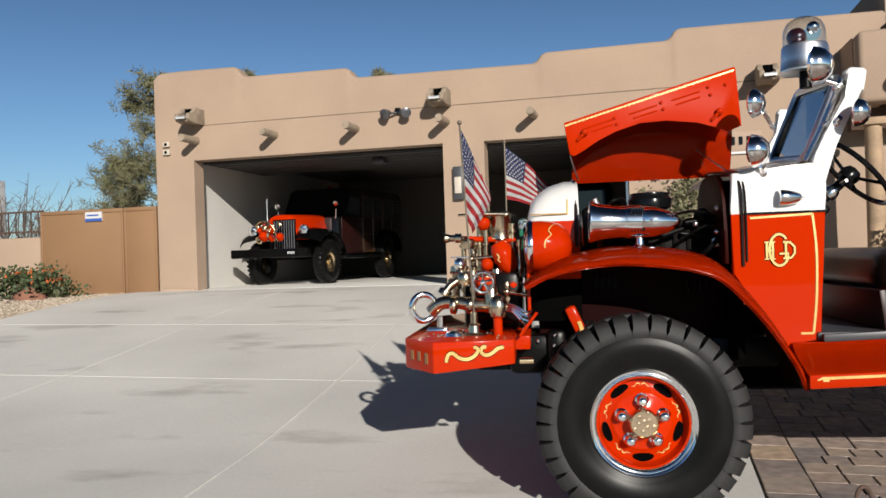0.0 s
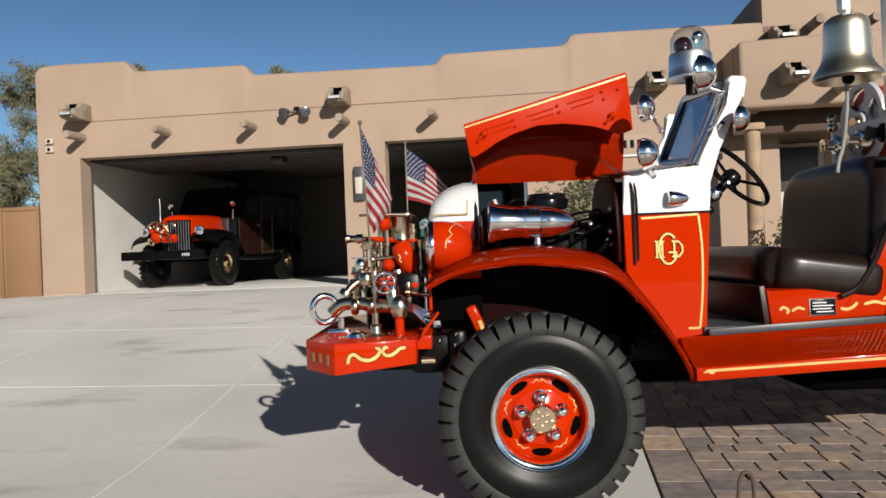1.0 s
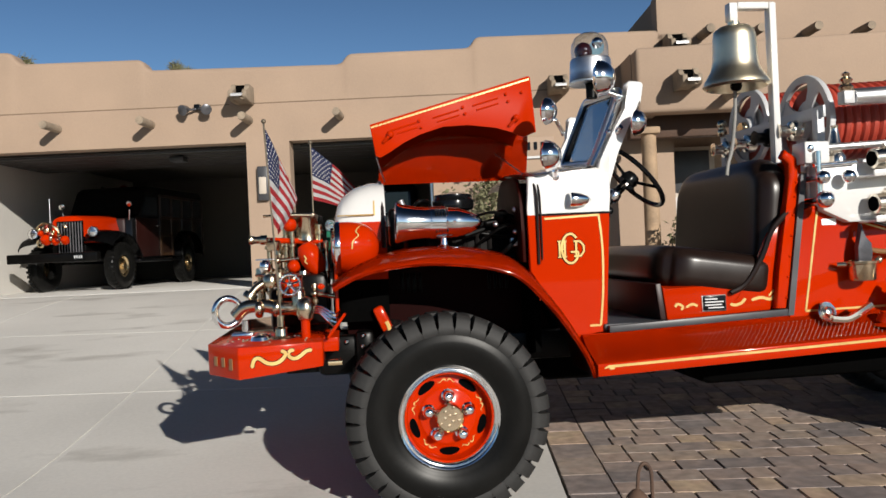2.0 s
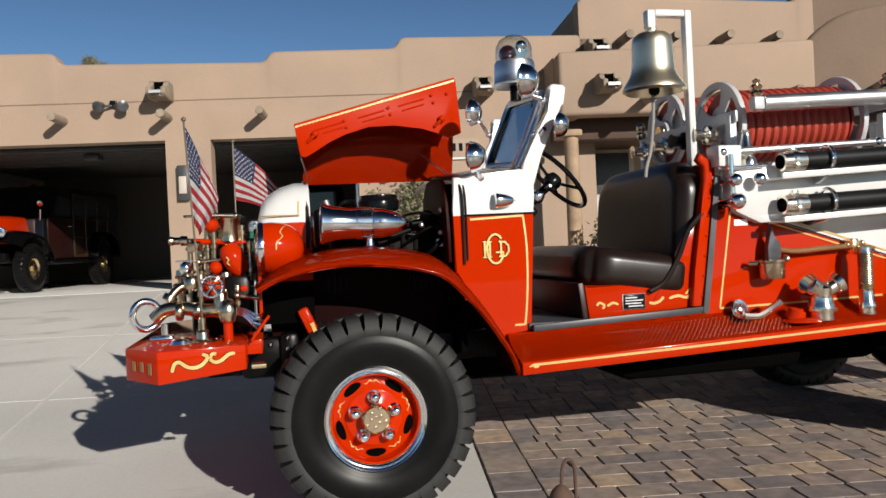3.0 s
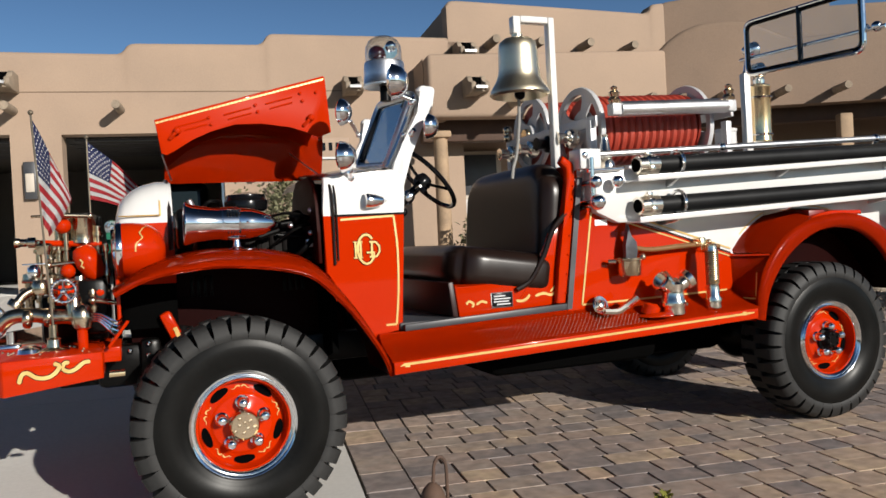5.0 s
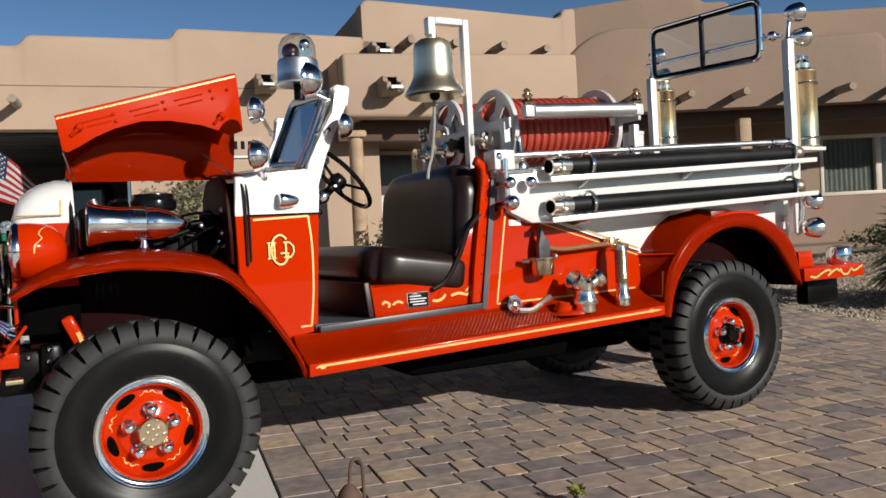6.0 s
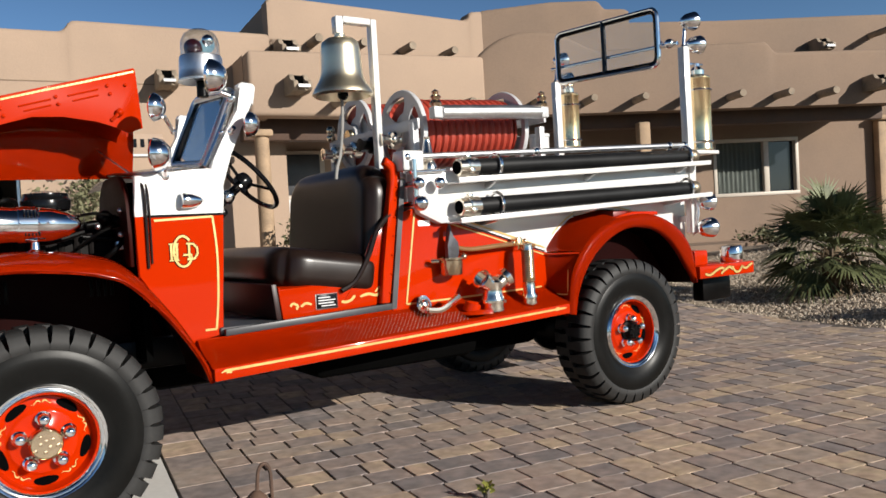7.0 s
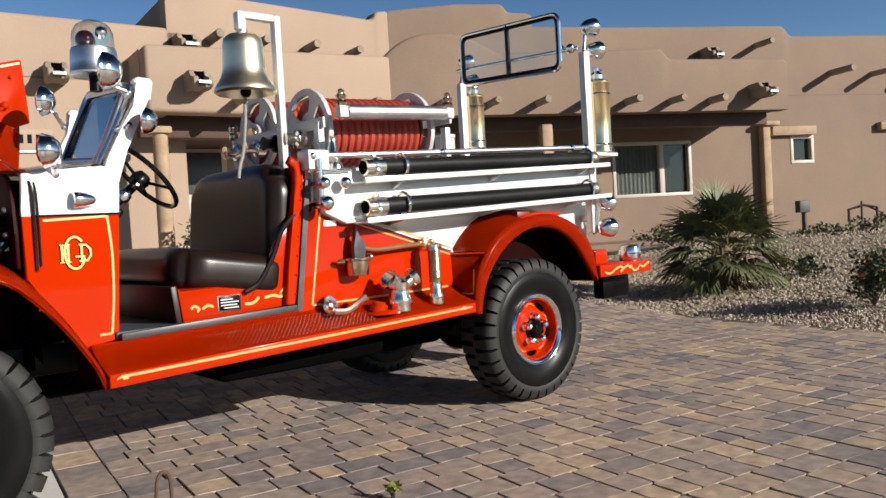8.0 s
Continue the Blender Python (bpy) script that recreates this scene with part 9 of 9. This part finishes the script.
bush("courtyard_bush", (1.75, 9.0, 0.58), 0.55, 1.75, 1900, SAGE, "tall grey-green bush against the house wall", 9, 0, 0.08)
bush("courtyard_bush", (4.6, 7.9, 0.58), 0.45, 0.9, 900, SAGE, "grey-green bush beside the porch post", 10, 0, 0.08)
bush("desert_shrub", (12.4, 5.0, 0.5), 0.6, 0.34, 700, SAGE, "low sprawling dusty shrub by the porch", 11, 0, 0.08)
bush("desert_shrub", (14.4, 3.0, 0.52), 0.6, 0.20, 420, SAGE, "low dusty sage shrub on the gravel", 12, 0, 0.08)
bush("desert_shrub", (15.4, 2.7, 0.52), 0.4, 0.30, 260, SAGE, "low dusty sage shrub on the gravel", 13, 0, 0.08)
bush("desert_shrub", (9.7, 1.3, 0.2), 0.3, 0.28, 360, SHRUB, "small green shrub beside the palm", 14, 0, 0.06)
bush("garden_weed", (1.56, -0.72, 0.0), 0.03, 0.055, 40, WEED, "tiny yellow-green weed between the pavers", 15, 0, 0.03)

ag = thing("agave", (-9.15, 9.9, 0.52), "small pale green agave rosette", "plant")
rnd_ = random.Random(4)
bm = B()
for k in range(26):
    a, el = k * 2.4, rnd_.uniform(0.3, 1.2)
    d = Vector((math.cos(a) * math.cos(el), math.sin(a) * math.cos(el), math.sin(el)))
    s = d.cross(Vector((0, 0, 1))).normalized() * 0.035
    p = Vector((-9.15, 9.9, 0.52))
    vs = [bm.verts.new(v) for v in (p - s * 0.6, p + d * 0.2 - s, p + d * 0.42, p + d * 0.2 + s, p + s * 0.6)]
    bm.faces.new(vs)
part("rosette", bm, AGAVE, ag, smooth=False)
bm = B()
ball(bm, (-9.45, 9.6, 0.58), 0.25, 12, 8, (1.2, 0.9, 0.8))
for v in bm.verts:
    v.co += Vector((noise.noise(v.co * 4), noise.noise(v.co * 4 + Vector((9, 0, 0))), noise.noise(v.co * 4 + Vector((0, 9, 0))))) * 0.08
solid("boulder", bm, ROCK, "rounded red sandstone boulder beside the agave", "rock")


def fan_palm(base, seed):
    rnd = random.Random(seed)
    pm = thing("fan_palm", base, "young fan palm with spreading green fans and a few dry ones", "palm tree")
    base = Vector(base)
    bm = B()
    lathe(bm, [(0.13, 0), (0.16, 0.12), (0.15, 0.35), (0.11, 0.50), (0.04, 0.58)], base, (0, 0, 1), 16)
    for k in range(70):
        a, z = rnd.uniform(0, 2 * math.pi), rnd.uniform(0.05, 0.52)
        p = base + Vector((math.cos(a) * 0.14, math.sin(a) * 0.14, z))
        tube(bm, [p, p + Vector((math.cos(a) * 0.10, math.sin(a) * 0.10, 0.07)), p + Vector((math.cos(a) * 0.13, math.sin(a) * 0.13, -0.05))], 0.014, 4, False, [1, 0.8, 0.3])
    part("trunk", bm, PALM_DRY, pm)
    count = 54
    for k in range(count):
        u = k / count
        dry = k < 16
        a = k * 2.399 + rnd.uniform(-0.25, 0.25)
        el = rnd.uniform(-1.0, -0.55) if dry else -0.25 + 1.55 * ((u - 0.27) / 0.73) ** 0.9 + rnd.uniform(-0.12, 0.12)
        d = Vector((math.cos(a) * math.cos(el), math.sin(a) * math.cos(el), math.sin(el)))
        st = base + Vector((0, 0, 0.34 + 0.24 * u))
        ln = rnd.uniform(0.34, 0.52) * (0.75 if dry else 1.0)
        sagv = Vector((0, 0, -0.10 * math.cos(el)))
        hub = st + d * ln + sagv
        bm = B()
        tube(bm, [st, st + d * ln * 0.55 + sagv * 0.25, hub], 0.008, 4)
        d = (d + Vector((0, 0, -0.30 * math.cos(el)))).normalized()
        side = d.cross(Vector((0, 0, 1)))
        side = side.normalized() if side.length > 0.01 else Vector((1, 0, 0))
        roll = rnd.uniform(-0.5, 0.5)
        upv = side.cross(d)
        side, upv = side * math.cos(roll) + upv * math.sin(roll), upv * math.cos(roll) - side * math.sin(roll)
        nb = 29
        for j in range(nb):
            t = (j / (nb - 1) - 0.5) * 2
            ang = t * (1.45 if not dry else 0.7)
            dd = (d * math.cos(ang) + side * math.sin(ang) + upv * (0.16 * abs(t) - 0.05)).normalized()
            bl = rnd.uniform(0.46, 0.60) * (1 - 0.25 * t * t)
            w = dd.cross(upv).normalized() * 0.017
            m1 = hub + dd * bl * 0.50
            tip = hub + dd * bl + Vector((0, 0, -(0.06 + 0.12 * rnd.random()) * (1.8 if dry else 1)))
            q = [bm.verts.new(v) for v in (hub - w * 0.3, m1 - w, m1 + w, hub + w * 0.3)]
            bm.faces.new(q)
            bm.faces.new((q[1], bm.verts.new(tip), q[2]))
        part("frond", bm, PALM_DRY if dry and k % 3 == 0 else PALM_LEAF, pm, smooth=False)


fan_palm((8.75, 1.85, 0.10), 2)

# small things by the end wall
ub = thing("utility_box", (16.3, 4.3, 0.6), "grey electrical box on a short post", "utility box")
bm = B()
box(bm, (16.25, 4.27, 0.58), (16.33, 4.35, 1.15), 0.005)
part("post", bm, BOX_GREY, ub)
bm = B()
box(bm, (16.08, 4.22, 0.96), (16.34, 4.38, 1.21), 0.02, pose(16.21, 4.3, 0, 0, 0, -25) @ pose(-16.21, -4.3, 0))
part("housing", bm, BOX_GREY, ub)
pv = thing("pipe_valve", (15.6, 2.95, 0.6), "rusty backflow pipe loop beside the wall", "pipe")
bm = B()
tube(bm, [(15.55, 3.1, 0.55), (15.55, 3.1, 0.98), (15.72, 2.9, 1.05), (15.85, 2.7, 1.0), (15.85, 2.7, 0.55)], 0.03, 8)
part("loop", bm, RUST, pv)
bm = B()
rod(bm, (15.70, 2.92, 0.55), (15.70, 2.92, 1.13), 0.022)
tube(bm, [(15.70, 2.92, 1.08), (15.9, 2.65, 0.9), (16.0, 2.5, 0.6)], 0.018, 6)
part("stand", bm, BOX_GREY, pv)


# ---- pavers ----
PAVE = thing("paver_drive", (3.5, 1.0, 0.0), "tumbled tan, brown and charcoal concrete pavers in random bond", "pavement", kind="structure")
PROT = radians(-8.53)
PC, PS = math.cos(PROT), math.sin(PROT)


def paver_xy(a, b):
    """Along the courses (a) and across them (b), from the corner of the field."""
    return 0.53 + a * PC - b * PS, a * PS + b * PC


bm = B()
slab(bm, 0.5, 8.0, -6.0, 9.0, left=lambda y: paver_edge(y) + 0.002, right=lambda y: gravel_edge(y) + 0.02, base=-0.0075, depth=0.05)
part("paver_bed", bm, SAND, PAVE, "dark joint sand")


def paver_shape(w, l, rnd):
    """Verts and faces of one tumbled paver about its top centre."""
    wob = [rnd.uniform(-0.0018, 0.0018) for _ in range(12)]

    def ring(ix, z, jit):
        hw, hl, k = w / 2 - ix, l / 2 - ix, 0.009
        pts = [(-hw, -hl + k), (-hw + k, -hl), (0, -hl + wob[0]), (hw - k, -hl), (hw, -hl + k), (hw + wob[1], 0), (hw, hl - k), (hw - k, hl), (0, hl + wob[2]), (-hw + k, hl), (-hw, hl - k), (-hw + wob[3], 0)]
        return [(x + rnd.uniform(-jit, jit), y + rnd.uniform(-jit, jit), z + rnd.uniform(-jit, jit) * 0.5) for x, y in pts]
    top, mid, bot = ring(0.0018, 0.0, 0.0006), ring(0.0004, -0.0016, 0.0005), ring(0.0004, -0.035, 0.0)
    vs = top + mid + bot
    n = 12
    fs = [tuple(range(n))]
    for o in (0, n):
        for i in range(n):
            j = (i + 1) % n
            fs.append((o + i, o + n + i, o + n + j, o + j))
    return vs, fs


def shaped_mesh(name, vs, fs, mat):
    me = bpy.data.meshes.new(name)
    me.from_pydata(vs, [], fs)
    me.materials.append(mat)
    me.update()
    b = bmesh.new()
    b.from_mesh(me)
    bmesh.ops.recalc_face_normals(b, faces=b.faces)
    b.to_mesh(me)
    b.free()
    return me


ROW = 0.172
WIDTHS = (0.128, 0.168, 0.205, 0.245)
rnd_p = random.Random(21)
kinds = {}
for wdt in WIDTHS:
    for v_ in range(4):
        vs, fs = paver_shape(wdt - 0.012, ROW - 0.0015, rnd_p)
        kinds[(wdt, v_)] = (vs, fs, None)
for v_ in range(3):
    kinds[("edge", v_)] = (*paver_shape(0.219, 0.30 - 0.008, rnd_p), None)
rest_v, rest_f = [], []
near_pieces = []


def lay(key, a, b):
    x, y = paver_xy(a, b)
    if x > gravel_edge(y) - 0.02:
        return
    z = ground_z(x, y) + rnd_p.uniform(-0.0011, 0.0011)
    tilt = (rnd_p.gauss(0, 0.35), rnd_p.gauss(0, 0.35), math.degrees(PROT) + rnd_p.gauss(0, 0.5) + (180 if rnd_p.random() < 0.5 else 0))
    dzx = (ground_z(x + 0.1, y) - ground_z(x - 0.1, y)) / 0.2
    dzy = (ground_z(x, y + 0.1) - ground_z(x, y - 0.1)) / 0.2
    m = Matrix.Translation((x, y, z)) @ Matrix.Rotation(-math.atan(dzx), 4, "Y") @ Matrix.Rotation(math.atan(dzy), 4, "X") @ pose(0, 0, 0, *tilt)
    near_pieces.append((key, m, x, y))


b_ = -6.8
while b_ < 8.2:
    lay(("edge", rnd_p.randrange(3)), 0.112, b_ + 0.15)
    b_ += 0.30
row_b = -6.8
while row_b < 8.2:
    a_ = 0.222 + 0.0
    while a_ < 8.3:
        wdt = rnd_p.choice(WIDTHS)
        lay((wdt, rnd_p.randrange(4)), a_ + wdt / 2, row_b + ROW / 2)
        a_ += wdt
    row_b += ROW
# the stretch in front of the truck is laid piece by piece, the rest is one field
picked = [p for p in near_pieces if p[2] < 3.4 and -1.55 < p[3] < 1.0]
picked.sort(key=lambda p: p[2] + abs(p[3] + 0.4) * 1.2)
single = set(id(p) for p in picked[:300])
meshes = {k: shaped_mesh("paver", v[0], v[1], PAVER) for k, v in kinds.items()}
for p in near_pieces:
    key, m, x, y = p
    if id(p) in single:
        ob = new("paver", meshes[key])
        ob.matrix_basis = m
        ob.parent = PAVE
        ob.matrix_parent_inverse = PAVE.matrix_basis.inverted()
    else:
        vs, fs, _ = kinds[key]
        o = len(rest_v)
        rest_v += [tuple(m @ Vector(v)) for v in vs]
        rest_f += [tuple(o + i for i in f) for f in fs]
rest = new("paver_field", shaped_mesh("paver_field", rest_v, rest_f, PAVER_REST))
adopt(rest, PAVE)
tagged(rest, kind="stuff")

# ---- gravel bed ----
def gravel(seed, count, lay_at, label):
    rs = np.random.RandomState(seed)
    base = np.array([(1, 0, 0), (-1, 0, 0), (0, 1, 0), (0, -1, 0), (0, 0, 1), (0, 0, -1)], float)
    tri = np.array([(0, 2, 4), (2, 1, 4), (1, 3, 4), (3, 0, 4), (2, 0, 5), (1, 2, 5), (3, 1, 5), (0, 3, 5)])
    vs, fs = [], []
    n = 0
    for _ in range(count):
        spot = lay_at(rs)
        if spot is None:
            continue
        x, y, far_ = spot
        r = rs.uniform(0.009, 0.020) * (1 + 0.05 * far_)
        rot = rs.normal(size=(3, 3))
        q, _r = np.linalg.qr(rot)
        sc = np.array([1.0, rs.uniform(0.6, 1), rs.uniform(0.5, 0.9)]) * r
        p = (base * sc * rs.uniform(0.8, 1.2, (6, 1))) @ q
        p += (x, y, ground_z(x, y) - 0.055 + r * 0.5 + 0.02)
        vs.append(p)
        fs.append(tri + n)
        n += 6
    me = bpy.data.meshes.new("gravel")
    me.from_pydata(np.concatenate(vs).tolist(), [], np.concatenate(fs).tolist())
    me.materials.append(STONES)
    ob = new("gravel", me)
    tagged(ob, label, "gravel", kind="stuff")


def garden_bed(rs):
    y = rs.uniform(-4.0, 6.5)
    x = gravel_edge(y) + 0.015 + abs(rs.normal(0, 3.2))
    return None if x > 16 or y > 7.0 - 0.42 * (x - 8.2) else (x, y, x - gravel_edge(y))


def gate_bed(rs):
    x, y = -8.06 - abs(rs.normal(0, 1.6)), rs.uniform(6.0, 10.8)
    return None if x < -13 or y > 10.7 + 0.12 * (-6.8 - x) else (x, y, 4.0)


gravel(5, 52000, garden_bed, "pale tan decorative gravel stones")
gravel(9, 9000, gate_bed, "pale tan gravel stones beside the gate")
